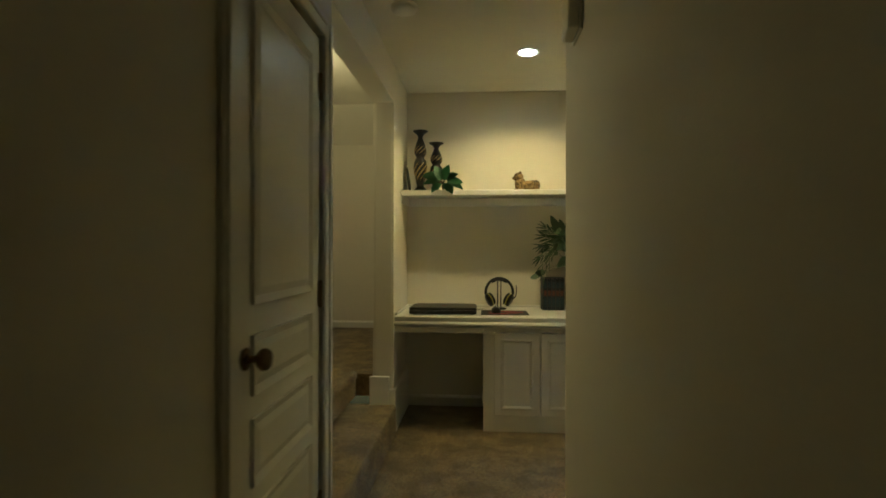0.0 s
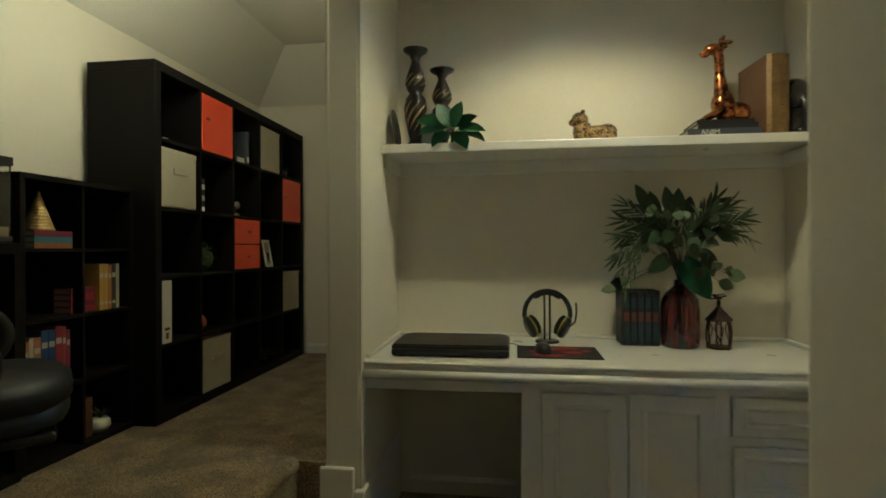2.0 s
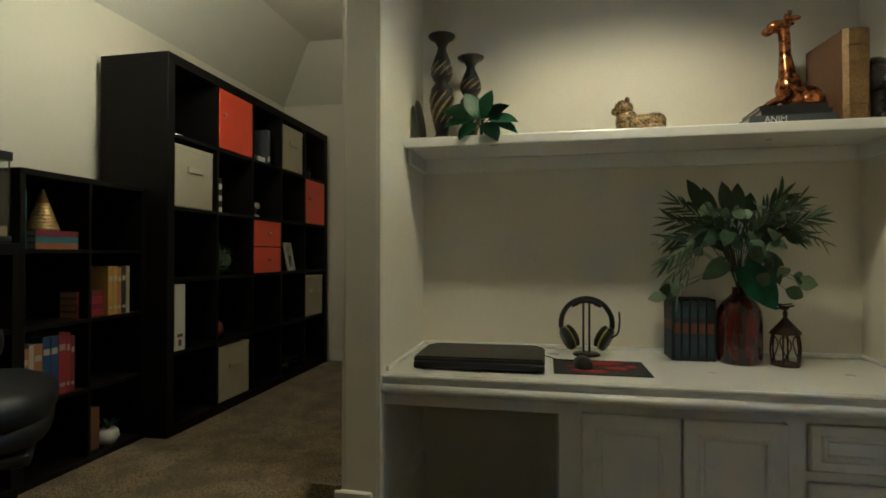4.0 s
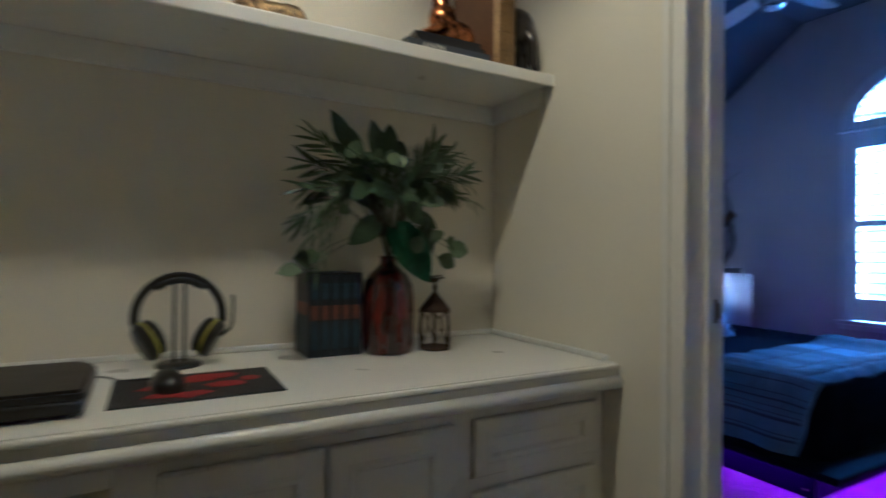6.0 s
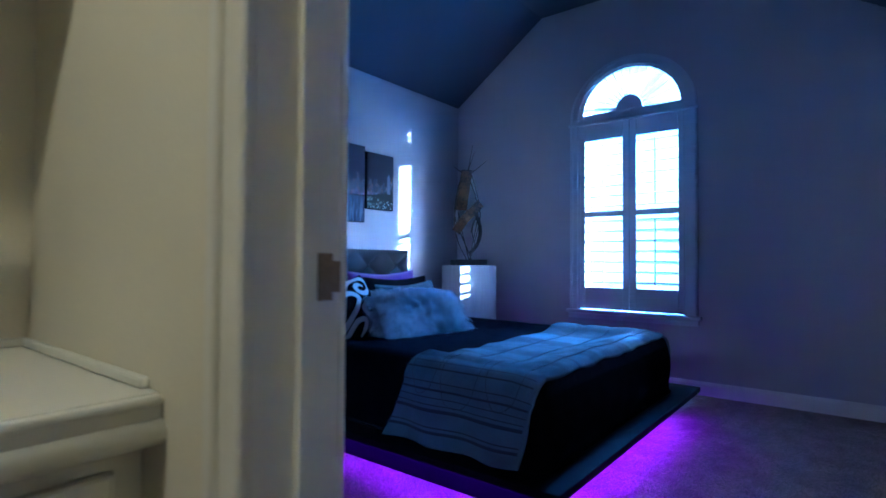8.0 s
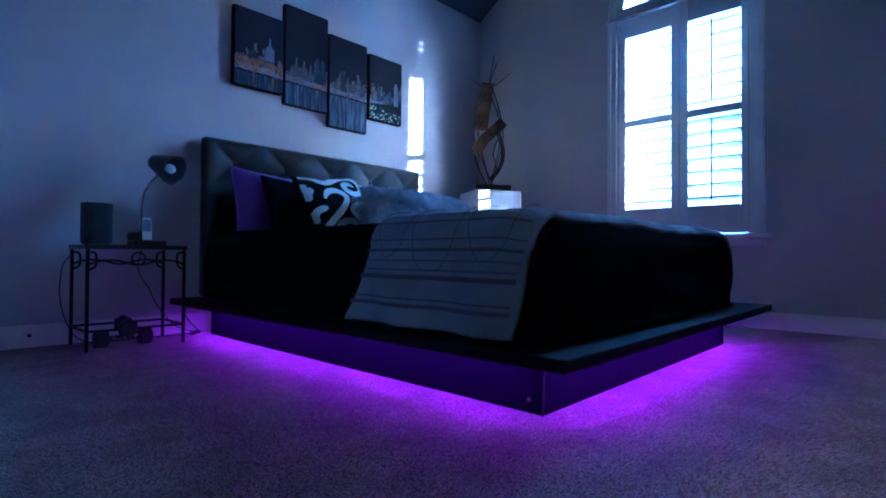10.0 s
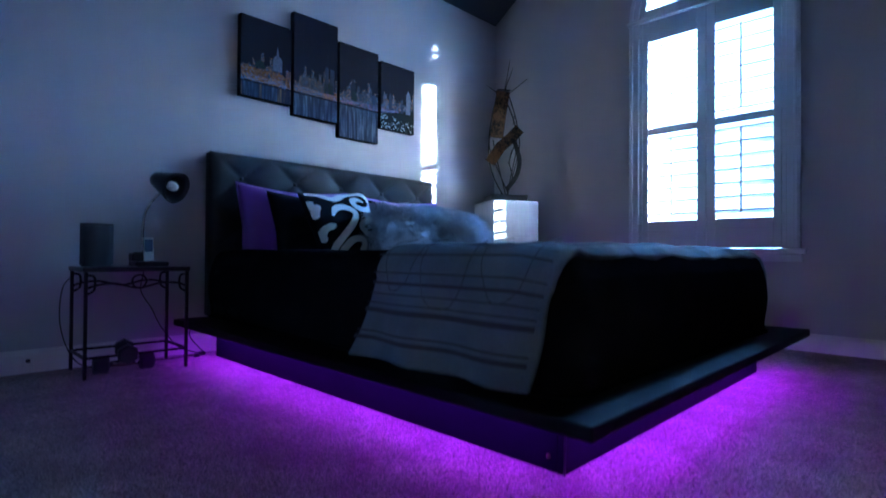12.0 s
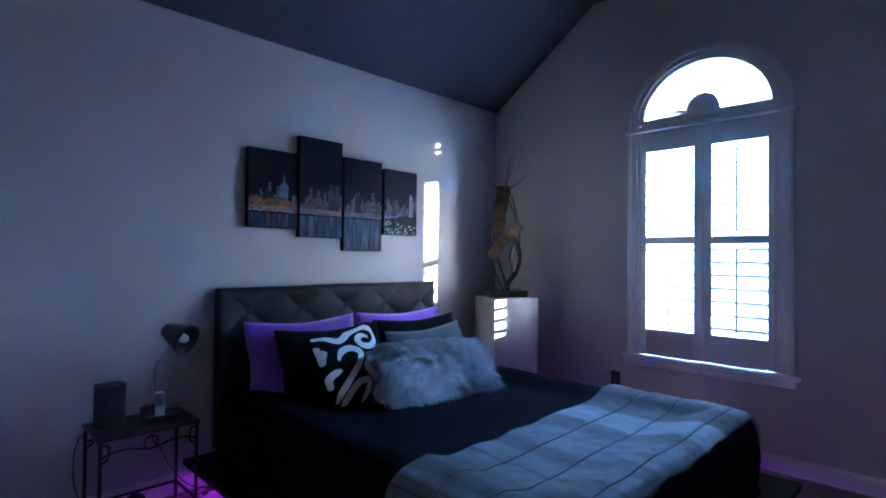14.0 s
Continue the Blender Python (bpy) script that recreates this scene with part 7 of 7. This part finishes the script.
# ---- bedroom: nightstand corner ----
def nightstand():
    t = thing("nightstand", "small black wrought-iron nightstand with a dark top", "nightstand", (2.243, 5.84, 0))
    wx, wy, h = 0.197, 0.135, 0.462
    part("top", box(-wx - 0.012, wx + 0.012, -wy - 0.012, wy + 0.012, h - 0.020, h, 0.004, 2), material("dark_stained_top", (0.025, 0.018, 0.016), 0.35, scale=6, fine=60, stretch=(1, 6, 1), bump=0.1), t)
    for sx in (-1, 1):
        for sy in (-1, 1):
            part("leg", box(sx * wx - 0.0065, sx * wx + 0.0065, sy * wy - 0.0065, sy * wy + 0.0065, 0, h - 0.0205, 0.001), IRON, t)
    for sy in (-1, 1):
        part("stretcher", box(-wx + 0.0065, wx - 0.0065, sy * wy - 0.005, sy * wy + 0.005, 0.082, 0.092), IRON, t)
        part("scroll_apron", tube(bend([(-wx, sy * wy, 0.372), (-wx + 0.04, sy * wy, 0.388), (-0.09, sy * wy, 0.392), (0, sy * wy, 0.372), (0.09, sy * wy, 0.392), (wx - 0.04, sy * wy, 0.388), (wx, sy * wy, 0.372)], 7), 0.005, 8), IRON, t, smooth=True)
        for sx in (-1, 1):
            part("bracket", tube(bend([(sx * (wx - 0.006), sy * wy, 0.35), (sx * (wx - 0.03), sy * wy, 0.37), (sx * (wx - 0.03), sy * wy, 0.42), (sx * (wx - 0.006), sy * wy, 0.43)], 5), 0.005, 8), IRON, t, smooth=True)
    part("scroll_ring", tube([(0.028 * math.cos(a), -wy, 0.400 + 0.028 * math.sin(a)) for a in [i * math.pi / 12 for i in range(25)]], 0.004, 8), IRON, t, smooth=True)
    for sx in (-1, 1):
        part("stretcher", box(sx * wx - 0.005, sx * wx + 0.005, -wy + 0.0065, wy - 0.0065, 0.082, 0.092), IRON, t)
    return t


nightstand()


def speaker():
    t = thing("wireless_speaker", "black rounded wireless speaker on the nightstand", "speaker", (2.115, 5.862, 0.4625), 8)
    def rounded(w, d, r):
        return [(sx * (w - r) + r * math.cos(a), sy * (d - r) + r * math.sin(a)) for sx, sy, a0 in ((1, 1, 0), (-1, 1, 90), (-1, -1, 180), (1, -1, 270)) for a in [radians(a0 + 15 * i) for i in range(7)]]
    part("grille", prism(rounded(0.059, 0.056, 0.042), 0.008, 0.175, "z"), BLACK_MATTE, t, smooth=False)
    part("top_cap", prism(rounded(0.0595, 0.0565, 0.042), 0.1755, 0.188, "z"), BLACK_PLASTIC, t, "glossy black top cap")
    part("base", prism(rounded(0.053, 0.050, 0.04), 0.0, 0.0078, "z"), RUBBER, t)
    return t


speaker()


def desk_lamp():
    t = thing("desk_lamp", "black gooseneck desk lamp with an organiser base, switched off", "desk lamp", (2.315, 5.83, 0.4625))
    part("base", box(-0.07, 0.07, -0.06, 0.06, 0, 0.022, 0.008, 3), BLACK_PLASTIC, t)
    part("organiser", boxes((-0.07, 0.02, -0.005, 0.055, 0.0225, 0.06), (-0.055, 0.0, 0.01, 0.05, 0.0602, 0.064), bevel=0.004), BLACK_PLASTIC, t)
    neck = bend([(-0.02, 0.02, 0.06), (-0.022, 0.02, 0.16), (-0.012, 0.018, 0.25), (0.025, 0.01, 0.32), (0.055, 0.0, 0.352)], 8)
    part("gooseneck", tube(neck, 0.0055, 10), CHROME, t, "silver gooseneck", True)
    sh = part("shade", lathe([(0.018, 0.062), (0.024, 0.066), (0.030, 0.06), (0.038, 0.035), (0.050, 0.0), (0.062, -0.035), (0.066, -0.055), (0.063, -0.055), (0.058, -0.035), (0.046, 0.0), (0.034, 0.033), (0.018, 0.055)], 28, ring=True), BLACK_PLASTIC, t, smooth=True)
    sh.matrix_local = pose(0.070, -0.012, 0.388, 0, -68, -58) @ Matrix.Scale(1.14, 4)
    part("bulb", blob(0.020, 0.020, 0.026, 16, 12, 1, (0, 0, -0.028)), material("white_spiral_bulb", (0.8, 0.8, 0.8), 0.3, bump=0), sh, "unlit white bulb", True)
    part("socket", lathe([(0.014, -0.006), (0.014, 0.034), (0.001, 0.034)], 14), BLACK_PLASTIC, sh, smooth=True)
    ph = thing("phone", "white phone propped on the lamp base", "phone", (2.305, 5.800, 0.520), -10)
    b = part("body", box(-0.020, 0.020, -0.004, 0.004, -0.035, 0.075, 0.003, 2), TRIM, ph)
    b.matrix_local = pose(0, 0, 0.0005, -14)
    part("screen", box(-0.017, 0.017, -0.0048, -0.0041, 0.008, 0.066), material("phone_glass", (0.20, 0.24, 0.30), 0.1, bump=0), b, "dim glass screen")
    return t


desk_lamp()


def dumbbell(x, y, z, rz, ry=0.0):
    t = thing("dumbbell", "black rubber hexagonal dumbbell on the carpet under the nightstand", "dumbbell", (x, y, z), rz, "pair of dumbbells")
    bar = part("handle", tube([(-0.062, 0, 0), (-0.03, 0, 0), (0, 0, 0), (0.03, 0, 0), (0.062, 0, 0)], [0.012, 0.014, 0.016, 0.014, 0.012], 14), CHROME, t, "chrome handle", True)
    for s in (-1, 1):
        bm = lathe([(0.030, -0.030), (0.041, -0.022), (0.041, 0.022), (0.030, 0.030)], 6)
        h = part("head", bm, RUBBER, t)
        h.matrix_local = pose(s * 0.088, 0, 0, 0, 90, 0)
        part("end_badge", lathe([(0.001, 0.0301), (0.018, 0.0301), (0.017, 0.0315), (0.001, 0.0315)], 18), GREY_CLOTH, h) if s < 0 else None
    return t


dumbbell(2.213, 5.80, 0.036, -4)
dumbbell(2.205, 5.745, 0.096, 80)


def cords():
    for name, pts in (("power_cord", [(2.06, 5.99, 0.43), (2.015, 6.0, 0.36), (2.01, 6.005, 0.20), (2.05, 5.98, 0.06), (2.12, 5.95, 0.006), (2.30, 5.93, 0.006), (2.48, 5.92, 0.006), (2.60, 5.93, 0.008)]),
                      ("power_cord", [(2.34, 5.99, 0.44), (2.33, 6.0, 0.34), (2.38, 6.005, 0.25), (2.42, 6.0, 0.16), (2.50, 5.98, 0.05), (2.60, 5.95, 0.006)]),
                      ("power_cord", [(2.56, 5.965, 0.16), (2.55, 5.97, 0.10), (2.60, 5.965, 0.03), (2.62, 5.95, 0.006), (2.56, 5.90, 0.006)])):
        t = thing(name, "thin black power cord trailing behind the nightstand", "cord", pts[-1])
        part("cable", tube([p - Vector(pts[-1]) for p in bend(pts, 8)], 0.0028, 6), BLACK_PLASTIC, t, smooth=True)
        part("plug", box(-0.012, 0.012, -0.008, 0.008, -0.006 if pts[-1][2] > 0.006 else -0.005, 0.012, 0.002), BLACK_PLASTIC, t)


cords()


# ---- bedroom: pedestal, sculpture, fan ----
PC, PT = (4.779, 5.679), 0.935


def pedestal():
    t = thing("pedestal", "square brushed silver-grey display pedestal in the corner", "pedestal", (PC[0], PC[1], 0), -26)
    s = 0.185
    part("column", box(-s, s, -s, s, 0, PT - 0.012, 0.003), PEDESTAL, t)
    part("cap", box(-s - 0.001, s + 0.001, -s - 0.001, s + 0.001, PT - 0.0115, PT, 0.003), PEDESTAL, t)
    return t


pedestal()


def strip(points, width, thick, normal, bm=None):
    """A bent flat strip along points, as wide as width across the normal."""
    pts = [Vector(p) for p in points]
    n0 = Vector(normal).normalized()
    rows = []
    bm = bm or bmesh.new()
    for i, p in enumerate(pts):
        way = (pts[min(i + 1, len(pts) - 1)] - pts[max(i - 1, 0)]).normalized()
        side = way.cross(n0).normalized() * (width / 2)
        up = side.cross(way).normalized() * (thick / 2)
        rows.append([bm.verts.new(p + a) for a in (-side - up, side - up, side + up, -side + up)])
    for a, b in zip(rows, rows[1:]):
        for k in range(4):
            bm.faces.new((a[k], a[(k + 1) % 4], b[(k + 1) % 4], b[k]))
    bm.faces.new(rows[0][::-1])
    bm.faces.new(rows[-1])
    return bm


def sculpture():
    t = thing("metal_sculpture", "abstract welded metal sculpture of bent straps and rods", "sculpture", (PC[0], PC[1], PT), -34)
    part("base_block", box(-0.145, 0.145, -0.10, 0.10, 0, 0.052, 0.003), material("black_stone_block", (0.012, 0.012, 0.013), 0.3, mix=0.4), t, "black stone block")
    N = (0, -1, 0.1)
    part("plate", strip([(-0.075, 0.0, 0.50), (-0.070, -0.02, 0.60), (-0.055, -0.03, 0.72), (-0.03, -0.02, 0.86)], 0.105, 0.006, N), BRONZE, t, "burnished bronze plate")
    part("plate", strip([(-0.135, -0.02, 0.30), (-0.06, -0.05, 0.42), (0.03, -0.05, 0.50), (0.105, -0.02, 0.575)], 0.085, 0.006, N), BRONZE, t, "burnished bronze plate")
    part("cap", box(-0.082, 0.022, -0.05, 0.02, 0.86, 0.866), IRON, t)
    bars = [[(-0.02, 0, 0.05), (-0.10, 0.02, 0.22), (-0.135, 0.02, 0.40), (-0.105, 0.02, 0.62), (-0.07, 0, 0.80)],
            [(0.03, 0, 0.05), (-0.05, 0.03, 0.25), (-0.12, 0.05, 0.45), (-0.10, 0.03, 0.70), (-0.06, 0.0, 0.84)],
            [(0.01, 0.02, 0.05), (-0.03, 0.02, 0.20), (-0.08, 0.0, 0.36), (-0.11, -0.02, 0.48)],
            [(0.0, -0.02, 0.05), (0.04, -0.04, 0.18), (0.02, -0.03, 0.32), (0.07, -0.02, 0.46)],
            [(0.02, 0.0, 0.84), (0.07, 0.02, 0.72), (0.10, 0.02, 0.60), (0.11, 0.0, 0.45), (0.08, 0.0, 0.30), (0.03, 0.0, 0.12)],
            [(0.0, 0.02, 0.82), (0.09, 0.05, 0.62), (0.10, 0.05, 0.42), (0.04, 0.03, 0.16), (0.02, 0.02, 0.05)]]
    for b in bars:
        part("rod", tube(bend(b, 7), 0.0048, 8), IRON, t, smooth=True)
    part("strap", strip(bend([(0.0, -0.02, 0.10), (0.07, -0.04, 0.20), (0.10, -0.03, 0.33), (0.06, -0.03, 0.47)], 6), 0.035, 0.005, N), IRON, t)
    for a, b in (((-0.02, -0.02, 0.86), (0.02, -0.03, 1.10)), ((-0.02, -0.02, 0.86), (0.05, -0.01, 1.05)), ((0.01, -0.02, 0.84), (0.165, -0.02, 0.97)), ((-0.06, -0.02, 0.83), (-0.165, -0.02, 0.90)), ((0.02, 0, 0.30), (0.06, 0.04, 0.42)), ((0.04, -0.05, 0.60), (0.05, -0.06, 0.68))):
        part("spike", tube([a, b], [0.0035, 0.0022], 7), IRON, t, smooth=True)
    return t


sculpture()


def ceiling_fan():
    t = thing("ceiling_fan", "brushed metal ceiling fan with a small light, at rest", "ceiling fan", (3.36, 4.42, TOP))
    part("canopy", lathe([(0.001, 0), (0.07, 0), (0.065, -0.03), (0.03, -0.06), (0.014, -0.065)], 24), CHROME, t, smooth=True)
    part("downrod", tube([(0, 0, -0.06), (0, 0, -0.36)], 0.012, 12), CHROME, t, smooth=True)
    part("motor", lathe([(0.02, -0.34), (0.06, -0.36), (0.088, -0.40), (0.090, -0.47), (0.075, -0.49), (0.075, -0.52), (0.062, -0.545), (0.001, -0.545)], 32), CHROME, t, smooth=True)
    part("light_lens", lathe([(0.036, -0.5455), (0.034, -0.553), (0.02, -0.558), (0.001, -0.559)], 24), material("frosted_white_lens", (0.75, 0.75, 0.78), 0.3, bump=0), t, "frosted white lens", True)
    bl = None
    for k in range(5):
        a = -6 + 72 * k
        me_bm = bmesh.new()
        out = [(0.085, -0.025), (0.16, -0.05), (0.30, -0.066), (0.48, -0.066), (0.56, -0.05), (0.585, -0.015), (0.58, 0.02), (0.54, 0.048), (0.42, 0.058), (0.25, 0.05), (0.14, 0.035), (0.085, 0.02)]
        prism(out, -0.003, 0.003, "z", me_bm)
        b = part("blade", me_bm, material("satin_silver_blade", (0.55, 0.55, 0.57), 0.32, metal=0.7, bump=0.03) if bl is None else bl, t)
        bl = b.data.materials[0]
        b.matrix_local = pose(0, 0, -0.43, 0, 0, a) @ pose(0, 0, 0, 12, 0, 0)
    return t


ceiling_fan()
